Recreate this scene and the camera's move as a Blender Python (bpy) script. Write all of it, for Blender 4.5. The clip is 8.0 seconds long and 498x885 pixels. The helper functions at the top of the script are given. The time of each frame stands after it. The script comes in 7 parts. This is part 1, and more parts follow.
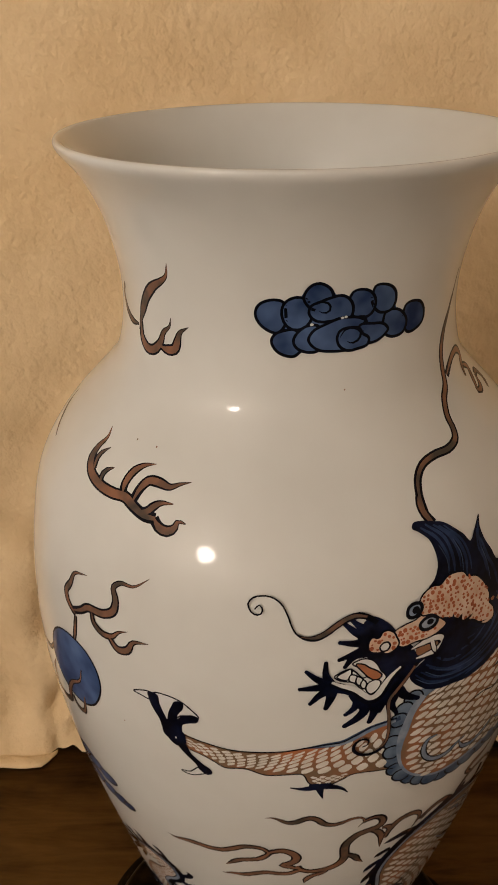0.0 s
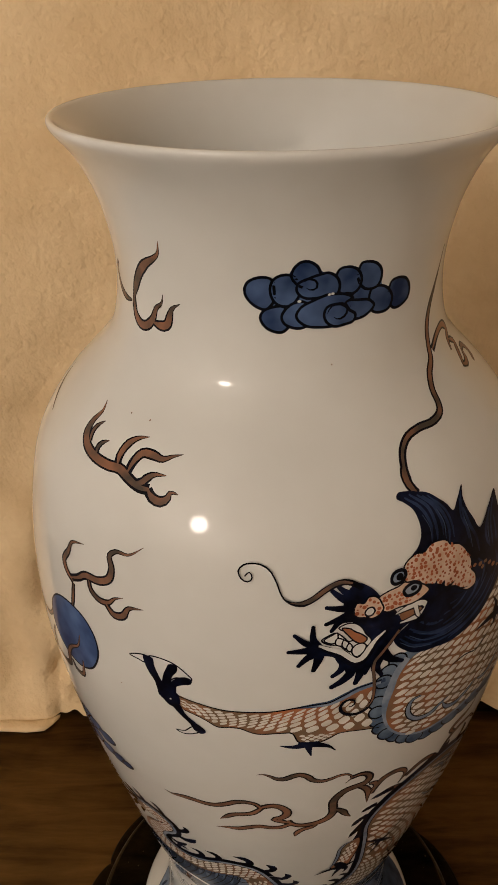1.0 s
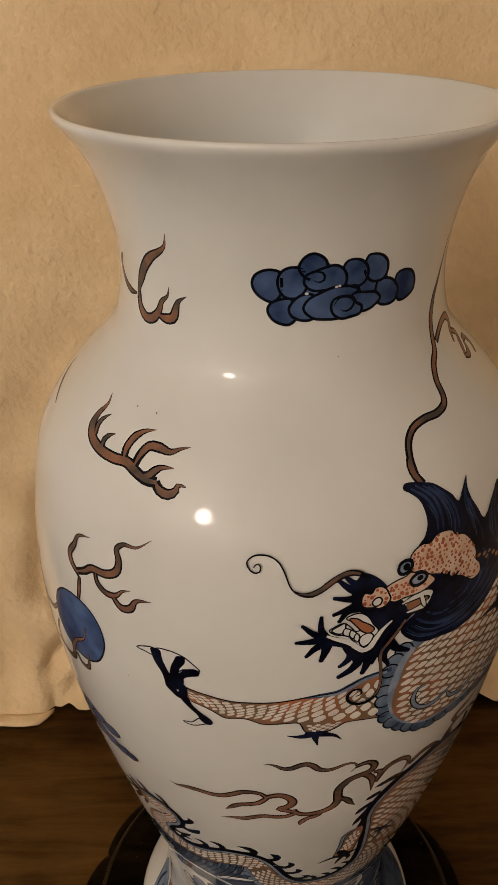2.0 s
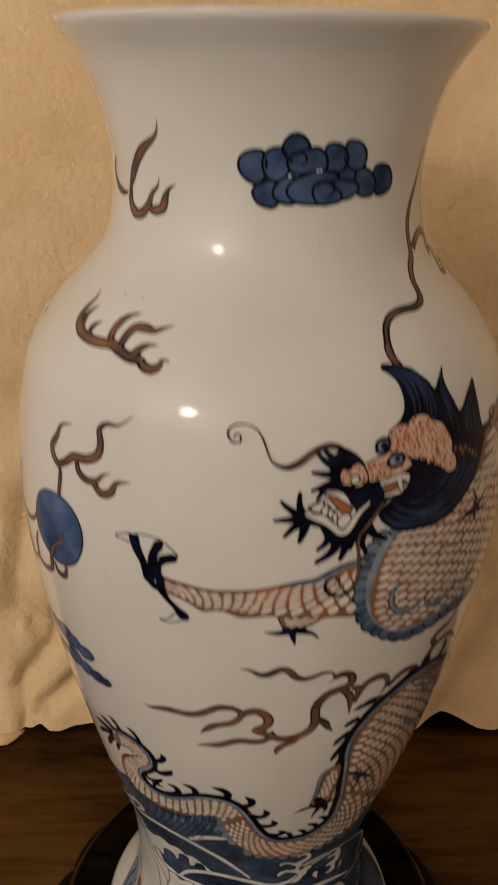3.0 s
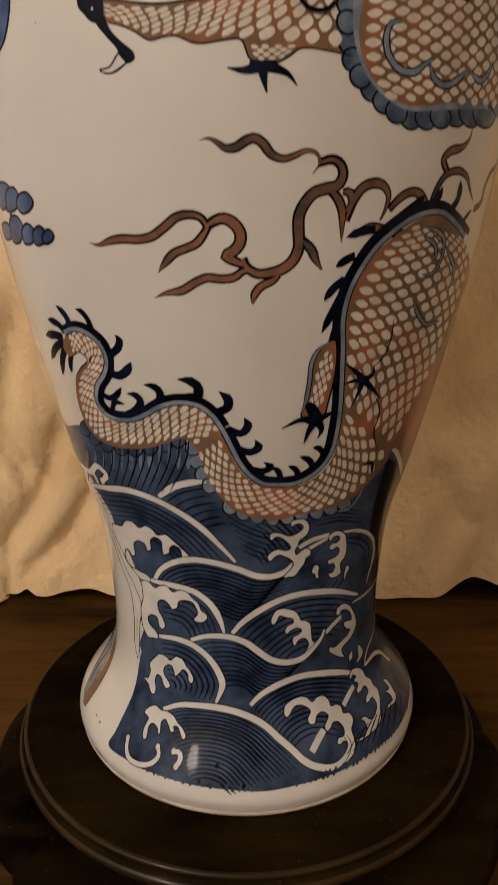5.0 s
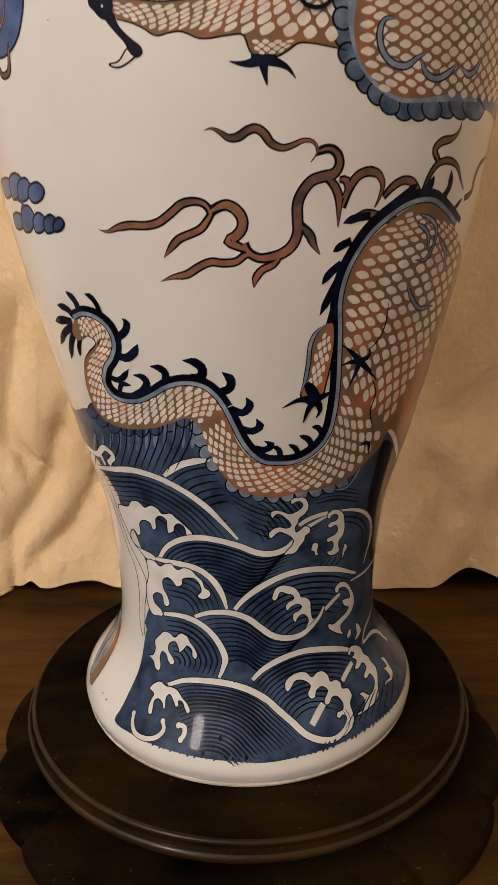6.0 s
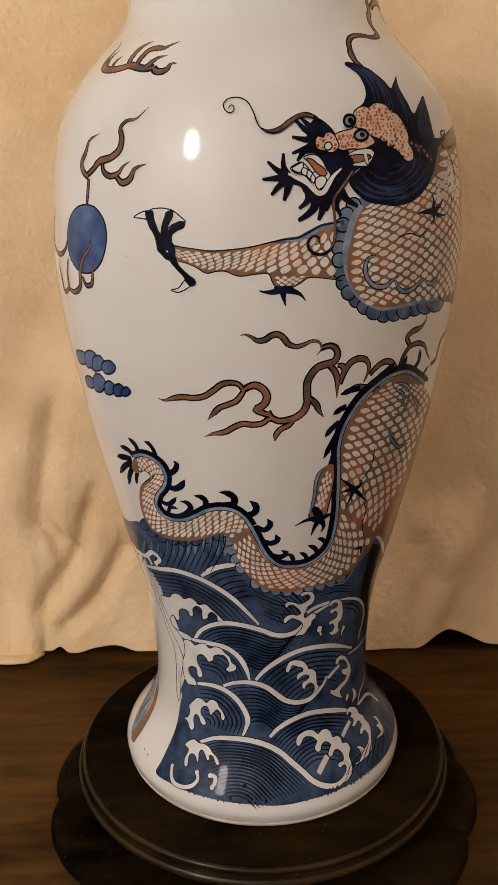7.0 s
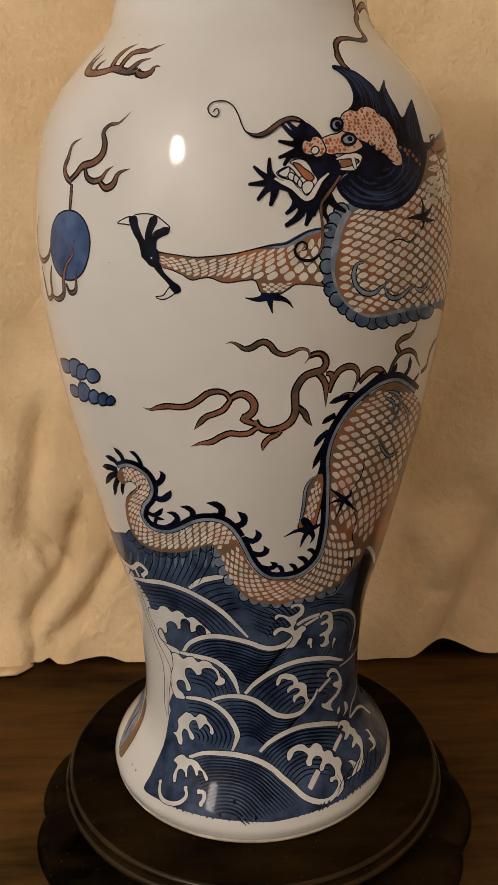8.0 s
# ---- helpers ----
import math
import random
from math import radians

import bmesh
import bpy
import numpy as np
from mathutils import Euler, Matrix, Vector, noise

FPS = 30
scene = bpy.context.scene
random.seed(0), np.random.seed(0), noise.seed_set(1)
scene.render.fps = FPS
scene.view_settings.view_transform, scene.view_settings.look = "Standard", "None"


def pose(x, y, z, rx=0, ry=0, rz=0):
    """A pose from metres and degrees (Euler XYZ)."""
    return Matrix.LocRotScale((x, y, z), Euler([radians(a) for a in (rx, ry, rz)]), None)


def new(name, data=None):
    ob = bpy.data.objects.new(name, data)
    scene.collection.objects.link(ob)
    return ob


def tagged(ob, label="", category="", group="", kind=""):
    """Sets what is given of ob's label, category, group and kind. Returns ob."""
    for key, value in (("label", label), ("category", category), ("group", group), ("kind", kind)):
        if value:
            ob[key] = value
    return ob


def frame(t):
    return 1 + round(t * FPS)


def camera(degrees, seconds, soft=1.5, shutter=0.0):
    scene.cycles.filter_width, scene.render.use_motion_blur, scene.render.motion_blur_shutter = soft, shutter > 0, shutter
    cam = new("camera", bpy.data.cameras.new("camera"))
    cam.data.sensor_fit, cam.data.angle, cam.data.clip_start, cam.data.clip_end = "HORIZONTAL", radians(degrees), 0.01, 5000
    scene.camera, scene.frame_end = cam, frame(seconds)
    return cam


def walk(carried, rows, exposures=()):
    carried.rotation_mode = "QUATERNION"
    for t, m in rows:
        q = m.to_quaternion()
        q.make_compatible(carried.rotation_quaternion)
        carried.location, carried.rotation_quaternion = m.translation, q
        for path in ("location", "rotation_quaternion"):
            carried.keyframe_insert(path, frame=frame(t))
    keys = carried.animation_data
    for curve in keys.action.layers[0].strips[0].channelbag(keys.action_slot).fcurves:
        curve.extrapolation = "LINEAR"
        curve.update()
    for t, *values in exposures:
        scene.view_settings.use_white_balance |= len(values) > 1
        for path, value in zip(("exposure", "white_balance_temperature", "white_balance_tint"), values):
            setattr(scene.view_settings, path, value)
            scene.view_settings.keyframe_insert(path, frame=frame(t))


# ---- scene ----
from math import cos, sin, pi
from mathutils.geometry import delaunay_2d_cdt

# ------------------------------------------------------------ camera
cam = camera(34.46, 8.0, soft=1.5, shutter=0.28)
# seconds, eye (m), yaw, pitch, roll (degrees)
ROWS = [
    (0, -0.0120, -0.2692, 0.5423, 0.49, -28.68, -0.82),
    (0.5, -0.0101, -0.2773, 0.5509, 0.93, -30.53, -0.85),
    (1, -0.0087, -0.2756, 0.5468, 0.60, -30.79, -0.99),
    (1.2, -0.0109, -0.2767, 0.5466, 0.21, -30.72, -0.85),
    (2.3, -0.0157, -0.2756, 0.5473, -0.74, -31.46, -0.73),
    (2.5, -0.0135, -0.2713, 0.5430, -0.55, -31.27, -0.88),
    (2.8, -0.0157, -0.2909, 0.5324, -0.65, -28.84, 0.09),
    (3, -0.0153, -0.3126, 0.4916, -1.92, -24.68, 1.06),
    (3.2, -0.0111, -0.3254, 0.4415, -1.90, -21.70, 1.57),
    (3.5, -0.0071, -0.3268, 0.3912, -1.55, -20.30, 0.58),
    (4, -0.0003, -0.3408, 0.3874, -0.72, -19.29, 0.49),
    (4.2, 0.0022, -0.3364, 0.3692, -0.52, -19.43, 0.51),
    (4.5, 0.0024, -0.3241, 0.3302, -0.02, -19.33, -0.01),
    (5, 0.0041, -0.3316, 0.3035, 0.31, -19.71, -0.52),
    (5.2, 0.0022, -0.3327, 0.2910, 0.56, -19.88, -0.36),
    (6.3, 0.0029, -0.3670, 0.3113, -0.37, -18.38, -1.08),
    (6.5, -0.0002, -0.4024, 0.3353, -0.85, -16.93, -1.18),
    (6.7, -0.0005, -0.4143, 0.3532, 0.64, -16.82, -0.83),
    (7, -0.0117, -0.4172, 0.3560, -0.88, -16.22, -0.87),
    (7.5, -0.0127, -0.4147, 0.3575, -1.47, -16.17, -0.88),
    (8, -0.0087, -0.4103, 0.3556, -1.32, -15.80, -0.95),
]
# seconds, stops, kelvin, tint
EXPOSURES = [(0.0, -0.1, 6470, 11), (2.4, -0.15, 6470, 11), (3.0, -0.15, 6470, 12), (3.5, -0.16, 6470, 13), (4.5, -0.08, 6670, 14), (5.2, 0.1, 6670, 13),
             (6.3, 0.48, 6020, 14), (6.6, 0.46, 5970, 14), (7.0, 0.28, 6020, 13), (7.5, 0.15, 6170, 11), (8.0, 0.03, 6220, 11)]
walk(cam, [(t, pose(x, y, z, 90 + pitch, 0, yaw) @ pose(0, 0, 0, 0, 0, roll)) for t, x, y, z, yaw, pitch, roll in ROWS], EXPOSURES)

# ------------------------------------------------------------ light
world = bpy.data.worlds.new("room_dark")
scene.world = world
world.use_nodes = True
world.node_tree.nodes["Background"].inputs[0].default_value = (1.0, 0.75, 0.5, 1)
world.node_tree.nodes["Background"].inputs[1].default_value = 0.02

lamp_data = bpy.data.lights.new("room_lamp", "POINT")
lamp_data.shadow_soft_size = 0.125
lamp_data.energy, lamp_data.color = 31.4, (1.0, 0.868, 0.752)
room_lamp = new("room_lamp", lamp_data)
room_lamp.location = (-1.12, -1.56, 1.195)


# ------------------------------------------------------------ materials
def material(name, colour, rough=0.5, metal=0.0):
    m = bpy.data.materials.new(name)
    m.use_nodes = True
    b = m.node_tree.nodes["Principled BSDF"]
    b.inputs["Base Color"].default_value = (*colour, 1)
    b.inputs["Roughness"].default_value = rough
    b.inputs["Metallic"].default_value = metal
    return m


def node(m, kind, **values):
    n = m.node_tree.nodes.new(kind)
    for k, v in values.items():
        n.inputs[k.replace("_", " ")].default_value = v
    return n


def link(m, a, out, b, inp):
    m.node_tree.links.new(a.outputs[out], b.inputs[inp])


def shader(m):
    return m.node_tree.nodes["Principled BSDF"]


def ramp(m, stops):
    n = m.node_tree.nodes.new("ShaderNodeValToRGB")
    while len(n.color_ramp.elements) < len(stops):
        n.color_ramp.elements.new(0.5)
    for e, (p, c) in zip(n.color_ramp.elements, stops):
        e.position, e.color = p, (*c, 1)
    return n


def coords(m, scale=(1, 1, 1), turn=(0, 0, 0)):
    c = m.node_tree.nodes.new("ShaderNodeTexCoord")
    p = m.node_tree.nodes.new("ShaderNodeMapping")
    p.inputs["Scale"].default_value = scale
    p.inputs["Rotation"].default_value = [radians(a) for a in turn]
    link(m, c, "Object", p, "Vector")
    return p


def mottled(name, dark, light, scale, rough, detail=4.0, low=0.35, high=0.65, bump=0.0, bump_scale=400.0, stretch=(1, 1, 1), coat=0.0):
    """A surface whose colour wanders between two tones, with a fine relief."""
    m = material(name, light, rough)
    p = coords(m, stretch)
    n = node(m, "ShaderNodeTexNoise", Scale=scale, Detail=detail, Roughness=0.6)
    link(m, p, "Vector", n, "Vector")
    r = ramp(m, [(low, dark), (high, light)])
    link(m, n, "Fac", r, "Fac")
    link(m, r, "Color", shader(m), "Base Color")
    if bump:
        n2 = node(m, "ShaderNodeTexNoise", Scale=bump_scale, Detail=5.0, Roughness=0.65)
        link(m, p, "Vector", n2, "Vector")
        b = node(m, "ShaderNodeBump", Strength=bump, Distance=0.001)
        link(m, n2, "Fac", b, "Height")
        link(m, b, "Normal", shader(m), "Normal")
    if coat:
        shader(m).inputs["Coat Weight"].default_value = coat
        shader(m).inputs["Coat Roughness"].default_value = 0.08
    return m


porcelain = mottled("white_glazed_porcelain", (0.595, 0.60, 0.565), (0.67, 0.685, 0.655), 12.0, 0.10, low=0.3, high=0.7, bump=0.035, bump_scale=45.0)


def glazed(m, ior=1.36, soft=0.13):
    """A clear glaze: a sharp reflection with a soft one under it."""
    b = shader(m)
    b.inputs["Roughness"].default_value = 0.30
    b.inputs["Specular IOR Level"].default_value = soft
    b.inputs["Coat Weight"].default_value = 1.0
    b.inputs["Coat IOR"].default_value = ior
    b.inputs["Coat Roughness"].default_value = 0.075
    return m


glazed(porcelain)
foot_bare = mottled("unglazed_foot_ring", (0.42, 0.36, 0.28), (0.6, 0.54, 0.45), 60.0, 0.8)


def grain(name, dark, light, stretch, scale, rough, spec, low=0.36, high=0.64):
    """Wood: long streaks, broad stains and a fine relief along the grain."""
    m = material(name, light, rough)
    p = coords(m, stretch)
    streak = node(m, "ShaderNodeTexNoise", Scale=scale, Detail=9.0, Roughness=0.68, Distortion=0.4)
    stain = node(m, "ShaderNodeTexNoise", Scale=6.0, Detail=4.0, Roughness=0.6)
    link(m, p, "Vector", streak, "Vector")
    link(m, coords(m), "Vector", stain, "Vector")
    mix = m.node_tree.nodes.new("ShaderNodeMath")
    mix.operation = "MULTIPLY_ADD"
    mix.inputs[1].default_value = 0.55
    link(m, stain, "Fac", mix, 0)
    half = m.node_tree.nodes.new("ShaderNodeMath")
    half.operation = "MULTIPLY"
    half.inputs[1].default_value = 0.5
    link(m, streak, "Fac", half, 0)
    link(m, half, 0, mix, 2)
    r = ramp(m, [(low, dark), (high, light)])
    link(m, mix, 0, r, "Fac")
    link(m, r, "Color", shader(m), "Base Color")
    b = node(m, "ShaderNodeBump", Strength=0.25, Distance=0.001)
    link(m, streak, "Fac", b, "Height")
    link(m, b, "Normal", shader(m), "Normal")
    rr = node(m, "ShaderNodeMapRange")
    rr.inputs["To Min"].default_value, rr.inputs["To Max"].default_value = rough - 0.1, rough + 0.12
    link(m, stain, "Fac", rr, "Value")
    link(m, rr, "Result", shader(m), "Roughness")
    shader(m).inputs["Specular IOR Level"].default_value = spec
    return m


stand_wood = grain("dark_lacquered_wood", (0.0016, 0.0010, 0.0004), (0.025, 0.0150, 0.0046), (0.35, 1, 1), 60.0, 0.46, 0.008, 0.42, 0.70)
_dust = node(stand_wood, "ShaderNodeTexNoise", Scale=420.0, Detail=2.0, Roughness=0.5)
link(stand_wood, coords(stand_wood), "Vector", _dust, "Vector")
_fleck = ramp(stand_wood, [(0.69, (0, 0, 0)), (0.77, (0.05, 0.042, 0.03))])
link(stand_wood, _dust, "Fac", _fleck, "Fac")
_mix = stand_wood.node_tree.nodes.new("ShaderNodeMixRGB")
_mix.blend_type, _mix.inputs[0].default_value = "ADD", 1.0
stand_wood.node_tree.links.new(shader(stand_wood).inputs["Base Color"].links[0].from_socket, _mix.inputs[1])
link(stand_wood, _fleck, "Color", _mix, 2)
link(stand_wood, _mix, 0, shader(stand_wood), "Base Color")
shader(stand_wood).inputs["Coat Weight"].default_value = 0.02
shader(stand_wood).inputs["Coat Roughness"].default_value = 0.14
# Glossier than the stand wood, its colour lifted to stand in for glints.
rim_wood = grain("polished_wood_glint_tone", (0.005, 0.003, 0.001), (0.036, 0.021, 0.0068), (0.35, 1, 1), 60.0, 0.36, 0.08)
shader(rim_wood).inputs["Coat Weight"].default_value = 0.35
shader(rim_wood).inputs["Coat Roughness"].default_value = 0.16
table_wood = grain("brown_table_wood", (0.008, 0.0040, 0.0011), (0.185, 0.098, 0.0285), (0.13, 1, 1), 60.0, 0.52, 0.03, 0.40, 0.68)
linen = mottled("cream_cotton_cloth", (0.72, 0.525, 0.29), (0.88, 0.69, 0.42), 14.0, 0.92, detail=6, low=0.3, high=0.7)
_co = coords(linen, (1, 1, 0.95))
_crinkle = node(linen, "ShaderNodeTexNoise", Scale=160.0, Detail=2.0, Roughness=0.5)
_weave = node(linen, "ShaderNodeTexNoise", Scale=900.0, Detail=2.0, Roughness=0.6)
link(linen, _co, "Vector", _crinkle, "Vector")
link(linen, _co, "Vector", _weave, "Vector")
_b1 = node(linen, "ShaderNodeBump", Strength=0.55, Distance=0.004)
_b2 = node(linen, "ShaderNodeBump", Strength=0.35, Distance=0.0006)
link(linen, _crinkle, "Fac", _b1, "Height")
link(linen, _weave, "Fac", _b2, "Height")
link(linen, _b1, "Normal", _b2, "Normal")
link(linen, _b2, "Normal", shader(linen), "Normal")
# Surfaces of the unseen room, toned to set how much light they bounce.
wall_paint = mottled("pale_wall_paint", (0.91, 0.89, 0.86), (0.94, 0.92, 0.89), 3.0, 0.8)
floor_dark = mottled("unseen_dark_floor", (0.05, 0.03, 0.018), (0.10, 0.06, 0.035), 5.0, 0.5, stretch=(0.2, 1, 1))
# Tone of an unseen wall added as a warm reflector on the right.
warm_bounce = mottled("tan_bounce_wall", (0.60, 0.47, 0.34), (0.70, 0.56, 0.42), 4.0, 0.6, stretch=(1, 1, 0.15))
ceiling_paint = mottled("ceiling_paint", (0.74, 0.72, 0.69), (0.80, 0.78, 0.75), 3.0, 0.9)


# ------------------------------------------------------------ mesh helpers
def part(name, bm, mat, parent=None, label="", smooth=True):
    me = bpy.data.meshes.new(name)
    bm.to_mesh(me)
    bm.free()
    if smooth:
        for f in me.polygons:
            f.use_smooth = True
    me.materials.append(mat)
    ob = new(name, me)
    if parent:
        ob.parent = parent
    return tagged(ob, label)


def box(bm, x0, x1, y0, y1, z0, z1, bevel=0.0):
    r = bmesh.ops.create_cube(bm, size=1.0, matrix=Matrix.Translation(((x0 + x1) / 2, (y0 + y1) / 2, (z0 + z1) / 2)) @ Matrix.Diagonal((x1 - x0, y1 - y0, z1 - z0, 1)))
    if bevel:
        edges = list({e for v in r["verts"] for e in v.link_edges})
        bmesh.ops.bevel(bm, geom=edges, offset=bevel, segments=3, affect="EDGES")
    return bm


def lathe(profile, steps=128, closed=False):
    """A surface of revolution round z from (radius, height) pairs."""
    bm = bmesh.new()
    rings = []
    for r, z in profile:
        if r < 1e-6:
            rings.append([bm.verts.new((0, 0, z))])
        else:
            rings.append([bm.verts.new((r * cos(2 * pi * k / steps), r * sin(2 * pi * k / steps), z)) for k in range(steps)])
    pairs = list(zip(rings, rings[1:])) + ([(rings[-1], rings[0])] if closed else [])
    for a, b in pairs:
        for k in range(steps):
            j = (k + 1) % steps
            quad = [a[k % len(a)], a[j % len(a)], b[j % len(b)], b[k % len(b)]]
            quad = list(dict.fromkeys(quad))
            if len(quad) > 2:
                bm.faces.new(quad)
    bmesh.ops.recalc_face_normals(bm, faces=bm.faces)
    return bm


def spline(points, n):
    """A smooth curve of n points through the given ones (2D)."""
    p = np.array(points, float)
    if len(p) == 2:
        return [tuple(p[0] + (p[1] - p[0]) * k / (n - 1)) for k in range(n)]
    d = np.r_[0, np.cumsum(np.maximum(np.hypot(*np.diff(p, axis=0).T) ** 0.5, 1e-6))]
    q = np.vstack([2 * p[0] - p[1], p, 2 * p[-1] - p[-2]])
    dd = np.r_[d[0] - (d[1] - d[0]), d, d[-1] + (d[-1] - d[-2])]
    out = []
    for t in np.linspace(0, d[-1], n):
        i = min(max(int(np.searchsorted(d, t, side="right")) - 1, 0), len(p) - 2)
        p0, p1, p2, p3 = q[i], q[i + 1], q[i + 2], q[i + 3]
        t0, t1, t2, t3 = dd[i], dd[i + 1], dd[i + 2], dd[i + 3]
        a1 = (t1 - t) / (t1 - t0) * p0 + (t - t0) / (t1 - t0) * p1
        a2 = (t2 - t) / (t2 - t1) * p1 + (t - t1) / (t2 - t1) * p2
        a3 = (t3 - t) / (t3 - t2) * p2 + (t - t2) / (t3 - t2) * p3
        b1 = (t2 - t) / (t2 - t0) * a1 + (t - t0) / (t2 - t0) * a2
        b2 = (t3 - t) / (t3 - t1) * a2 + (t - t1) / (t3 - t1) * a3
        out.append(tuple((t2 - t) / (t2 - t1) * b1 + (t - t1) / (t2 - t1) * b2))
    return out


# ------------------------------------------------------------ the unseen room, added to bounce the lamp's light
def slab(name, x0, x1, y0, y1, z0, z1, mat, label):
    tagged(part(name, box(bmesh.new(), x0, x1, y0, y1, z0, z1), mat, None, label, smooth=False), category=name.split("_")[0], kind="structure")


FLOOR = -0.74
X0, X1, Y0, Y1, TOP = -1.65, 1.0, -2.15, 0.34, 1.72
slab("floor", X0, X1, Y0, Y1, FLOOR - 0.1, FLOOR, floor_dark, "unseen dark floor, keeps light from below low")
slab("ceiling", X0, X1, Y0, Y1, TOP, TOP + 0.1, ceiling_paint, "unseen pale ceiling, added to bounce light down")
slab("wall_north", X0, X1, Y1, Y1 + 0.12, FLOOR, TOP, wall_paint, "unseen pale wall closing the room behind the cloth")
slab("wall_south", X0, X1, Y0 - 0.12, Y0, FLOOR, TOP, wall_paint, "unseen pale wall, added to bounce the lamp's light")
slab("wall_east", X1, X1 + 0.12, Y0, Y1, FLOOR, TOP, warm_bounce, "unseen tan wall, added to throw warm light from the right")
slab("wall_west", X0 - 0.12, X0, Y0, Y1, FLOOR, TOP, wall_paint, "unseen pale wall, added to bounce the lamp's light")

# ------------------------------------------------------------ the table
BOARD = -0.010
table = tagged(new("table"), "brown wooden table with a worn streaky top", "table")
part("tabletop", box(bmesh.new(), -0.75, 0.56, -0.55, 0.32, BOARD - 0.032, BOARD, 0.004), table_wood, table)
for sx in (-0.68, 0.49):
    for sy in (-0.48, 0.25):
        part("leg", box(bmesh.new(), sx - 0.03, sx + 0.03, sy - 0.03, sy + 0.03, FLOOR, BOARD - 0.032, 0.004), table_wood, table)

# ------------------------------------------------------------ the backdrop cloth
HEM = [(-0.9, 0.2), (-0.305, 0.198), (-0.208, 0.192), (-0.189, 0.194), (-0.181, 0.204), (-0.16, 0.197), (-0.127, 0.208), (-0.102, 0.201), (0.0, 0.197), (0.102, 0.191), (0.128, 0.191), (0.171, 0.205), (0.199, 0.193), (0.306, 0.196), (0.9, 0.205)]


def crease(x, z, x0, z0, x1, z1, wide, deep):
    """A soft fold along the line from (x0, z0) to (x1, z1)."""
    dx, dz = x1 - x0, z1 - z0
    n = dx * dx + dz * dz
    t = ((x - x0) * dx + (z - z0) * dz) / n
    d = ((x - x0) * dz - (z - z0) * dx) / math.sqrt(n)
    fade = math.exp(-max(0.0, abs(t - 0.5) - 0.35) ** 2 / 0.05)
    return 2.2 * deep * fade * math.exp(-((d / wide) ** 2))


FOLDS = [(-0.184, 0.105, -0.163, 0.215, 0.010, 0.0042), (-0.172, 0.092, -0.160, 0.100, 0.016, 0.0050), (-0.186, 0.032, -0.150, 0.083, 0.009, 0.0042), (-0.152, 0.080, -0.139, 0.125, 0.008, 0.0036),
         (-0.165, 0.018, -0.135, 0.043, 0.009, 0.0042), (-0.137, 0.041, -0.108, 0.092, 0.008, 0.0042), (-0.141, 0.115, -0.133, 0.145, 0.006, 0.0020), (-0.215, 0.02, -0.235, 0.20, 0.016, 0.004), (-0.25, 0.16, -0.13, 0.34, 0.03, 0.003),
         (0.138, 0.095, 0.162, 0.048, 0.012, 0.0040), (0.150, 0.120, 0.200, 0.140, 0.022, 0.0045), (0.10, 0.02, 0.26, 0.20, 0.025, -0.005), (0.14, 0.0, 0.19, 0.10, 0.018, -0.004), (0.22, 0.05, 0.14, 0.28, 0.03, 0.004),
         (-0.34, 0.25, -0.14, 0.60, 0.05, 0.004), (0.12, 0.34, 0.34, 0.62, 0.06, -0.004)]


def cloth_depth(x, z):
    hem = float(np.interp(x, [h[0] for h in HEM], [h[1] for h in HEM]))
    y = 0.224 + (hem - 0.224) * math.exp(-z / 0.05)
    y += sum(crease(x, z, *f) for f in FOLDS)
    y += 0.007 * noise.noise((3 * x, 0.0, 2.2 * z)) + 0.0035 * noise.noise((9 * x + 4 * z, 5.0, 6 * z)) + 0.0022 * noise.noise((26 * x, 2.0, 22 * z))
    y += 0.0012 * sin(170 * x + 5 * noise.noise((14 * x, 3.0, 0.0))) * math.exp(-z / 0.025) + 0.002 * sin(60 * x + 3 * noise.noise((9 * x, 1.0, 0.0))) * math.exp(-z / 0.03)
    return y


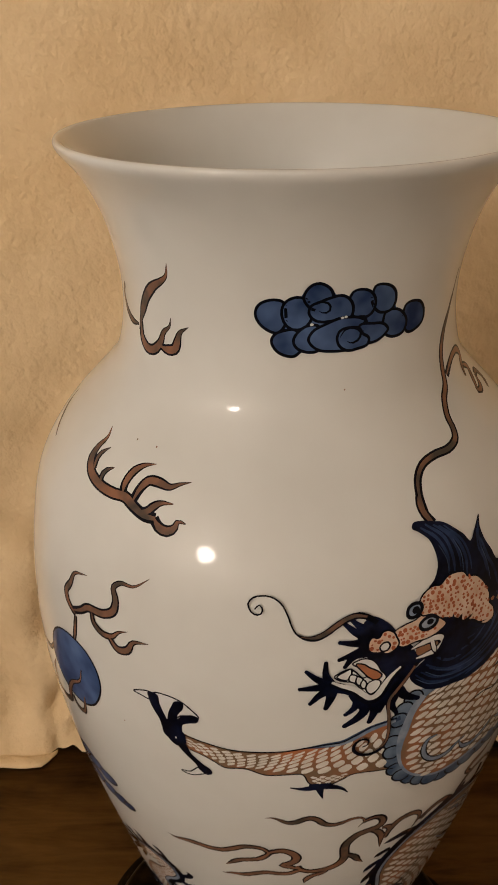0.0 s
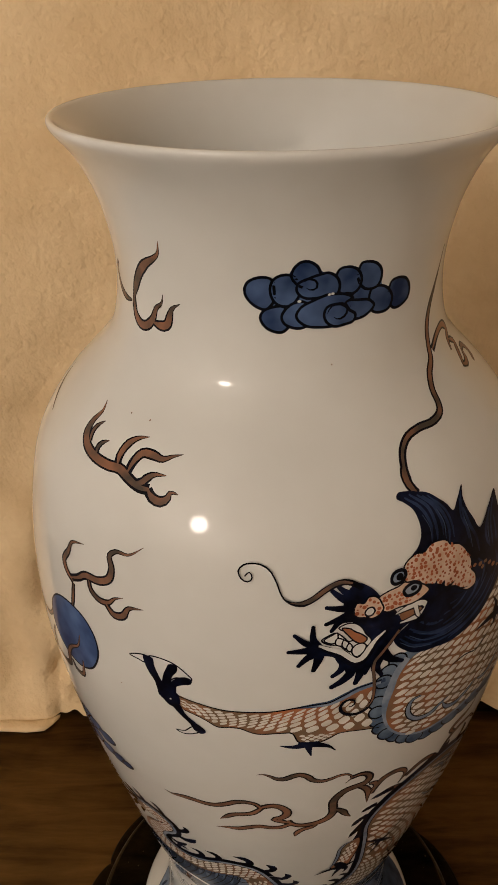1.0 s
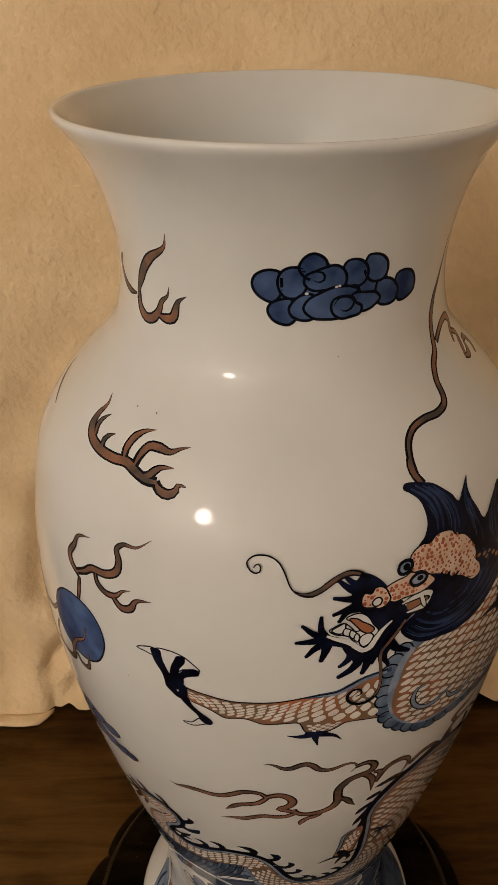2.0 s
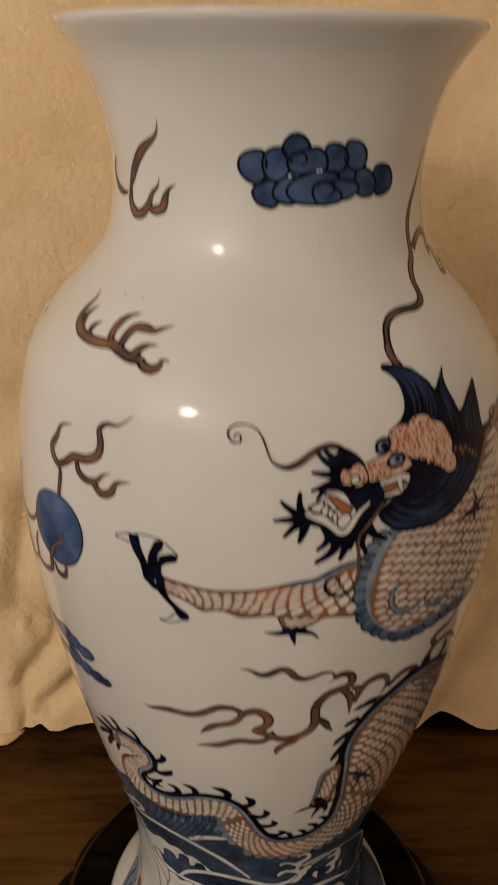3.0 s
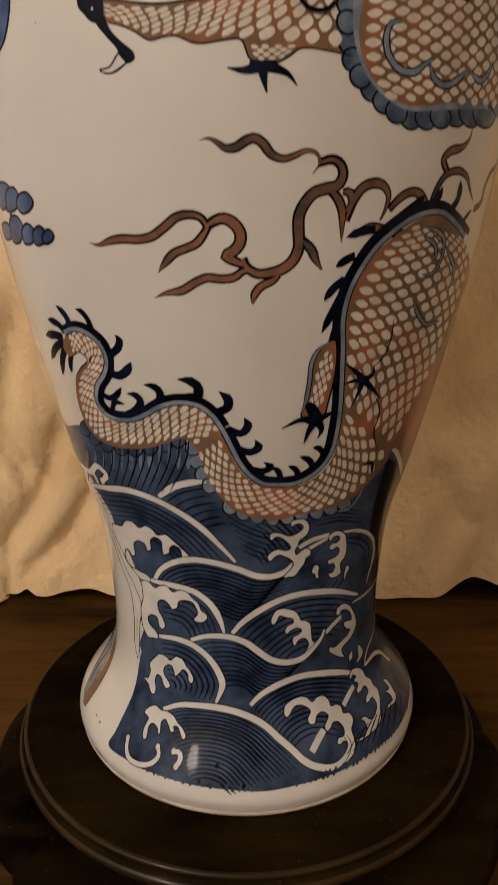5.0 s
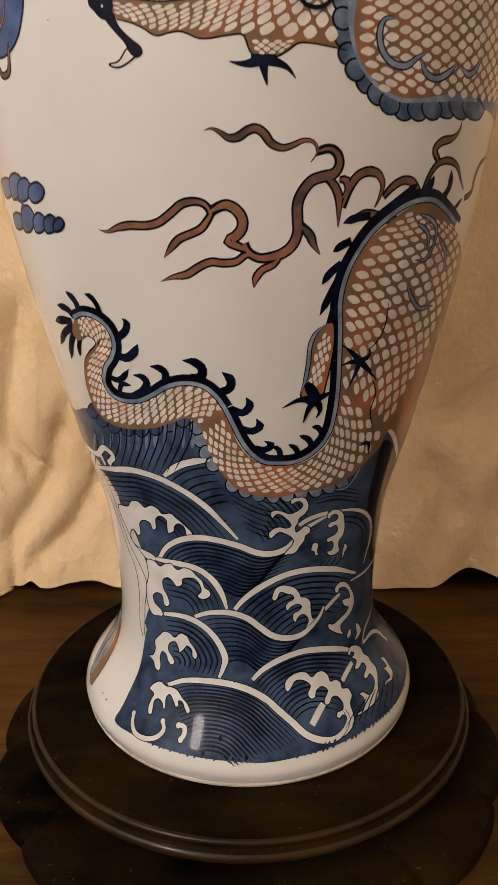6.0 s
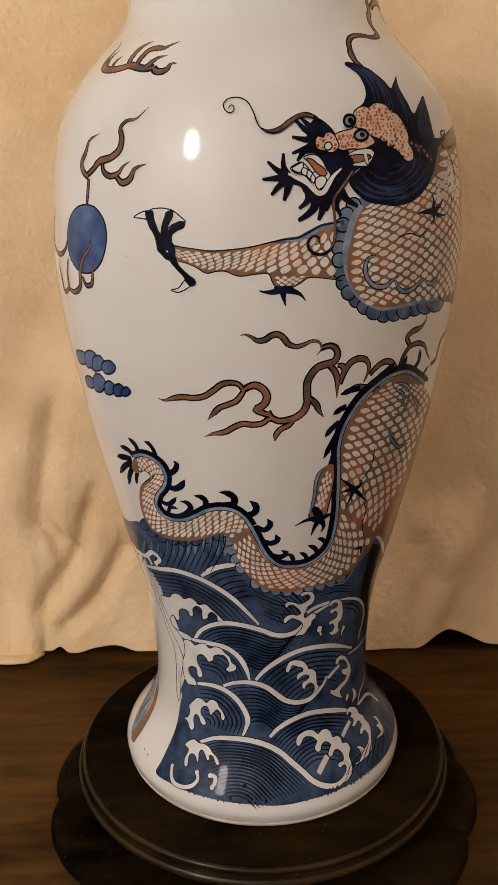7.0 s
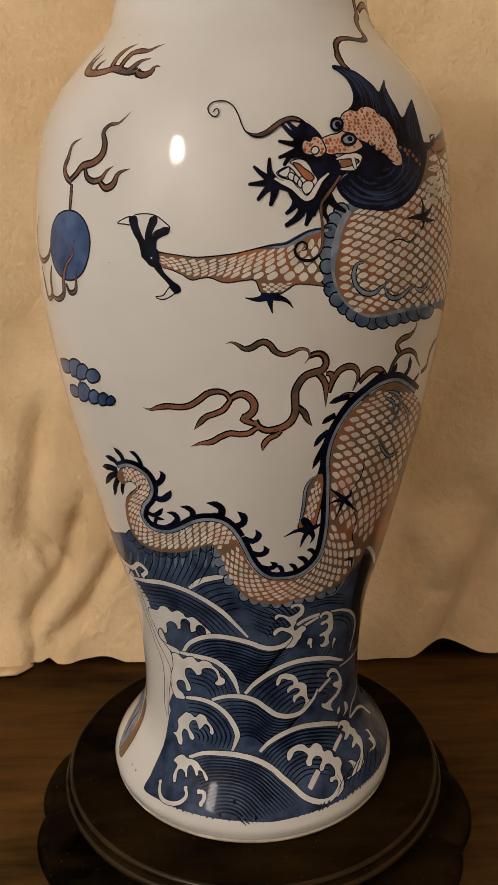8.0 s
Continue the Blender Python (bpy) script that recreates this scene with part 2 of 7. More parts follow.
def backdrop_cloth():
    bm = bmesh.new()
    nx, nz = 420, 190
    grid = []
    for j in range(nz + 1):
        line = []
        for i in range(nx + 1):
            u = 2 * i / nx - 1
            x = 0.50 * (0.75 * u + 0.25 * u ** 3)
            low = 0.0015 + 0.0022 * max(0.0, noise.noise((40 * x, 2.0, 0.0)))
            low += 0.0075 * math.exp(-(((x - 0.172) / 0.020) ** 2)) + 0.0035 * math.exp(-(((x + 0.125) / 0.016) ** 2)) + 0.004 * math.exp(-(((x + 0.168) / 0.005) ** 2))
            z = low + (1.15 - low) * (j / nz) ** 1.7
            line.append(bm.verts.new((x, cloth_depth(x, z), z)))
        grid.append(line)
    for a, b in zip(grid, grid[1:]):
        for i in range(nx):
            bm.faces.new((a[i], a[i + 1], b[i + 1], b[i]))
    ob = part("backdrop_cloth", bm, linen, None, "cream cotton cloth hanging in soft folds onto the table")
    s = ob.modifiers.new("thickness", "SOLIDIFY")
    s.thickness, s.offset = 0.0016, -1.0
    tagged(ob, category="cloth")
    ob.location.z = BOARD
    # the turned-up edge of the hem
    bm = bmesh.new()
    rings = []
    for k in range(61):
        x = -0.48 + 0.299 * k / 60
        y = float(np.interp(x, [h[0] for h in HEM], [h[1] for h in HEM])) - 0.0055 + 0.0012 * noise.noise((30 * x, 7.0, 0.0))
        tip = min(1.0, (60 - k) / 3 + 0.35)
        h = (0.0052 + 0.0012 * noise.noise((22 * x, 3.0, 0.0))) * tip
        rings.append([bm.verts.new((x, y + 0.0062 * tip * cos(a), h / 2 + 0.0004 + h / 2 * sin(a))) for a in (2 * pi * j / 12 for j in range(12))])
    for a, b in zip(rings, rings[1:]):
        for j in range(12):
            bm.faces.new((a[j], a[(j + 1) % 12], b[(j + 1) % 12], b[j]))
    bm.faces.new(rings[0])
    bm.faces.new(rings[-1])
    bmesh.ops.recalc_face_normals(bm, faces=bm.faces)
    part("hem", bm, linen, ob, "turned-up frayed edge")
    return ob


backdrop_cloth()

# ------------------------------------------------------------ the stand
STAND = 0.0525
stand = tagged(new("vase_stand"), "round dark carved wooden stand under the vase", "stand")

plate = [(0.0, -0.012), (0.098, -0.012), (0.104, -0.0115), (0.1078, -0.0095), (0.1086, -0.0065), (0.1078, -0.0045), (0.1060, -0.0038), (0.1066, -0.0022), (0.1062, -0.0008),
         (0.1046, 0.0), (0.1026, -0.0006), (0.1008, 0.0), (0.0, 0.0)]
part("plate", lathe([(r, z + STAND) for r, z in plate], 192), stand_wood, stand)
bead = [(0.1064 + 0.0027 * cos(k * pi / 6), STAND - 0.0068 + 0.0026 * sin(k * pi / 6)) for k in range(12)]
part("rim_bead", lathe(bead, 192, True), rim_wood, stand, "polished bead round the edge")
bead = [(0.1052 + 0.0013 * cos(k * pi / 5), STAND - 0.0012 + 0.0013 * sin(k * pi / 5)) for k in range(10)]
part("rim_bead", lathe(bead, 192, True), rim_wood, stand, "thin polished bead along the top edge")
part("waist", lathe([(0.082, STAND - 0.012), (0.090, STAND - 0.013), (0.088, STAND - 0.020), (0.091, 0.024), (0.082, 0.024)], 128, True), stand_wood, stand)


def lobed_ring(profile, steps=360, lobes=12):
    """A ring of petal lobes: (share of the way out, height, swell) pairs turned round z, with notches between the lobes."""
    bm = bmesh.new()
    rings = []
    for share, z, swell in profile:
        ring = []
        for k in range(steps):
            a = 2 * pi * k / steps
            u = ((math.degrees(a) - 6) / 360 * lobes) % 1
            lobe = sin(pi * u) ** 0.55
            r = 0.084 + share * (0.0385 + 0.0055 * lobe)
            ring.append(bm.verts.new((r * cos(a), r * sin(a), z + swell * (lobe - 0.6))))
        rings.append(ring)
    for p, q in zip(rings, rings[1:] + rings[:1]):
        for k in range(steps):
            j = (k + 1) % steps
            bm.faces.new((p[k], p[j], q[j], q[k]))
    bmesh.ops.recalc_face_normals(bm, faces=bm.faces)
    return bm


part("apron", lobed_ring([(0.0, 0.026, 0), (0.25, 0.0262, 0.001), (0.55, 0.0258, 0.003), (0.8, 0.0242, 0.0035), (0.95, 0.0212, 0.0025), (1.0, 0.0178, 0.001), (0.97, 0.0135, 0), (0.9, 0.0105, 0), (0.6, 0.009, 0), (0.0, 0.009, 0)]), stand_wood, stand)
foot_profile = [(0.0, BOARD), (0.009, BOARD), (0.011, -0.006), (0.0095, 0.0), (0.0078, 0.0095), (0.0, 0.0095)]
for k in range(6):
    a = radians(6 + 60 * k)
    bm = lathe(foot_profile, 24)
    bmesh.ops.translate(bm, verts=bm.verts, vec=(0.108 * cos(a), 0.108 * sin(a), 0))
    part("foot", bm, stand_wood, stand)

# ------------------------------------------------------------ the vase
# outer outline of the body: height over the foot (mm), radius (mm)
OUTLINE = [(3.6, 79.2), (8.5, 80.2), (13.5, 78.4), (18, 75.3), (23, 71.5), (28, 67.9), (33, 64.9), (42, 61.7), (53, 60.3), (79, 61.2), (106, 64.4), (138, 73.1), (174, 81.9), (210, 89.9), (246, 96.3), (277, 99.6), (304, 99.1), (327, 96.2), (344, 91.8), (356, 85), (364, 78.7), (371, 72.1), (378, 65.5), (385, 60.5), (393, 58), (403, 56.7), (413, 56.9), (422, 58.3), (431, 60.6), (438, 63.3), (444, 66.4), (447.5, 68.9), (450, 71.0)]
BODY = spline([(z / 1000, r / 1000) for z, r in OUTLINE], 300)
BODY_Z, BODY_R = np.array([p[0] for p in BODY]), np.array([p[1] for p in BODY])


def body_radius(z):
    return float(np.interp(z, BODY_Z, BODY_R))


vase = tagged(new("vase"), "white porcelain baluster vase painted with a blue and rust dragon", "vase")
outer = [(r, z) for z, r in BODY]
lip = [(0.0720, 0.4512), (0.0729, 0.4523), (0.0734, 0.4533), (0.0736, 0.4542), (0.0734, 0.4549), (0.0729, 0.4553), (0.0722, 0.4553), (0.0712, 0.4546), (0.0696, 0.4529)]
inner = [(r - 0.0045, z) for z, r in reversed(BODY) if 0.02 < z < 0.4495]
foot = [(0.0, 0.006), (0.066, 0.006), (0.070, 0.0), (0.0748, 0.0), (0.0768, 0.0013)]
shell = foot + outer + lip + inner + [(0.0, 0.016)]
part("foot_ring", lathe([(r, z + STAND) for r, z in [(0.0745, 0.0001), (0.0774, 0.0002), (0.0787, 0.0011), (0.0793, 0.0026), (0.0776, 0.0030)]], 256), foot_bare, vase, "bare tan foot ring")
body = part("body", lathe([(r, z + STAND) for r, z in shell], 512), porcelain, vase, "white glazed porcelain body with a flared lip")


# ------------------------------------------------------------ the painting on the glaze
STEP = 0.000008


class Motif:
    """One painted motif: brush strokes and washes that lie on the glaze, one thin coat over the other. Points are (degrees round the axis, mm over the foot)."""

    def __init__(self, name, label="", coat=1):
        self.name, self.label, self.coat = name, label, coat
        self.tongues = []
        self.verts, self.normals, self.faces, self.slots, self.mats = [], [], [], [], []

    def slot(self, mat):
        if mat not in self.mats:
            self.mats.append(mat)
        return self.mats.index(mat)

    def put(self, angle, z):
        z = min(max(z, 0.003), 0.4490)
        slope = (body_radius(z + 0.001) - body_radius(z - 0.001)) / 0.002
        k, a = 1 / math.hypot(1, slope), radians(angle)
        lift = 0.00003 + STEP * self.coat
        r = body_radius(z) + lift * k
        self.verts.append((r * cos(a), r * sin(a), STAND + z - lift * slope * k))
        self.normals.append((k * cos(a), k * sin(a), -slope * k))
        return len(self.verts) - 1

    def face(self, ids, mat):
        self.faces.append(ids)
        self.slots.append(self.slot(mat))

    def smooth(self, pts, pitch=1.2):
        """The brush's way through the points, in (degrees, m), at an even pitch in mm."""
        rm = body_radius(sum(p[1] for p in pts) / len(pts) / 1000) * 1000
        flat = [(radians(a) * rm, z) for a, z in pts]
        rough = spline(flat, 8 * len(flat))
        length = sum(math.dist(p, q) for p, q in zip(rough, rough[1:]))
        n = max(6, int(length / pitch))
        return [(math.degrees(x / rm), z / 1000) for x, z in spline(flat, n)]

    def stroke(self, mat, pts, width, start=0.15, end=0.15, swell=0.0, pitch=1.2, hold=False, way=None, reach=0.25):
        """A brush stroke of the given width (mm) that tapers to the given shares at its ends."""
        way = way or self.smooth(pts, pitch)
        n, last = len(way), None
        for i, (a, z) in enumerate(way):
            (a0, z0), (a1, z1) = way[max(i - 1, 0)], way[min(i + 1, n - 1)]
            r = body_radius(z)
            slope = (body_radius(z + 0.001) - body_radius(z - 0.001)) / 0.002
            g = math.hypot(1, slope)
            dx, dy = radians(a1 - a0) * r, (z1 - z0) * g
            d = math.hypot(dx, dy) or 1
            t = i / (n - 1)
            w = min(1.0, start + (1 - start) * t / 0.25, end + (1 - end) * (1 - t) / reach)
            w *= (1 + swell * sin(pi * t)) * width / 2000
            nx, ny = -dy / d * w, dx / d * w
            ids = [self.put(a + math.degrees(k * nx / r), z + k * ny / g) for k in (-1, 0, 1)]
            if last:
                for k in (0, 1):
                    self.face((last[k + 1], last[k], ids[k], ids[k + 1]), mat)
            last = ids
        self.coat += 0 if hold else 1

    def fill(self, mat, pts, rounded=True, pitch=1.7):
        """A wash of colour within a closed outline."""
        mean = sum(p[1] for p in pts) / len(pts)
        if mean < 90:
            pitch = 1.15
        rm = body_radius(mean / 1000) * 1000
        ring = [(radians(a) * rm, z) for a, z in pts]
        if rounded:
            m = len(ring)
            long = spline(ring[-2:] + ring + ring[:3], 8 * (m + 5))
            i0 = min(range(len(long)), key=lambda k: math.dist(long[k], ring[0]) + (0 if k < 30 else 1e3))
            i1 = min(range(len(long)), key=lambda k: math.dist(long[k], ring[0]) + (0 if k > len(long) - 34 else 1e3))
            ring = long[i0:i1]
        out = [ring[0]]
        for p in ring[1:] + ring[:1]:
            q = out[-1]
            d = math.dist(p, q)
            if d < 0.25:
                continue
            for k in range(1, int(d / pitch) + 1):
                out.append((q[0] + (p[0] - q[0]) * k * pitch / d, q[1] + (p[1] - q[1]) * k * pitch / d))
            out.append(p)
        if math.dist(out[0], out[-1]) < 0.25:
            out.pop()
        self.rim = [(math.degrees(x / rm), z / 1000) for x, z in out + out[:2]]
        xs, ys = [p[0] for p in out], [p[1] for p in out]
        inner = []
        gx, gy = np.array(xs), np.array(ys)
        for y in np.arange(min(ys) + pitch / 2, max(ys), pitch):
            for x in np.arange(min(xs) + pitch / 2, max(xs), pitch):
                if np.min((gx - x) ** 2 + (gy - y) ** 2) > (0.5 * pitch) ** 2:
                    inner.append((x, y))
        co = [Vector(p) for p in out + inner]
        n = len(out)
        v, _, f, *_ = delaunay_2d_cdt(co, [(k, (k + 1) % n) for k in range(n)], [list(range(n))], 1, 1e-5)
        ids = [self.put(math.degrees(p[0] / rm), p[1] / 1000) for p in v]
        for tri in f:
            a, b, c = (v[k] for k in tri)
            flip = (b[0] - a[0]) * (c[1] - a[1]) - (b[1] - a[1]) * (c[0] - a[0]) < 0
            self.face(tuple(ids[k] for k in (reversed(tri) if flip else tri)), mat)
        self.coat += 1

    def outlined(self, mat, pts, line, rounded=True, ink=None):
        """A wash with an ink line round it."""
        self.fill(mat, pts, rounded)
        self.stroke(ink or INK, [], 1.3 * line, 0.9, 0.9, way=self.rim)

    def ripples(self, mat, lines, width):
        """Fine lines side by side in one coat."""
        self.coat += 0.8
        for pts in lines:
            self.stroke(mat, pts, width * random.uniform(0.8, 1.5), 0.5, 0.3, hold=True)
        self.coat += 1

    def swell(self, crest, centre, count, first, step, width):
        """The lines of a wave: its crest drawn again and again, ever closer to a centre."""
        shares = [1 - first - k * step for k in range(count)]
        self.ripples(NAVY, [[(centre[0] + (a - centre[0]) * f, centre[1] + (z - centre[1]) * f) for a, z in crest] for f in shares if f > 0.12], width)

    def foam(self, tongues, width):
        """White curling tongues with knobs at their ends, inked round."""
        for mat, more in ((INK, 0.7), (CHALK, 0.0)):
            for k, pts in enumerate(tongues):
                w = width * (1.0 if k == 0 else 0.9)
                self.stroke(mat, pts, w + more, 0.75, 0.75, hold=True)
                self.disc(mat, pts[-1], (w * 1.05 + more) / 2)
                if k == 0:
                    self.disc(mat, pts[0], (w + more) / 2)
            self.coat += 1.5

    def tongue(self, pts, width, start=0.1, end=0.3):
        """One flame tongue, kept until veins() paints them all."""
        self.tongues.append((pts, width, start, end))

    def veins(self, line=0.5):
        """Flame tongues that grow out of each other: first the ink of all of them, then the colour."""
        tongues, self.tongues = self.tongues, []
        for more, ends in ((1.5 * line, (1.0, 1.0)), (-1.1 * line, (0.25, 0.5))):
            for pts, width, start, end in tongues:
                self.stroke(INK if more > 0 else FLAME, pts, max(width + more, 0.45 * width), start * ends[0], end * ends[1], hold=True, reach=0.5 if end < 0.4 else 0.25)
                self.coat += 0.35
            self.coat += 1

    def lock(self, mat, pts, width):
        """A tapering, slightly bent lock of hair with a round tip."""
        (a0, z0), (a1, z1) = pts[0], pts[-1]
        bend = random.uniform(-0.12, 0.12)
        mid = [(a - bend * (z1 - z0) * 0.6, z + bend * (a1 - a0) * 1.4) for a, z in pts[1:-1]]
        self.stroke(mat, [pts[0]] + mid + [pts[-1]], width, start=1, end=0.42, hold=True, reach=0.8)
        self.disc(mat, pts[-1], width * 0.23)

    def disc(self, mat, centre, rx, ry=None):
        """A round dab of rx by ry mm."""
        a, z = centre
        r = body_radius(z / 1000) * 1000
        ry = ry or rx
        n = 14
        mid = self.put(a, z / 1000)
        ids = [self.put(a + math.degrees(rx * cos(2 * pi * k / n) / r), (z + ry * sin(2 * pi * k / n)) / 1000) for k in range(n)]
        for k in range(n):
            self.face((mid, ids[k], ids[(k + 1) % n]), mat)

    def dabs(self, mat, places, rx, ry, stray=0.0):
        for a, z in places:
            k = random.uniform(0.8, 1.2) if not stray else random.choice((0.55, 0.75, 0.9, 1.15))
            self.disc(mat, (a + random.uniform(-stray, stray), z + random.uniform(-stray, stray)), rx * k, ry * k * random.uniform(0.85, 1.15))
        self.coat += 1

    def scales(self, mat, one, two, along, across, size=0.72):
        """Rows of pale scales between two lines that run side by side."""
        self.coat += 2
        p = self.smooth(one, 1.0)
        q = self.smooth(two, 1.0)

        def at(line, t):
            k = t * (len(line) - 1)
            i = min(int(k), len(line) - 2)
            return [line[i][c] + (line[i + 1][c] - line[i][c]) * (k - i) for c in (0, 1)]

        def mix(t, u):
            a, b = at(p, min(max(t, 0), 1)), at(q, min(max(t, 0), 1))
            return a[0] + (b[0] - a[0]) * u, a[1] + (b[1] - a[1]) * u

        du, dt = size / across, size / along / 2
        for j in range(across):
            for i in range(along):
                t, u = (i + 0.5 + 0.5 * (j % 2)) / along, (j + 0.8) / (across + 0.6)
                if t + dt > 1 or not 0 < u < 1:
                    continue
                jt, ju = random.uniform(-0.05, 0.05) / along, random.uniform(-0.07, 0.07) / across
                k = random.uniform(0.94, 1.06)
                mid = self.put(*mix(t + jt, u + ju))
                shape = [(-0.9, 0.0), (-0.62, 0.42), (-0.15, 0.74), (0.32, 0.68), (0.72, 0.36), (0.92, 0.0), (0.72, -0.36), (0.32, -0.68), (-0.15, -0.74), (-0.62, -0.42)]
                ids = [self.put(*mix(t + jt + k * dt * x, u + ju + k * du * y)) for x, y in shape]
                pts = [mix(t + jt + k * dt * x, u + ju + k * du * y) for x, y in shape[:3]]
                turn = (pts[1][0] - pts[0][0]) * (pts[2][1] - pts[0][1]) - (pts[1][1] - pts[0][1]) * (pts[2][0] - pts[0][0])
                ring = ids if turn > 0 else ids[::-1]
                for p0, p1 in zip(ring, ring[1:] + ring[:1]):
                    self.face((mid, p0, p1), mat)
        self.coat += 1

    def done(self):
        me = bpy.data.meshes.new(self.name)
        me.from_pydata(self.verts, [], self.faces)
        for m in self.mats:
            me.materials.append(m)
        me.polygons.foreach_set("material_index", self.slots)
        me.polygons.foreach_set("use_smooth", [True] * len(self.faces))
        me.update()
        me.normals_split_custom_set_from_vertices(self.normals)
        ob = new(self.name, me)
        ob.parent = vase
        return tagged(ob, self.label)


def enamel(name, dark, light, scale, low=0.35, high=0.65, rough=0.10):
    m = mottled(name, dark, light, scale, rough, detail=3, low=low, high=high)
    return glazed(m, 1.15, 0.04)


INK = enamel("black_blue_ink", (0.0015, 0.002, 0.004), (0.005, 0.006, 0.012), 200.0)
NAVY = enamel("deep_cobalt_wash", (0.0014, 0.002, 0.006), (0.007, 0.012, 0.038), 90.0, low=0.42, high=0.75)
LOCK = enamel("dark_cobalt_wash", (0.004, 0.008, 0.024), (0.024, 0.044, 0.105), 90.0)
BLUE = enamel("cobalt_wash", (0.012, 0.022, 0.050), (0.062, 0.100, 0.178), 70.0, low=0.32, high=0.68)
PEARL = enamel("bright_cobalt_wash", (0.020, 0.043, 0.125), (0.085, 0.145, 0.300), 45.0)
MIST = enamel("grey_cobalt_wash", (0.014, 0.030, 0.086), (0.075, 0.125, 0.245), 55.0)
HAZE = enamel("shaded_cobalt_wash", (0.040, 0.070, 0.125), (0.150, 0.205, 0.280), 110.0)
PALE = enamel("pale_cobalt_wash", (0.110, 0.160, 0.240), (0.260, 0.310, 0.380), 120.0)
FLAME = enamel("red_brown_enamel", (0.070, 0.056, 0.044), (0.255, 0.122, 0.070), 60.0, low=0.40, high=0.62)
RUST = enamel("iron_red_enamel", (0.165, 0.112, 0.068), (0.370, 0.135, 0.060), 38.0, low=0.44, high=0.66)
SCALE = enamel("cream_scale_enamel", (0.52, 0.485, 0.42), (0.69, 0.67, 0.61), 110.0)
BROW = enamel("rosy_brow_wash", (0.50, 0.34, 0.24), (0.62, 0.48, 0.38), 150.0)
CHALK = enamel("reserved_white", (0.56, 0.57, 0.55), (0.66, 0.67, 0.65), 90.0)
DOT = enamel("iron_red_dots", (0.24, 0.065, 0.03), (0.40, 0.125, 0.06), 90.0)

m = Motif("painted_cloud", "cobalt scrolling cloud outlined in black", 1)
m.fill(MIST, [(-100.2, 415.8), (-96.2, 417.6), (-90, 418.1), (-87.2, 421.8), (-81, 420.8), (-75.9, 417), (-69.4, 418.7), (-62, 418.4), (-58.3, 410.9), (-50.1, 410.5), (-50.5, 405.5), (-57.7, 405.3), (-65.8, 405.7), (-71.2, 403.2), (-81.6, 404), (-91.4, 402.8), (-95.4, 406), (-94.6, 410.1), (-99.5, 410.7)])
m.outlined(MIST, [(-56.1, 412.9), (-54.1, 413.8), (-49.9, 412.9), (-47.5, 409.8), (-47.7, 406.4), (-50.5, 404.6), (-54.2, 404.4), (-56.3, 407.8)], 0.7)
m.outlined(MIST, [(-63.1, 412.3), (-59.7, 412.6), (-56.7, 410.9), (-54.9, 407.8), (-56.1, 404.8), (-59.1, 404.1), (-62.3, 405.1), (-63.8, 408.6)], 0.7)
m.outlined(MIST, [(-67.9, 420.9), (-65.8, 421.2), (-62.8, 420.2), (-60.7, 417.9), (-60.3, 414.6), (-61.7, 412.6), (-65.6, 412.7), (-68.3, 416.1)], 0.7)
m.outlined(MIST, [(-74.5, 419.9), (-71.6, 420.4), (-68.9, 419.2), (-67.2, 416.3), (-67.6, 413.4), (-69.4, 411.9), (-73.2, 412.1), (-75.5, 415.3)], 0.7)
m.outlined(MIST, [(-101.7, 414), (-100.9, 416.4), (-99, 417.8), (-96.2, 418.4), (-93.8, 417.7), (-93.1, 414.3), (-93.4, 410.6), (-95.6, 408.4), (-98.7, 409.4), (-100.9, 411.5)], 0.7)
m.outlined(MIST, [(-94.3, 414.7), (-93.5, 417.4), (-91.5, 418.9), (-88.5, 419), (-86.1, 416.8), (-85.9, 412.6), (-88.2, 409.7), (-91.4, 409.6), (-93.4, 411.3)], 0.7)
m.outlined(MIST, [(-88.2, 418.4), (-87.7, 421), (-86, 422.8), (-84.2, 423.2), (-82.2, 422.4), (-80.6, 420.7), (-80.1, 417.8), (-82.1, 415.5), (-85.6, 415.4)], 0.7)
m.outlined(MIST, [(-86.7, 414.4), (-86.1, 416.5), (-83.8, 417.6), (-80.8, 418.7), (-77.7, 419.2), (-75.3, 417.8), (-74, 415.1), (-74.6, 412.4), (-78.6, 411.8), (-83.4, 411.6), (-85.6, 412.6)], 0.7)
m.outlined(MIST, [(-97.2, 405.8), (-96.3, 407.9), (-93.8, 409.1), (-90.6, 409.4), (-88.2, 406.9), (-88.5, 403.6), (-90.6, 401.5), (-93, 401.6), (-95.7, 403)], 0.7)
m.outlined(MIST, [(-90.9, 406.1), (-89.8, 408.5), (-87.1, 410.5), (-84.2, 410.5), (-82.5, 407.5), (-82.7, 403.9), (-84.8, 402.6), (-87.8, 402.8), (-90.1, 404.1)], 0.7)
m.outlined(MIST, [(-86.6, 406.1), (-85.3, 408.9), (-81.8, 410.8), (-77.8, 412.3), (-75.3, 412.4), (-71.8, 411.9), (-69.5, 410.4), (-70.4, 406.5), (-74.7, 402.8), (-79.8, 402.5), (-84, 403.3)], 0.7)
m.outlined(MIST, [(-71.5, 409.5), (-67.1, 409.5), (-63.8, 408.9), (-62, 406.9), (-63.3, 405.3), (-65.7, 404), (-68.5, 403.7), (-71.7, 405)], 0.7)
m.outlined(MIST, [(-78.3, 406.5), (-77.4, 408.5), (-75, 409.2), (-71.8, 408.7), (-70.5, 406.9), (-68.4, 405.3), (-68.9, 403.3), (-72, 402.5), (-75.1, 402.3), (-77.6, 404)], 0.7)
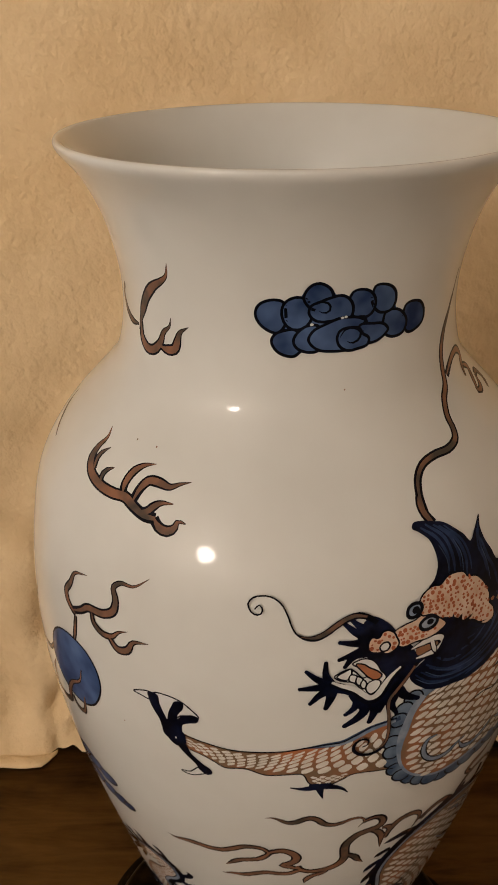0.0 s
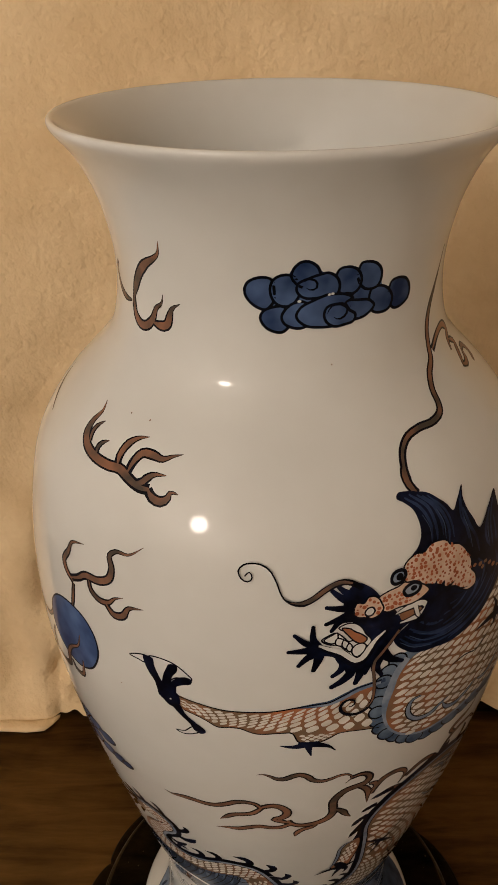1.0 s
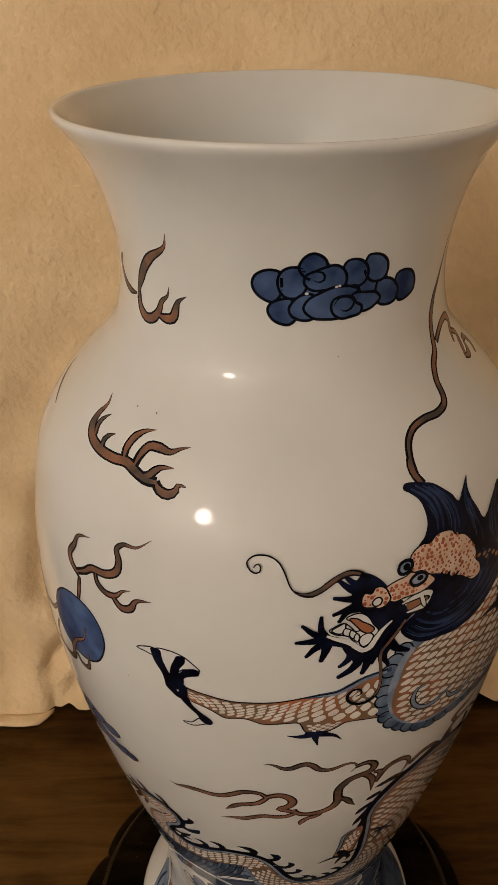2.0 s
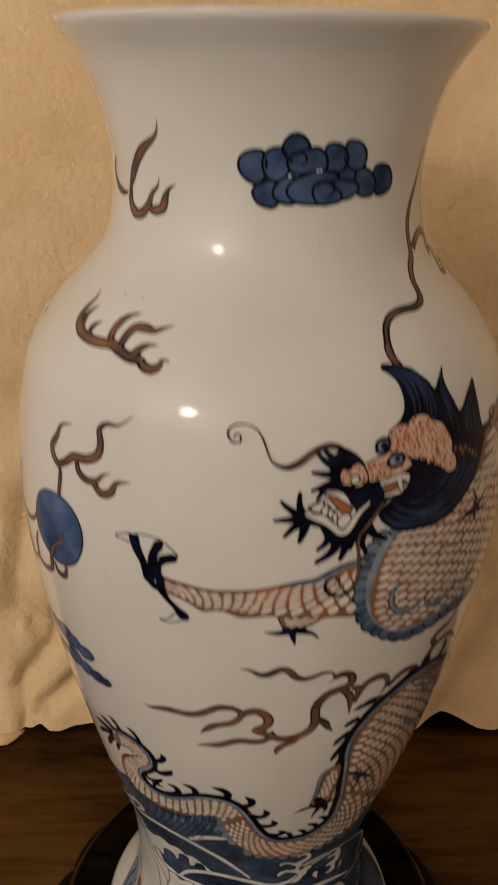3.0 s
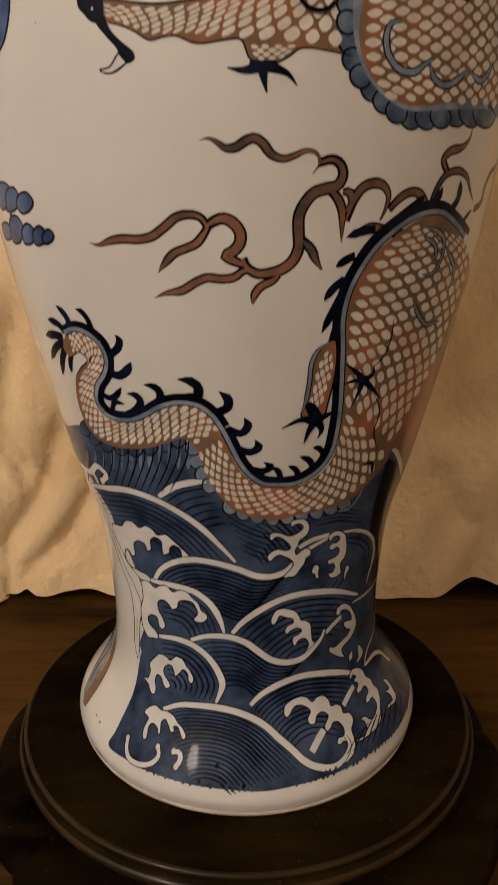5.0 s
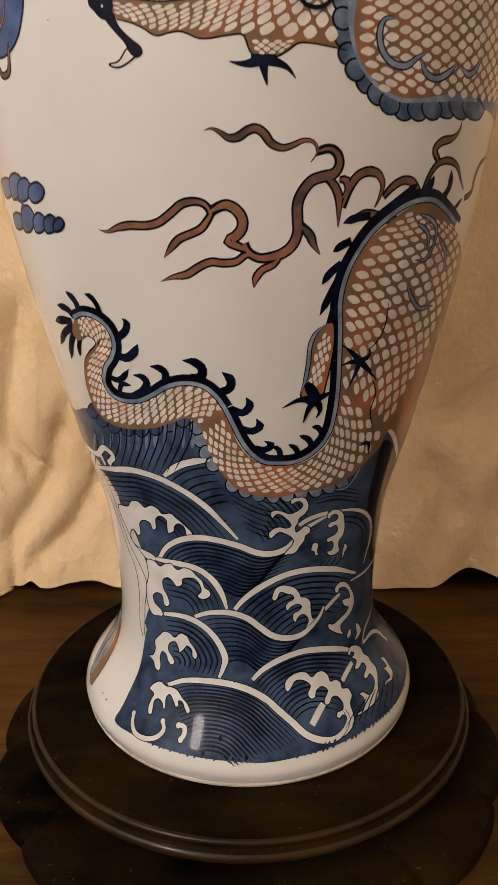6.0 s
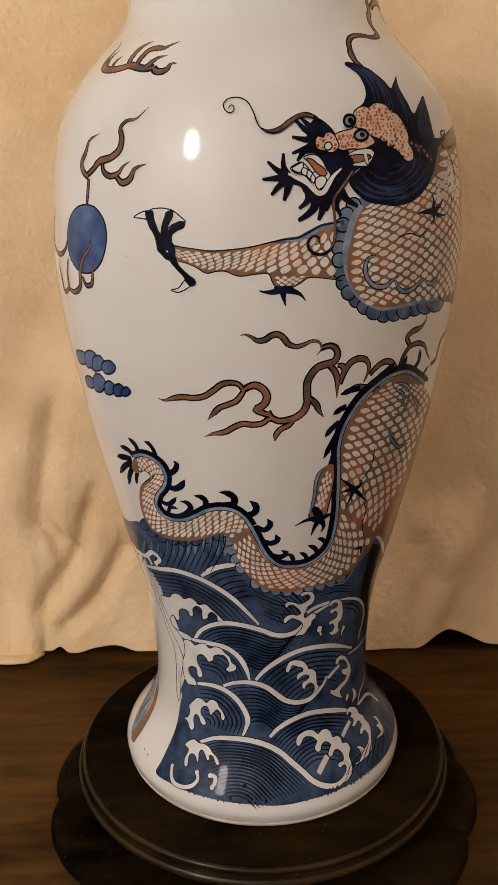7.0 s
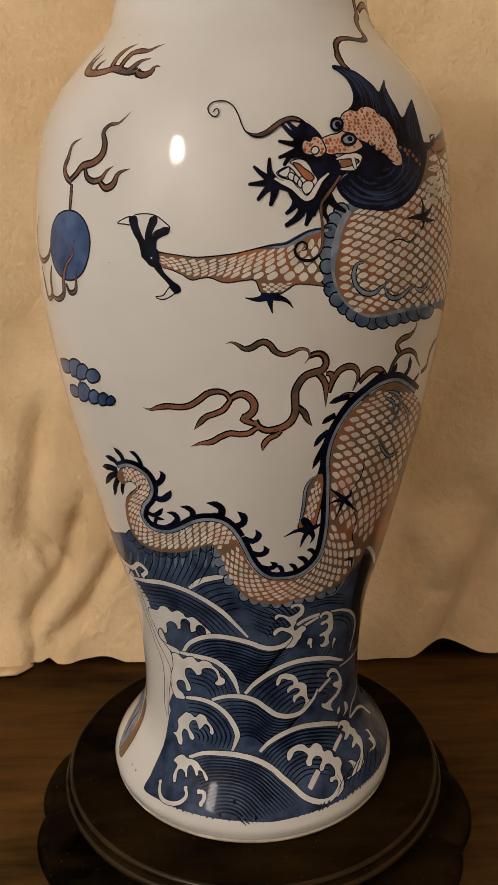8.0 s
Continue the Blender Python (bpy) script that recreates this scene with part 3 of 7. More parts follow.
m.stroke(INK, [(-86.7, 414.4), (-85.8, 417), (-83.3, 417.7), (-81, 416.8), (-80.9, 414.8), (-82.5, 414.2), (-84, 415)], 0.7)
m.stroke(INK, [(-77.4, 406.4), (-76, 408.7), (-73.3, 409), (-71.1, 407.4), (-71.7, 405.3), (-73.9, 404.4), (-75.3, 405.2)], 0.8)
m.stroke(INK, [(-71.5, 409.5), (-69.6, 411.2), (-70.7, 412.2), (-73.5, 412.3)], 0.7)
m.dabs(CHALK, [(-85.8, 410.9), (-77, 412.4), (-76, 412.6)], 0.5, 0.4)
m.done()

m = Motif("painted_flame", "red-brown flame wisp on the neck", 1)
m.tongue([(-147.7, 402.1), (-152.2, 401.8), (-158.1, 404.1), (-161, 408.5), (-158.2, 412.5)], 1.9, 0.3, 0.5)
m.tongue([(-147.3, 400.4), (-145.1, 406.1), (-141.5, 412.2), (-136.8, 416.8), (-132.1, 419.6), (-129.5, 421.8), (-128.1, 425.9)], 3.0, 0.1, 0.05)
m.tongue([(-146, 404), (-145.2, 398.7), (-141.8, 396.1), (-138.2, 396.6), (-135.2, 399.6), (-133.7, 403.2), (-131, 405.6), (-130.2, 408.5)], 2.9, 0.6, 0.05)
m.tongue([(-135.7, 398.6), (-132.1, 398.1), (-128.8, 399.1), (-127.6, 402.3), (-126.6, 404.7), (-123.3, 406.9)], 2.9, 0.5, 0.05)
m.veins()
m.done()

m = Motif("painted_flame", "red-brown flame wisp on the shoulder", 1)
m.tongue([(-143.8, 372.1), (-142.9, 369.5), (-144.0, 366.5), (-144.0, 363.5), (-141.8, 360.8), (-137.3, 359.2), (-132.3, 359.0), (-128.5, 359.5), (-125.4, 358.2), (-122.1, 357.1), (-119.6, 357.3)], 3.1, 0.05, 0.9)
m.tongue([(-141.1, 361.6), (-142.0, 363.9), (-141.5, 365.9), (-139.6, 367.9)], 1.8, 0.9, 0.1)
m.tongue([(-136.9, 359.6), (-137.6, 361.4), (-136.9, 363.1), (-135.0, 364.4)], 1.8, 0.9, 0.1)
m.tongue([(-129.6, 360.0), (-130.1, 362.5), (-129.3, 365.6), (-127.3, 367.7), (-124.1, 369.0)], 2.5, 0.9, 0.05)
m.tongue([(-126.3, 359.2), (-125.7, 362.6), (-124.3, 365.0), (-121.4, 365.4), (-118.6, 365.1), (-116.4, 366.3), (-113.9, 367.3)], 2.7, 0.9, 0.05)
m.tongue([(-124.3, 357.4), (-122.0, 358.3), (-120.9, 359.8), (-119.5, 361.1), (-116.5, 361.7)], 2.4, 0.9, 0.1)
m.tongue([(-119.9, 357.4), (-118.6, 355.8), (-116.5, 355.2), (-114.9, 356.4), (-114.5, 358.1), (-112.7, 358.0)], 2.8, 0.9, 0.1)
m.veins()
m.done()

m = Motif("painted_vine", "long wavering red-brown stem down the neck", 1)
m.tongue([(-25.9, 417.5), (-26.7, 411.4), (-29.9, 405), (-33.8, 399.6), (-36.6, 393.2), (-37.1, 388), (-38, 383.9), (-41.9, 380.5), (-44.2, 376.8), (-44.9, 373.4), (-46.2, 371.5), (-50, 370.3), (-55.1, 370.3), (-59.5, 369.2), (-62.1, 366.7), (-63.2, 363.2), (-63.2, 358.5)], 2.1, 0.3, 0.9)
m.tongue([(-63.1, 363.7), (-63.7, 361.6), (-63.5, 359.2), (-62.1, 356.1)], 2.3, 0.7, 1)
m.tongue([(-35.6, 385.5), (-29, 389.1), (-23.3, 389.5), (-19.4, 386.5), (-21.8, 384.1), (-23.7, 380.8)], 2.4, 0.9, 0.4)
m.tongue([(-21.5, 383.7), (-17.6, 381.4), (-19.2, 379.1), (-22.5, 375.6)], 2.2, 0.8, 0.4)
m.tongue([(-23.1, 376), (-19.9, 375), (-17, 376), (-15.8, 378)], 2.0, 0.8, 0.5)
m.tongue([(-15.8, 378), (-12, 377.7), (-10.2, 374.9), (-13.2, 372.5)], 2.2, 0.8, 0.5)
m.tongue([(-178.8, 366.9), (-177.5, 363.3), (-172.8, 360), (-166.7, 356.7)], 1.6, 0.1, 0.3)
m.veins()
m.done()

m = Motif("painted_pearl", "bright cobalt oval with flame wisps", 5)
m.tongue([(-157.6, 305.1), (-161, 296.6), (-160.5, 289.1), (-155.3, 285.2), (-149.8, 287.2), (-147.1, 292.1)], 1.8, 0.2, 0.6)
m.veins()
m.outlined(PEARL, [(-137.7, 306.2), (-142.7, 304.4), (-145.9, 299.9), (-147.4, 293.3), (-147, 286), (-144.2, 280.7), (-140.6, 278.3), (-136.5, 278.5), (-132.7, 281.9), (-130.5, 287.4), (-129.5, 294), (-130.5, 300.3), (-133.3, 304.7)], 0.6)
m.tongue([(-156.7, 282.9), (-155.5, 276.7), (-153.9, 268.9), (-149.9, 270.9), (-149.5, 277.6), (-147.8, 283.7)], 1.6, 0.3, 0.4)
m.tongue([(-150.4, 270.8), (-146.3, 269.3), (-142.4, 272.1), (-141.4, 279), (-139.7, 283.9), (-136.4, 288.8), (-135.4, 294.6)], 2.2, 0.6, 0.2)
m.tongue([(-140.5, 276.6), (-139.3, 273.1), (-136.6, 273.8), (-135.8, 278.3), (-135.5, 282.3)], 1.8, 0.6, 0.3)
m.tongue([(-136.9, 306.1), (-136.5, 310.4), (-136.2, 316.4)], 1.5, 0.8, 0.8)
m.tongue([(-136.2, 316.8), (-138.7, 319.4), (-139.7, 322.7), (-138.2, 327.1), (-137.1, 331.3), (-133.1, 333.7)], 2.2, 0.9, 0.05)
m.tongue([(-137.5, 317.4), (-134.5, 320.1), (-132.4, 322.8), (-128.3, 324), (-125.6, 326.9), (-125.1, 331.1), (-125.8, 334.8), (-124.2, 337.3), (-121.2, 337.9), (-117.9, 341.9)], 2.6, 0.8, 0.05)
m.tongue([(-131.2, 322.1), (-130.6, 318.9), (-128.2, 316.9), (-125.6, 317.9), (-124.1, 320.5), (-122, 322.2)], 2.0, 0.8, 0.05)
m.tongue([(-126.5, 317.1), (-124.3, 314.2), (-122, 315.5), (-120.7, 319.2), (-117.3, 320.9)], 2.4, 0.7, 0.05)
m.veins()
m.done()

m = Motif("painted_cloud", "small cobalt cloud in two tiers", 1)
m.outlined(PEARL, [(-156, 239.5), (-148.1, 241.7), (-145.4, 239.9), (-148.5, 236), (-155.5, 235.4)], 0.7)
m.outlined(PEARL, [(-147.6, 240.7), (-143.1, 243.4), (-140.4, 241.8), (-142.3, 237), (-148.1, 234.7)], 0.7)
m.outlined(PEARL, [(-142.3, 240.4), (-138.1, 241.7), (-137.1, 238.7), (-140.4, 234.7), (-144.2, 234.7)], 0.7)
m.outlined(PEARL, [(-137.6, 239.2), (-133.9, 240.5), (-132.4, 238.1), (-133.9, 235.3), (-137.7, 234), (-139, 236.3)], 0.7)
m.outlined(PEARL, [(-152, 228.4), (-146.4, 230), (-144.3, 227.7), (-147.8, 224.4), (-152.7, 224.8)], 0.7)
m.outlined(PEARL, [(-144.6, 231.1), (-140.2, 232.8), (-138.6, 229.8), (-141.8, 224.4), (-146.2, 224.1)], 0.7)
m.outlined(PEARL, [(-139.6, 228.2), (-136.2, 230.8), (-134.3, 228.8), (-136.1, 224.9), (-139.9, 224.2)], 0.7)
m.outlined(PEARL, [(-135.3, 227.8), (-132, 230.4), (-130.5, 228.6), (-131.7, 225.4), (-135.2, 224.3)], 0.7)
m.outlined(PEARL, [(-131.9, 227.3), (-129.2, 229.6), (-128.2, 228), (-129.6, 225.6), (-132, 225.1)], 0.7)
m.stroke(BLUE, [(-146.3, 235), (-142.5, 233.5), (-145.3, 230.1)], 1.6)
m.done()

m = Motif("painted_coil", "scaled body coil with a blue scalloped border", 1)
m.fill(HAZE, [(-68.4, 306.4), (-71, 302.5), (-72.2, 298.2), (-73.1, 292.9), (-73.3, 287.5), (-72.9, 281.1), (-72, 274.4), (-70.7, 269.7), (-68, 266), (-65, 262.2), (-61.2, 259.2), (-57.6, 259), (-52.8, 259.9), (-47.2, 260.6), (-40.4, 261.1), (-31, 261.6), (-12.1, 258), (-6.1, 269.1), (-6.1, 336.1), (-39.4, 328.2), (-50.1, 309.1), (-59.6, 307)])
m.coat = 2
m.outlined(HAZE, [(-67.2, 304.2), (-67.8, 302.2), (-69.2, 301.4), (-70.4, 302.3), (-71, 304.2), (-70.4, 306.2), (-69, 307.1), (-67.7, 306.2)], 0.5)
m.coat = 5
m.outlined(HAZE, [(-69.1, 300.9), (-69.6, 298.9), (-70.9, 298.1), (-72.1, 298.8), (-72.7, 300.8), (-72.1, 302.7), (-70.8, 303.6), (-69.6, 302.8)], 0.5)
m.coat = 8
m.outlined(HAZE, [(-70, 297), (-70.6, 295), (-71.9, 294.3), (-73.1, 295), (-73.6, 297), (-73.1, 298.9), (-71.8, 299.7), (-70.6, 299)], 0.5)
m.coat = 2
m.outlined(HAZE, [(-70.7, 292.7), (-71.2, 290.7), (-72.5, 290), (-73.7, 290.7), (-74.3, 292.7), (-73.8, 294.7), (-72.6, 295.5), (-71.3, 294.7)], 0.5)
m.coat = 5
m.outlined(HAZE, [(-71, 288.2), (-71.4, 286.2), (-72.7, 285.4), (-74, 286.2), (-74.5, 288.2), (-74, 290.2), (-72.8, 291), (-71.5, 290.2)], 0.5)
m.coat = 8
m.outlined(HAZE, [(-70.9, 283.6), (-71.4, 281.6), (-72.6, 280.8), (-73.9, 281.7), (-74.4, 283.7), (-74, 285.7), (-72.7, 286.5), (-71.4, 285.6)], 0.5)
m.coat = 2
m.outlined(HAZE, [(-70.5, 278.8), (-71, 276.8), (-72.2, 276.2), (-73.5, 277.1), (-74, 279.2), (-73.6, 281.2), (-72.4, 281.9), (-71.1, 281)], 0.5)
m.coat = 5
m.outlined(HAZE, [(-69.6, 274.6), (-70.1, 272.5), (-71.3, 271.8), (-72.7, 272.8), (-73.3, 274.9), (-72.8, 276.9), (-71.5, 277.7), (-70.2, 276.7)], 0.5)
m.coat = 8
m.outlined(HAZE, [(-68.1, 270.6), (-68.6, 268.6), (-69.8, 267.8), (-71.2, 268.8), (-71.9, 270.9), (-71.4, 272.9), (-70.2, 273.7), (-68.7, 272.7)], 0.5)
m.coat = 2
m.outlined(HAZE, [(-66, 267.5), (-66.4, 265.3), (-67.8, 264.6), (-69.1, 265.6), (-69.8, 267.8), (-69.4, 269.9), (-68.1, 270.6), (-66.7, 269.6)], 0.5)
m.coat = 5
m.outlined(HAZE, [(-63.3, 264.3), (-63.8, 262.2), (-65.3, 261.5), (-66.7, 262.6), (-67.5, 264.8), (-67, 266.9), (-65.7, 267.7), (-64.1, 266.6)], 0.5)
m.coat = 8
m.outlined(HAZE, [(-60.5, 261.7), (-61, 259.6), (-62.5, 259), (-64.1, 260.1), (-64.9, 262.4), (-64.4, 264.5), (-63, 265.2), (-61.3, 264.1)], 0.5)
m.coat = 2
m.outlined(HAZE, [(-57.1, 260.3), (-57.7, 258.1), (-59.3, 257.4), (-61.1, 258.7), (-61.8, 260.9), (-61.3, 263.1), (-59.8, 263.8), (-58, 262.7)], 0.5)
m.coat = 5
m.outlined(HAZE, [(-53.7, 260.3), (-54.2, 258.1), (-55.9, 257.4), (-57.8, 258.7), (-58.7, 261), (-58.1, 263.2), (-56.5, 263.9), (-54.6, 262.7)], 0.5)
m.coat = 8
m.outlined(HAZE, [(-49.8, 260.5), (-50.5, 258.4), (-52.4, 257.8), (-54.4, 259.1), (-55.3, 261.5), (-54.8, 263.7), (-53, 264.4), (-50.9, 263)], 0.5)
m.coat = 2
m.outlined(HAZE, [(-45.5, 261), (-46.1, 259), (-48.3, 258.4), (-50.7, 259.6), (-51.7, 262.1), (-51.2, 264.3), (-49.2, 265), (-46.9, 263.7)], 0.5)
m.coat = 5
m.outlined(HAZE, [(-40.4, 261.1), (-41.1, 258.9), (-43.8, 258.4), (-46.4, 260), (-47.8, 262.5), (-47.1, 264.8), (-44.9, 265.2), (-42, 263.8)], 0.5)
m.coat = 8
m.outlined(HAZE, [(-32.9, 261.5), (-34.3, 259.1), (-38.4, 258.4), (-41.8, 260), (-43.3, 262.6), (-42.7, 264.9), (-40, 265.5), (-35.9, 264.1)], 0.5)
m.coat = 11
m.stroke(PALE, [(-67.1, 304.2), (-68.9, 300.1), (-70, 295.1), (-70.9, 288.6), (-70.7, 282), (-69.6, 275.7), (-67.6, 270.8), (-64.6, 266.9), (-60.6, 264.2), (-55.2, 264.2), (-47.7, 264.8), (-37.7, 265.1)], 3.2, start=0.8, end=0.8)
m.fill(RUST, [(-65.6, 304.3), (-67.3, 301.4), (-68.8, 297.3), (-69.6, 291.8), (-70.5, 286.4), (-70.7, 280.9), (-69.8, 275.2), (-67.6, 269.9), (-64.6, 266.4), (-61.2, 264), (-56.7, 263.7), (-51.8, 264.6), (-46.1, 265.6), (-39.1, 266.1), (-10.1, 270.2), (-4.1, 287.1), (-4.1, 316.7), (-6.1, 331.3), (-39.4, 328.2), (-46.7, 310.2), (-52.3, 305.7), (-58.8, 303.9)])
m.scales(SCALE, [(-66.1, 304.3), (-68.4, 299.1), (-69.6, 291.8), (-70.3, 283.1), (-69.4, 274.1), (-65.2, 264.5)], [(-7.1, 332.3), (-5.1, 318.6), (-4.1, 304.9), (-4.1, 291.1), (-6.1, 277.1), (-11.1, 263.1)], 13, 26, size=0.75)
m.scales(SCALE, [(-44, 305.4), (-42.7, 312.3), (-40.8, 319.9), (-39.1, 326.1)], [(-8.2, 307), (-6.1, 316.7), (-5.1, 324.5), (-7.1, 332.3)], 5, 5, size=0.75)
m.stroke(INK, [(-39.9, 330.8), (-37.5, 329.6), (-34.8, 327.3), (-8.1, 333.2), (-4.1, 324.5)], 1.0)
m.stroke(NAVY, [(-39, 328.3), (-35.7, 331.2), (-36, 333.3), (-32.1, 334.8)], 2.4, start=1, end=0.1, reach=0.8)
m.stroke(INK, [(-63.1, 284.6), (-65.1, 284), (-65.9, 280.6), (-65.2, 276.1), (-62.9, 272.8), (-59.9, 272.4), (-57.6, 274.8), (-55.5, 276.2)], 2.5, start=0.3, end=0.2)
m.stroke(PALE, [(-63.1, 284.6), (-65.1, 284), (-65.9, 280.6), (-65.2, 276.1), (-62.9, 272.8), (-59.9, 272.4), (-57.6, 274.8), (-55.5, 276.2)], 1.5, start=0.2, end=0.1)
m.stroke(INK, [(-56.9, 274.7), (-55.5, 271), (-52.8, 269.4), (-49.5, 271.2), (-46.6, 274.8)], 2.5, start=0.3, end=0.2)
m.stroke(PALE, [(-56.9, 274.7), (-55.5, 271), (-52.8, 269.4), (-49.5, 271.2), (-46.6, 274.8)], 1.5, start=0.2, end=0.1)
m.stroke(INK, [(-45.9, 273.2), (-42.7, 271.4), (-40.3, 273.3), (-38.6, 277.2)], 2.5, start=0.3, end=0.2)
m.stroke(PALE, [(-45.9, 273.2), (-42.7, 271.4), (-40.3, 273.3), (-38.6, 277.2)], 1.5, start=0.2, end=0.1)
m.stroke(INK, [(-57.7, 289.3), (-55.7, 291.9), (-52.2, 292.9), (-49, 291.6), (-46.7, 293.8), (-44, 297.3)], 0.6)
m.stroke(NAVY, [(-43.5, 301.4), (-42.9, 305.4), (-44.2, 309.4)], 2.6, start=1, end=0.12, hold=True, reach=0.8)
m.stroke(NAVY, [(-43.5, 301.4), (-40, 303.5), (-38.1, 306.2)], 2.6, start=1, end=0.12, hold=True, reach=0.8)
m.stroke(NAVY, [(-43.5, 301.4), (-40.7, 299.9), (-36.5, 299.8)], 2.6, start=1, end=0.12, hold=True, reach=0.8)
m.stroke(NAVY, [(-43.5, 301.4), (-42.9, 298.2), (-44.6, 296.3)], 2.6, start=1, end=0.12, hold=True, reach=0.8)
m.stroke(NAVY, [(-43.5, 301.4), (-47.1, 301.2), (-49.9, 300.7)], 2.6, start=1, end=0.12, hold=True, reach=0.8)
m.done()

m = Motif("painted_foreleg", "scaled foreleg with rust and cream scales", 1)
m.fill(RUST, [(-111.4, 290.3), (-107.1, 289.2), (-101.9, 288.1), (-98.1, 288.4), (-93.2, 289.3), (-89.6, 290.6), (-85.9, 291.9), (-82.1, 292.5), (-79.6, 294.7), (-77, 296.9), (-74.2, 297.7), (-72.2, 298.2), (-72.8, 291.8), (-73.2, 286.5), (-72.8, 281.1), (-71.9, 275.9), (-75.5, 276.7), (-78.2, 277.3), (-80.1, 277.2), (-81.9, 275.2), (-84.5, 273.3), (-87.6, 274.5), (-89, 279.2), (-91.4, 279.2), (-95.7, 278.5), (-98.8, 280.4), (-100.7, 280.3), (-103, 279.6), (-105.2, 281.7), (-107.2, 283.2), (-109.6, 284.3), (-111.2, 286.8)])
m.scales(SCALE, [(-110.8, 289), (-101.9, 287.5), (-93.2, 288.5), (-85.9, 291), (-79.6, 293.1), (-73.3, 295.7)], [(-110.4, 286.1), (-106.5, 283.2), (-103, 280.7), (-98.2, 280.8), (-93.2, 279.7), (-72.8, 277.1)], 17, 5, size=0.75)
m.scales(SCALE, [(-88.1, 278.3), (-85.9, 278.3), (-83.4, 278.3), (-80.1, 278.2)], [(-87.2, 274.4), (-85.6, 274), (-83.3, 274.4), (-81.6, 275.8)], 4, 4, size=0.75)
m.stroke(BLUE, [(-89.6, 290.8), (-85.9, 291.6), (-82.1, 292.3), (-79.6, 294.4), (-77, 296.4), (-74.2, 297.3), (-71.5, 297.9)], 2.0, start=0.1, end=0.9)
m.stroke(PALE, [(-85.9, 291.4), (-82.1, 291.8), (-79.3, 293.8), (-76.8, 295.9), (-72.4, 297.2)], 1.2, start=0.1, end=0.8)
m.stroke(INK, [(-111.4, 290.3), (-107.1, 289.2), (-101.9, 288.1), (-98.1, 288.4), (-93.2, 289.3), (-89.6, 290.6), (-85.9, 291.9), (-82.1, 292.5), (-79.6, 294.7), (-77, 296.9), (-74.2, 297.7), (-72.2, 298.2)], 0.55, start=0.8, end=0.6)
m.stroke(INK, [(-71.9, 275.7), (-75.5, 276.7), (-78.2, 277.3), (-80.1, 277.2), (-81.9, 275.2), (-84.5, 273.3), (-87.6, 274.5), (-89, 279.2), (-91.4, 279.2), (-95.7, 278.5), (-98.8, 280.4), (-100.7, 280.3), (-103, 279.6), (-105.2, 281.7), (-107.2, 283.2), (-109.6, 284.3)], 0.5, start=0.8, end=0.8)
m.stroke(NAVY, [(-87.8, 273.6), (-85.8, 273), (-83.6, 273.5)], 2.6, start=0.8, end=0.8, hold=True)
m.stroke(NAVY, [(-85.8, 273.2), (-88.1, 272.1), (-89.5, 272.1), (-91.2, 272.7)], 2.8, start=1, end=0.12, hold=True, reach=0.8)
m.stroke(NAVY, [(-85.8, 273.2), (-85.6, 270.1), (-85.1, 266.5)], 2.8, start=1, end=0.12, hold=True, reach=0.8)
m.stroke(NAVY, [(-85.8, 273.2), (-83.3, 272.2), (-81.7, 270.9), (-80.4, 268.3)], 2.8, start=1, end=0.12, hold=True, reach=0.8)
m.outlined(CHALK, [(-116.5, 303.3), (-113.9, 304.3), (-110.9, 303.5), (-108.8, 301.1), (-107.6, 299), (-108.6, 297.5), (-110.3, 298.3), (-111.6, 296.9), (-113.2, 293.7), (-115.5, 298)], 0.4)
m.outlined(CHALK, [(-120.8, 301), (-119.2, 302.5), (-117.1, 303.3), (-115.7, 301.8), (-117.2, 300.3), (-119, 300.6)], 0.4)
m.outlined(CHALK, [(-111.7, 273), (-109.9, 273.7), (-108.4, 276.5), (-107.7, 277.2), (-106.5, 275.5), (-107.7, 273.7), (-109.6, 272.2), (-110.8, 272.2)], 0.4)
m.fill(NAVY, [(-117.6, 303.1), (-115.6, 303.3), (-115.2, 300.1), (-114.3, 296.3), (-113.3, 292.6), (-113.5, 289.5), (-114.6, 289.5), (-115.4, 293.7), (-116.6, 297), (-117.4, 300.1)], rounded=True)
m.fill(NAVY, [(-112.2, 302.9), (-110.6, 303.4), (-110.5, 301.1), (-111.7, 297.3), (-111.7, 291.6), (-112.3, 289.4), (-113.6, 289.5), (-113.8, 293.7), (-113.4, 298), (-112.7, 301.1)])
m.fill(NAVY, [(-108.5, 299.4), (-107.6, 298.8), (-107.9, 296.8), (-109.4, 295.7), (-110.7, 294.2), (-111, 291.2), (-112.6, 289.4), (-112.5, 293.7), (-111.3, 296.9), (-109.9, 298.8)])
m.fill(NAVY, [(-114.7, 291.1), (-112.5, 292), (-110.7, 291.2), (-110.2, 288.3), (-110.4, 286.1), (-111, 284.5), (-112.5, 284.7), (-113.8, 286.8), (-114.7, 288.4)])
m.fill(NAVY, [(-112.1, 286.2), (-110.4, 286.3), (-109.3, 282.6), (-107.3, 279.3), (-105.7, 277.1), (-105.5, 275.4), (-106.6, 274.3), (-107.9, 275.9), (-108.5, 278.1), (-110, 280.8), (-111.6, 284)])
m.dabs(CHALK, [(-112.2, 287.9)], 0.35, 0.35)
m.done()

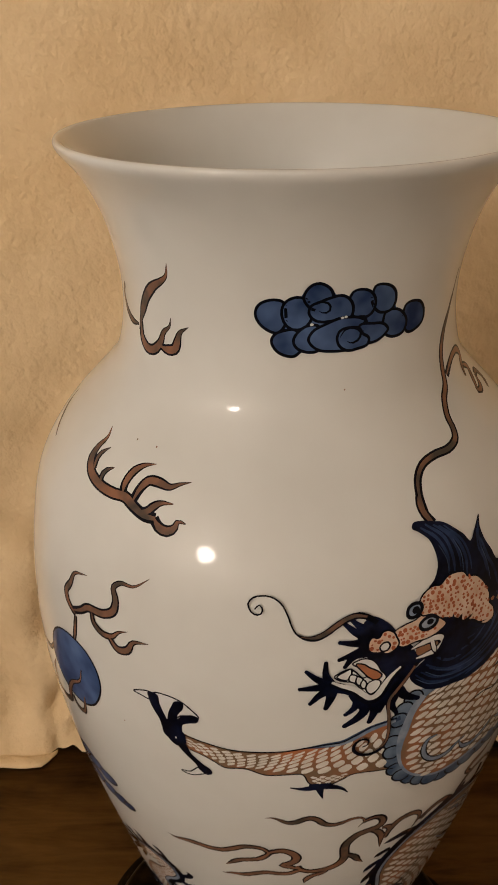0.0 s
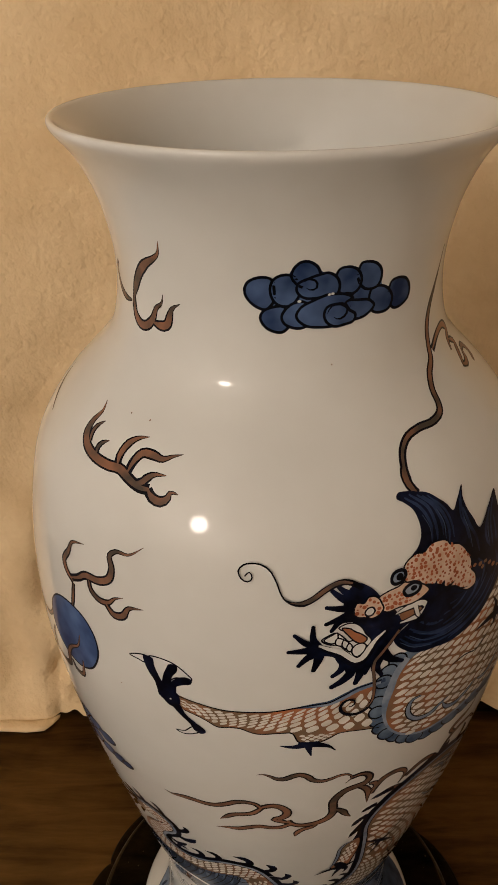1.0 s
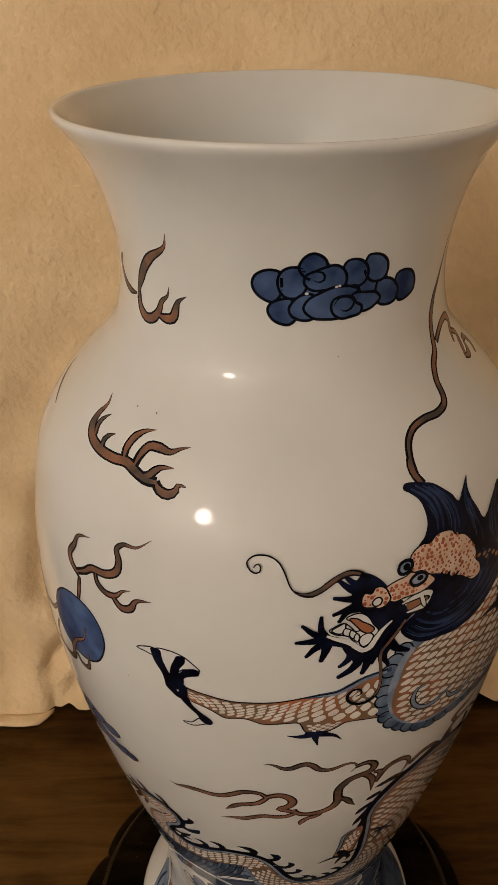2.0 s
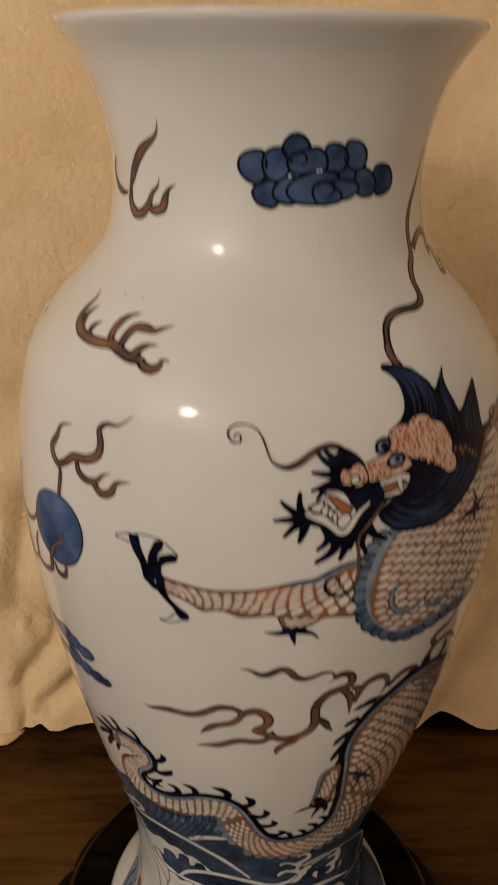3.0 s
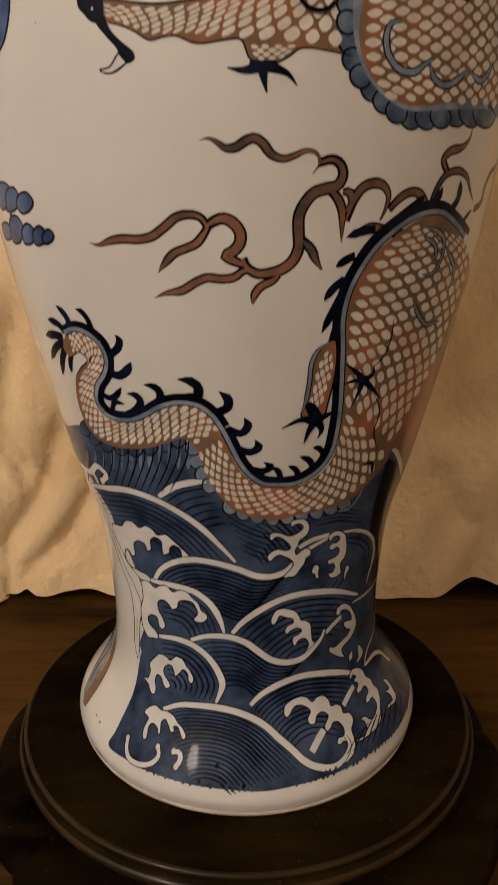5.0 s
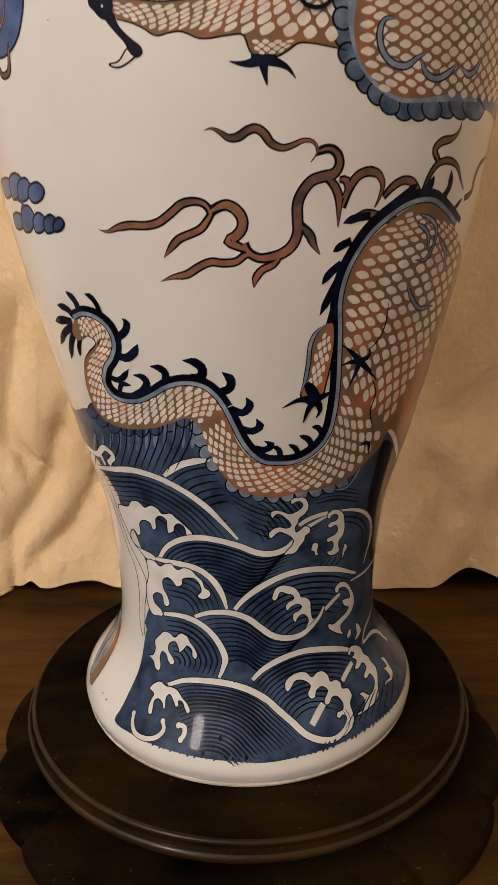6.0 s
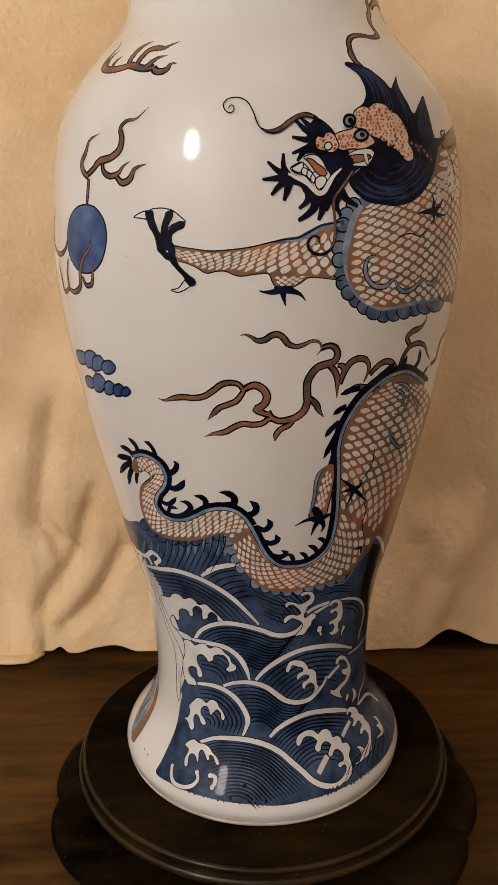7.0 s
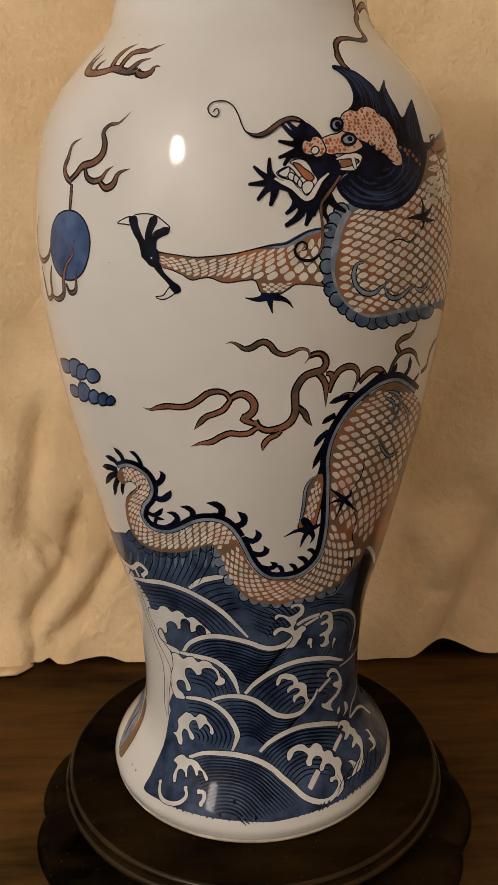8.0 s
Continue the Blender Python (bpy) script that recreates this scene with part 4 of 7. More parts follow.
m = Motif("painted_mane", "deep cobalt mane and horns", 30)
m.fill(NAVY, [(-66.7, 357.6), (-67.2, 356.4), (-66, 355.2), (-64.2, 352.8), (-63.5, 349.8), (-63.5, 345.9), (-64.6, 342.5), (-66.2, 340.1), (-65.9, 334.4), (-64.9, 328), (-65.9, 322.8), (-66.9, 318.4), (-69, 315.7), (-70.2, 313.1), (-69.5, 310.5), (-68.1, 308.2), (-66.3, 306), (-63.8, 304.7), (-60.9, 304.3), (-58, 303.7), (-54.4, 304.3), (-50.2, 306.5), (-46.7, 310.2), (-43.6, 315.1), (-41, 320.9), (-39.1, 327.6), (-40.4, 331.8), (-41.2, 338.9), (-41.4, 344), (-41.3, 347.3), (-45, 343.8), (-48.5, 339.6), (-50, 343.8), (-51.1, 347.5), (-51.3, 350.8), (-50.5, 353.8), (-53, 350.8), (-54.8, 348.6), (-55.9, 350.9), (-57.6, 353.2), (-59.8, 355.6), (-62.4, 356.8), (-64.4, 357.5)])
m.ripples(LOCK, [[(-65.4, 356.1), (-62.4, 352.6), (-61, 347.9), (-61.1, 343.1)], [(-62.4, 355.9), (-59.5, 352.3), (-58.3, 347.4), (-58.4, 343.1)], [(-60, 354.9), (-56.8, 349.9), (-55.9, 345.1), (-55.9, 341)], [(-52.4, 350.8), (-53.2, 346.1), (-52.1, 341.1), (-51.6, 335.9)], [(-52.1, 348), (-51.3, 342.2), (-49.8, 336.9), (-49.2, 331.6)], [(-44.5, 343.3), (-46.7, 338), (-46.6, 333.8), (-45.6, 330.6)]], 0.8)
m.ripples(LOCK, [[(-43.7, 340.2), (-43.4, 335.4), (-43.4, 330.6)], [(-64.2, 356.6), (-60.7, 352.2), (-59.8, 346.9), (-60, 341.8)], [(-61.2, 355.2), (-58.1, 350.8), (-56.9, 345.5), (-57.2, 339.9)], [(-51.5, 352.4), (-52.4, 348.9), (-52.5, 344.2), (-52.1, 338)], [(-42.7, 345.3), (-44.7, 340.2), (-44.9, 334.4), (-44.6, 330.1)]], 0.8)
m.ripples(LOCK, [[(-68.6, 312.1), (-65.8, 308.5), (-61.3, 306.7), (-55.2, 307.4), (-49, 311.3), (-44.5, 317.3)], [(-68, 313.5), (-65.1, 310), (-60.4, 308.7), (-54.5, 310), (-48.8, 314.3), (-45.3, 319.9)], [(-66.3, 314.2), (-63.5, 311.6), (-59.1, 310.7), (-54.5, 312.6), (-49.7, 317.4), (-47, 322)], [(-59.4, 312.3), (-55.5, 313.8), (-51.7, 317.7), (-49.3, 322)], [(-64.8, 317), (-62.2, 314.4), (-59.3, 314.2)], [(-59.3, 315.9), (-55.7, 317.3), (-53.2, 320.3)]], 0.75)
m.ripples(LOCK, [[(-49.7, 329.5), (-47.9, 325.2), (-49, 319.9)], [(-43.8, 328.1), (-43.3, 323.2), (-45.5, 317.7)], [(-69.1, 313.2), (-66.5, 309.2), (-63.1, 307.4)], [(-67, 315.7), (-64.2, 312.4), (-59.6, 309.7), (-54.1, 311.1)], [(-57.9, 305.6), (-52.6, 307.9), (-47.8, 312.3), (-43.8, 318.8)], [(-62.6, 319.7), (-59.1, 318.7), (-55, 319.8)]], 0.75)
m.ripples(LOCK, [[(-52.2, 325.1), (-50.4, 321.6), (-51.8, 317.3)]], 0.75)
m.ripples(BLUE, [[(-68.9, 311.5), (-66.1, 308.1), (-61.9, 306.3)], [(-67.1, 313.1), (-64, 309.6), (-59.2, 308), (-54.3, 309.2)], [(-65.4, 313.2), (-62.4, 310.8), (-58.5, 310), (-53.6, 311.8), (-49.3, 316.1)], [(-62.4, 350.7), (-61.3, 346.6), (-61.4, 341.8)], [(-58.8, 350.8), (-57.8, 346.6), (-58, 341.4)], [(-52.5, 345.4), (-51.7, 340.3), (-51.3, 334.7)]], 0.28)
m.ripples(BLUE, [[(-45.5, 341.3), (-46.1, 336.6), (-45.8, 331.8)]], 0.28)
m.dabs(RUST, [(-50.9, 327.9), (-49.2, 327.1), (-47.5, 326.8), (-46.2, 325.2), (-48.5, 325.5), (-44.9, 323.5), (-43.5, 322)], 0.9, 0.7)
m.done()

m = Motif("painted_head", "dragon head with rust brow, white teeth and whiskers", 36)
m.fill(NAVY, [(-78.7, 334.6), (-77.1, 336), (-75.1, 334.3), (-73.3, 331.2), (-72.4, 327.3), (-72.9, 323.5), (-75.1, 320.8), (-77.1, 321.1), (-78.7, 324.2), (-79.8, 326.8), (-79.9, 329.7), (-79.2, 331.8)])
m.fill(NAVY, [(-84.8, 316.1), (-81.8, 314.7), (-79.6, 310.6), (-77.4, 307.4), (-74.9, 309.7), (-72.7, 316.8), (-66.7, 323.3), (-65.4, 319.5), (-68.4, 316.9), (-71.2, 311), (-72.9, 308.4), (-75.6, 305.8), (-78.3, 304.8), (-80.1, 307.6), (-81.6, 311), (-84.1, 312.4), (-85.6, 313.5)])
m.lock(NAVY, [(-84.1, 314.5), (-85, 318.6), (-85.4, 322.8)], 2.84)
m.lock(NAVY, [(-84.2, 315.3), (-86.5, 317.7), (-88.7, 320.1)], 2.84)
m.lock(NAVY, [(-84.5, 314.9), (-87.6, 315), (-89.8, 314.1)], 2.84)
m.lock(NAVY, [(-84.1, 314.1), (-86.4, 311.8), (-88, 308.8)], 3.03)
m.lock(NAVY, [(-84.1, 314.5), (-84.7, 310.4), (-85.3, 306.9)], 3.59)
m.lock(NAVY, [(-80.6, 311.4), (-79.5, 308.1), (-80.1, 305.5), (-81.8, 303.7)], 3.41)
m.lock(NAVY, [(-79.2, 308.5), (-78.7, 304.8), (-80, 301.9), (-81.9, 299.3)], 3.97)
m.lock(NAVY, [(-76.8, 308.2), (-76.4, 304.4), (-76.8, 301.9), (-77.5, 299.6)], 3.97)
m.lock(NAVY, [(-74.5, 308.3), (-74.8, 305.3), (-75.7, 302.8)], 2.84)
m.lock(NAVY, [(-72.3, 309.8), (-73, 304.6), (-72.5, 300.8)], 3.22)
m.lock(NAVY, [(-72.6, 310.5), (-70.9, 306.8), (-68.4, 304.1)], 3.59)
m.lock(NAVY, [(-78, 328.2), (-80.3, 328.9), (-83, 329.1)], 2.84)
m.lock(NAVY, [(-77.4, 329.5), (-80.1, 331.8), (-82.2, 334.9)], 3.03)
m.lock(NAVY, [(-77.2, 331.6), (-79.2, 334), (-80.9, 335.8)], 2.84)
m.lock(NAVY, [(-78, 326.5), (-80.4, 325.9), (-83.1, 323.5)], 2.84)
m.lock(NAVY, [(-77.6, 324.9), (-80.3, 323.5), (-82.1, 321)], 3.03)
m.coat += 1
m.fill(NAVY, [(-77, 322.1), (-75.1, 321.2), (-72.6, 325.6), (-70.2, 324.5), (-69.3, 321.6), (-70.6, 316.8), (-72.7, 316.8), (-74.4, 314.6), (-75.3, 316.6), (-76.2, 319.5)])
m.outlined(CHALK, [(-80.8, 321.7), (-79.2, 322.9), (-77.7, 322.5), (-76.5, 320.7), (-75.7, 318), (-74.7, 315.4), (-75.7, 312.9), (-77.4, 309.7), (-79.1, 312.1), (-80.5, 315.1), (-82.9, 316.4), (-83.9, 317.9), (-82.9, 319.2), (-81.3, 320.1), (-80.3, 318.9), (-78.9, 316.4), (-77.9, 317.3), (-79.3, 319.8)], 0.4)
m.outlined(RUST, [(-80.2, 321.5), (-78.7, 321), (-77.8, 319.7), (-76.3, 318), (-75.5, 316.2), (-76.4, 314.9), (-77.7, 315.9), (-78.9, 318.3)], 0.4)
m.stroke(INK, [(-84.7, 316.1), (-82.8, 314.2), (-80.4, 312.2), (-79.1, 309.6), (-77.8, 307.8), (-76.2, 308.6), (-74.9, 311.6), (-73.7, 314.6), (-71.6, 317.6)], 2.9, start=0.5, end=0.4)
m.stroke(CHALK, [(-84.4, 316.1), (-82.7, 314.6), (-80.3, 312.8), (-78.8, 310.4), (-77.6, 308.8), (-76.3, 309.4), (-75.2, 312.2), (-73.9, 315.2), (-72, 317.8)], 1.8, start=0.4, end=0.3)
m.outlined(CHALK, [(-83.5, 317.9), (-82.1, 319.4), (-81.1, 320.1), (-81, 318), (-81.6, 316.5), (-82.8, 316.8)], 0.4)
m.outlined(CHALK, [(-81.1, 318.1), (-79.9, 317.2), (-80.2, 315.2), (-81.4, 316.1)], 0.4, rounded=True)
m.outlined(CHALK, [(-79.9, 317.2), (-78.9, 315.8), (-79.4, 313.9), (-80.2, 315.2)], 0.4, rounded=True)
m.outlined(CHALK, [(-78.9, 315.8), (-78.3, 314.4), (-78.7, 312.5), (-79.4, 313.9)], 0.4, rounded=True)
m.outlined(CHALK, [(-78, 314.4), (-76.5, 315.1), (-75.7, 313.9), (-76.4, 311.3), (-77.6, 310.3), (-78.4, 312.3)], 0.4, rounded=True)
m.fill(RUST, [(-69, 322.7), (-66.7, 323.3), (-64.7, 322.8), (-64.7, 320.7), (-66.8, 320.1), (-68.8, 320.2)])
m.stroke(INK, [(-70.3, 322.5), (-68.3, 323.6), (-66, 324.2), (-64, 323.7), (-63.4, 322), (-64.4, 320.3), (-66.6, 319.5), (-69.4, 319.2)], 2.9, start=0.25, end=0.3)
m.stroke(CHALK, [(-70, 322.8), (-68.3, 323.6), (-66, 324.2), (-64, 323.7), (-63.4, 322), (-64.4, 320.3), (-66.6, 319.5), (-69.1, 319.2)], 1.8, start=0.2, end=0.25)
m.stroke(INK, [(-65.8, 323.4), (-65.5, 321), (-64.9, 318.7)], 2.0, start=1, end=0.2)
m.stroke(CHALK, [(-65.8, 323.4), (-65.5, 321.2), (-65.1, 319.3)], 1.3, start=1, end=0.2)
m.outlined(BROW, [(-73.3, 329.8), (-71.3, 331.4), (-69.3, 332.1), (-67.8, 333.1), (-66.1, 332.3), (-64, 330.2), (-62.8, 327.7), (-64.3, 326), (-66.5, 325), (-69.4, 324.9), (-71.7, 324.4), (-73, 326)], 0.4)
m.dabs(DOT, [(-72.6 + 0.95 * i + 0.45 * (j % 2), 325.9 + 1.25 * j + (0.5 if 2 < i < 7 else 0)) for j in range(4) for i in range(8 - abs(j - 1))], 0.62, 0.6, 0.3)
m.outlined(BROW, [(-68.3, 336), (-67.8, 338.5), (-66.5, 340.1), (-65, 340.8), (-63.6, 340.4), (-62, 342), (-60, 342.3), (-58, 341.4), (-57.2, 339.7), (-55.2, 338.7), (-53.7, 336.4), (-52.7, 333.7), (-51.9, 330.4), (-52.1, 327.9), (-50.9, 325), (-51, 321.6), (-53.1, 320.8), (-54.9, 322.4), (-56.8, 324.9), (-58.9, 326.1), (-60.5, 327.9), (-62, 329), (-64, 330.2), (-65.8, 332.3), (-67.8, 332.9)], 0.45)
m.dabs(DOT, [(-62.3, 341.3), (-61.1, 341.3), (-65.3, 340), (-64.5, 340), (-63.1, 340), (-61.9, 340.1), (-60.8, 340.1), (-59.6, 340.1), (-58.4, 340), (-57, 339.9), (-67.1, 338.3), (-66.3, 338.4), (-65.1, 338.6), (-64, 338.5), (-62.7, 338.9), (-61.5, 338.9), (-60.3, 338.8), (-59.1, 338.6), (-57.9, 338.7), (-56.7, 339), (-67.7, 337.2), (-66.8, 337.2), (-65.7, 337.1), (-64.6, 337.2), (-63.4, 337.3), (-62.4, 337.3), (-61.2, 337.5), (-59.8, 337.5), (-58.6, 337.7), (-57.5, 337.4), (-56.3, 337.5), (-67.5, 335.9), (-66.3, 336), (-65.3, 336), (-64.3, 335.9), (-63.1, 336.1), (-61.8, 336.2), (-60.7, 336), (-59.5, 336.2), (-58.1, 336.3), (-57, 336.1), (-55.6, 336.3), (-54.3, 336.2), (-67.9, 334.6), (-67, 334.8)], 0.6, 0.56, 0.38)
m.dabs(DOT, [(-65.8, 334.7), (-64.8, 334.5), (-63.8, 334.8), (-62.6, 334.6), (-61.4, 334.8), (-60.4, 334.9), (-58.9, 335), (-57.8, 334.9), (-56.5, 334.9), (-54.9, 335), (-54, 334.7), (-67.5, 333.3), (-66.6, 333.4), (-65.6, 333.5), (-64.3, 333.4), (-63.2, 333.5), (-62, 333.3), (-60.8, 333.3), (-59.7, 333.4), (-58.6, 333.4), (-57.4, 333.6), (-55.9, 333.6), (-54.7, 333.4), (-53.2, 333.7), (-64.9, 331.8), (-63.9, 332.2), (-62.8, 331.9), (-61.8, 332.2), (-60.6, 332.2), (-59.3, 332.2), (-57.9, 332.4), (-56.9, 332.3), (-55.5, 332.5), (-53.9, 332.2), (-52.8, 332.3), (-63.5, 330.7), (-62.2, 330.8), (-61.1, 330.8), (-60, 331), (-58.8, 330.7), (-57.5, 330.8), (-56.1, 331), (-54.8, 330.9), (-53.6, 331.1), (-62, 329.5)], 0.6, 0.56, 0.38)
m.dabs(DOT, [(-60.8, 329.7), (-59.4, 329.8), (-58.4, 329.7), (-56.7, 329.8), (-55.8, 329.5), (-54.4, 329.6), (-52.9, 329.6), (-60.3, 328.3), (-59.1, 328.2), (-57.9, 328.2), (-56.2, 328.4), (-55, 328.5), (-53.7, 328.3), (-52.2, 328.3), (-58.5, 326.7), (-57.1, 327.1), (-55.9, 327.3), (-54.6, 327.1), (-53.3, 327.2), (-58.1, 325.7), (-56.7, 325.6), (-55.2, 325.6), (-54, 325.6), (-52.6, 325.8), (-55.9, 324.4), (-54.6, 324.3), (-53.5, 324.3), (-51.9, 324.3), (-54.4, 323.1), (-52.7, 323)], 0.6, 0.56, 0.38)
m.outlined(BROW, [(-78, 327.8), (-77.4, 329.5), (-76.1, 329.1), (-75.4, 330.7), (-74.3, 330.9), (-73.3, 329.8), (-72.8, 328.1), (-72.4, 326), (-73.4, 324), (-74.8, 323.4), (-75.6, 324.1), (-76.6, 324.3), (-77.6, 324.9), (-78, 326.1)], 0.45)
m.dabs(DOT, [(-77.2, 327), (-76.8, 328.3), (-76.5, 325.4), (-75, 329.9), (-74.4, 329.1), (-73.6, 328.3), (-73.3, 326.4), (-73.6, 324.9), (-75.6, 328.3), (-77.4, 325.9), (-76, 327.6)], 0.6, 0.55, 0.2)
m.outlined(CHALK, [(-76, 325.8), (-75.4, 327.1), (-74.5, 327.2), (-74.1, 325.9), (-74.7, 324.6), (-75.6, 324.6)], 0.45)
m.outlined(PALE, [(-70.7, 334.9), (-70.3, 336.6), (-69.2, 337.3), (-68, 336.8), (-67.8, 335.2), (-68.5, 333.7), (-69.7, 333.1), (-70.5, 333.7)], 0.9)
m.dabs(INK, [(-69, 335.2)], 1.25, 1.4)
m.outlined(PALE, [(-68.3, 330.1), (-67.3, 331.6), (-65.8, 331.9), (-64.7, 330.6), (-65.1, 328.9), (-66.6, 328), (-67.9, 328.5)], 0.9)
m.dabs(INK, [(-66.2, 330.2)], 1.45, 1.3)
m.stroke(INK, [(-59, 325.7), (-56.8, 325.1), (-54.9, 322.8), (-53, 322.1)], 0.5)
m.stroke(INK, [(-57.8, 323.1), (-56, 321.5), (-54.2, 321.2)], 0.5)
m.fill(NAVY, [(-65.4, 318.7), (-64.1, 321.4), (-62.5, 326.5), (-61.2, 329.9), (-60.7, 327.4), (-59.1, 328.8), (-59.3, 326.1), (-56.5, 327), (-58.8, 324.2), (-55.7, 323.4), (-58.4, 322.1), (-54.7, 319.8), (-58, 319.6), (-57.2, 316.4), (-59.8, 317.9), (-60.8, 314.2), (-62.2, 317), (-64.1, 314.9), (-64, 317.5), (-66.2, 317)], rounded=False)
m.stroke(INK, [(-97.7, 339.6), (-97, 340.9), (-96.4, 340.1), (-96.5, 338.6), (-97.4, 338), (-98.4, 339), (-98.9, 341.1), (-98, 342.9), (-96.4, 343.5), (-94.7, 343.2), (-93.1, 341.5), (-91.9, 337.9), (-91.2, 334.6), (-90.2, 332.1), (-88.7, 331.2)], 0.5, start=0.8, end=1)
m.stroke(INK, [(-90.4, 332.5), (-89.2, 331.4), (-87.6, 331.1), (-85.6, 332.4), (-83.6, 334.8), (-81.9, 336.3), (-79.9, 337.1), (-78, 336.2), (-76.4, 334.1)], 2.1, start=0.25, end=0.7)
m.stroke(FLAME, [(-89.7, 331.7), (-87.4, 331.3), (-85.5, 332.6), (-83.4, 335), (-81.7, 336.6), (-79.9, 337.1), (-78.2, 336.4)], 1.2, start=0.1, end=0.5)
m.stroke(INK, [(-68.9, 317.8), (-70.2, 314.7), (-72, 310.9), (-73.7, 308.2), (-74.4, 305.5), (-74.1, 302), (-73.9, 297.8), (-73.9, 293.6), (-74.4, 289.5), (-75.4, 287.2), (-77.2, 286.1), (-79.2, 287), (-80.2, 289.3), (-79.9, 291.7), (-78.7, 293.1), (-77.5, 292.1), (-77.7, 290.4), (-78.6, 289.9)], 1.2, start=0.8, end=0.35)
m.stroke(FLAME, [(-69.3, 316.9), (-70.9, 313.5), (-72.9, 309.4), (-74, 307), (-74.2, 304.1), (-74, 299.9), (-73.9, 295.7), (-74.1, 291), (-75, 288.3)], 1.0, start=0.8, end=0.3)
m.done()

m = Motif("painted_branch", "twisting red-brown flame branches", 3)
m.tongue([(-51.4, 235.9), (-50.1, 241.6), (-48.2, 244.8), (-44.7, 245.8), (-40.8, 243.8), (-38.3, 239.8), (-35.6, 236.2)], 2.0, 0.9, 0.2)
m.tongue([(-48, 245.3), (-49.9, 249.2), (-48.3, 251.5), (-44.6, 252.7), (-42.6, 255.4), (-42.4, 258.9)], 2.4, 0.8, 0.05)
m.tongue([(-34, 233.2), (-29.9, 235.4), (-29.8, 240.2), (-27.8, 244.4), (-22.8, 247.4), (-22.5, 252.8)], 2.2, 0.8, 0.05)
m.tongue([(-61.6, 235.2), (-60, 237.9), (-57.6, 240), (-55.1, 239.7), (-52.9, 236.6), (-51.5, 233.6)], 2.4, 0.8, 0.8)
m.tongue([(-70.4, 232.5), (-69.2, 238.4), (-67.8, 241.7), (-65.6, 243), (-63.4, 242.1), (-62.1, 239), (-62.5, 235.1), (-63.3, 232.2)], 2.6, 0.8, 0.2)
m.tongue([(-69.5, 227.7), (-67.4, 229.4), (-64.7, 230.4), (-61.8, 229.4), (-58.2, 227.9), (-54, 227.5), (-51.7, 230.1)], 2.4, 0.05, 0.9)
m.veins()
m.done()

m = Motif("painted_branch", "twisting red-brown flame branches", 3)
m.tongue([(-74.2, 241.6), (-72.6, 239.5), (-71.3, 235.8), (-71, 231.1), (-70.8, 226.4)], 2.4, 0.8, 0.1)
m.tongue([(-71.5, 240.8), (-70.1, 240.6), (-69.6, 238), (-70.7, 235.1)], 2.2, 0.7, 0.3)
m.tongue([(-78.4, 227.5), (-76.5, 224.6), (-75.5, 221.4), (-74.1, 218.4)], 2.4, 0.9, 0.15)
m.tongue([(-95.9, 254.8), (-94.6, 255.4), (-93.1, 254.4), (-91.7, 252.8), (-90, 253), (-88.4, 254.7), (-87, 255.3), (-85.6, 253.9), (-84.4, 251.3), (-82.4, 249.9), (-80.4, 250.7), (-78.7, 251.9), (-77, 251.6), (-76, 249.6), (-76.2, 248), (-77.2, 245.8)], 2.2, 0.05, 0.1)
m.tongue([(-76.3, 248.7), (-73.8, 249.6), (-72.3, 248.2), (-71.7, 245.2), (-72.6, 242.6), (-74.8, 241.7), (-76.7, 240.7), (-78.3, 237.8), (-79.2, 234.2), (-79.1, 229.6), (-78.9, 225.7), (-79.8, 221.7), (-81.7, 219.2), (-84, 218.1), (-86.4, 217.9), (-88.4, 219.8), (-89.2, 222.5)], 3.0, 0.7, 0.8)
m.tongue([(-105.2, 217.9), (-103.9, 220.4), (-101.7, 223.9), (-99.6, 225.3), (-97.4, 226.9), (-96, 229.5), (-95.1, 231.8)], 2.2, 0.05, 0.8)
m.tongue([(-119.1, 226.3), (-117, 225.7), (-114.5, 227), (-111.5, 227.9), (-108.5, 227.8), (-105.7, 228.7), (-103, 231.5), (-100.7, 234.3), (-98.4, 235.1), (-96.4, 234.3), (-95.4, 232.1)], 2.3, 0.05, 0.8)
m.tongue([(-95.7, 231.6), (-94.1, 233.2), (-92.4, 234), (-90.7, 232.7), (-89.5, 229.9), (-89.6, 226.9), (-90.8, 224.6), (-92.2, 223.3), (-90.4, 221.6), (-88.4, 220.3)], 3.0, 0.8, 0.7)
m.tongue([(-106.6, 210.2), (-103.9, 211.8), (-100.7, 212.8), (-98.3, 215.1), (-95.7, 216.8), (-93.3, 216.4), (-90.7, 216.9), (-89, 218.8), (-87.2, 218.9)], 2.3, 0.05, 0.8)
m.tongue([(-87.3, 208.5), (-86.9, 211.6), (-85.6, 214.2), (-83.7, 215.5), (-82.4, 217.4)], 2.2, 0.15, 0.7)
m.veins()
m.done()

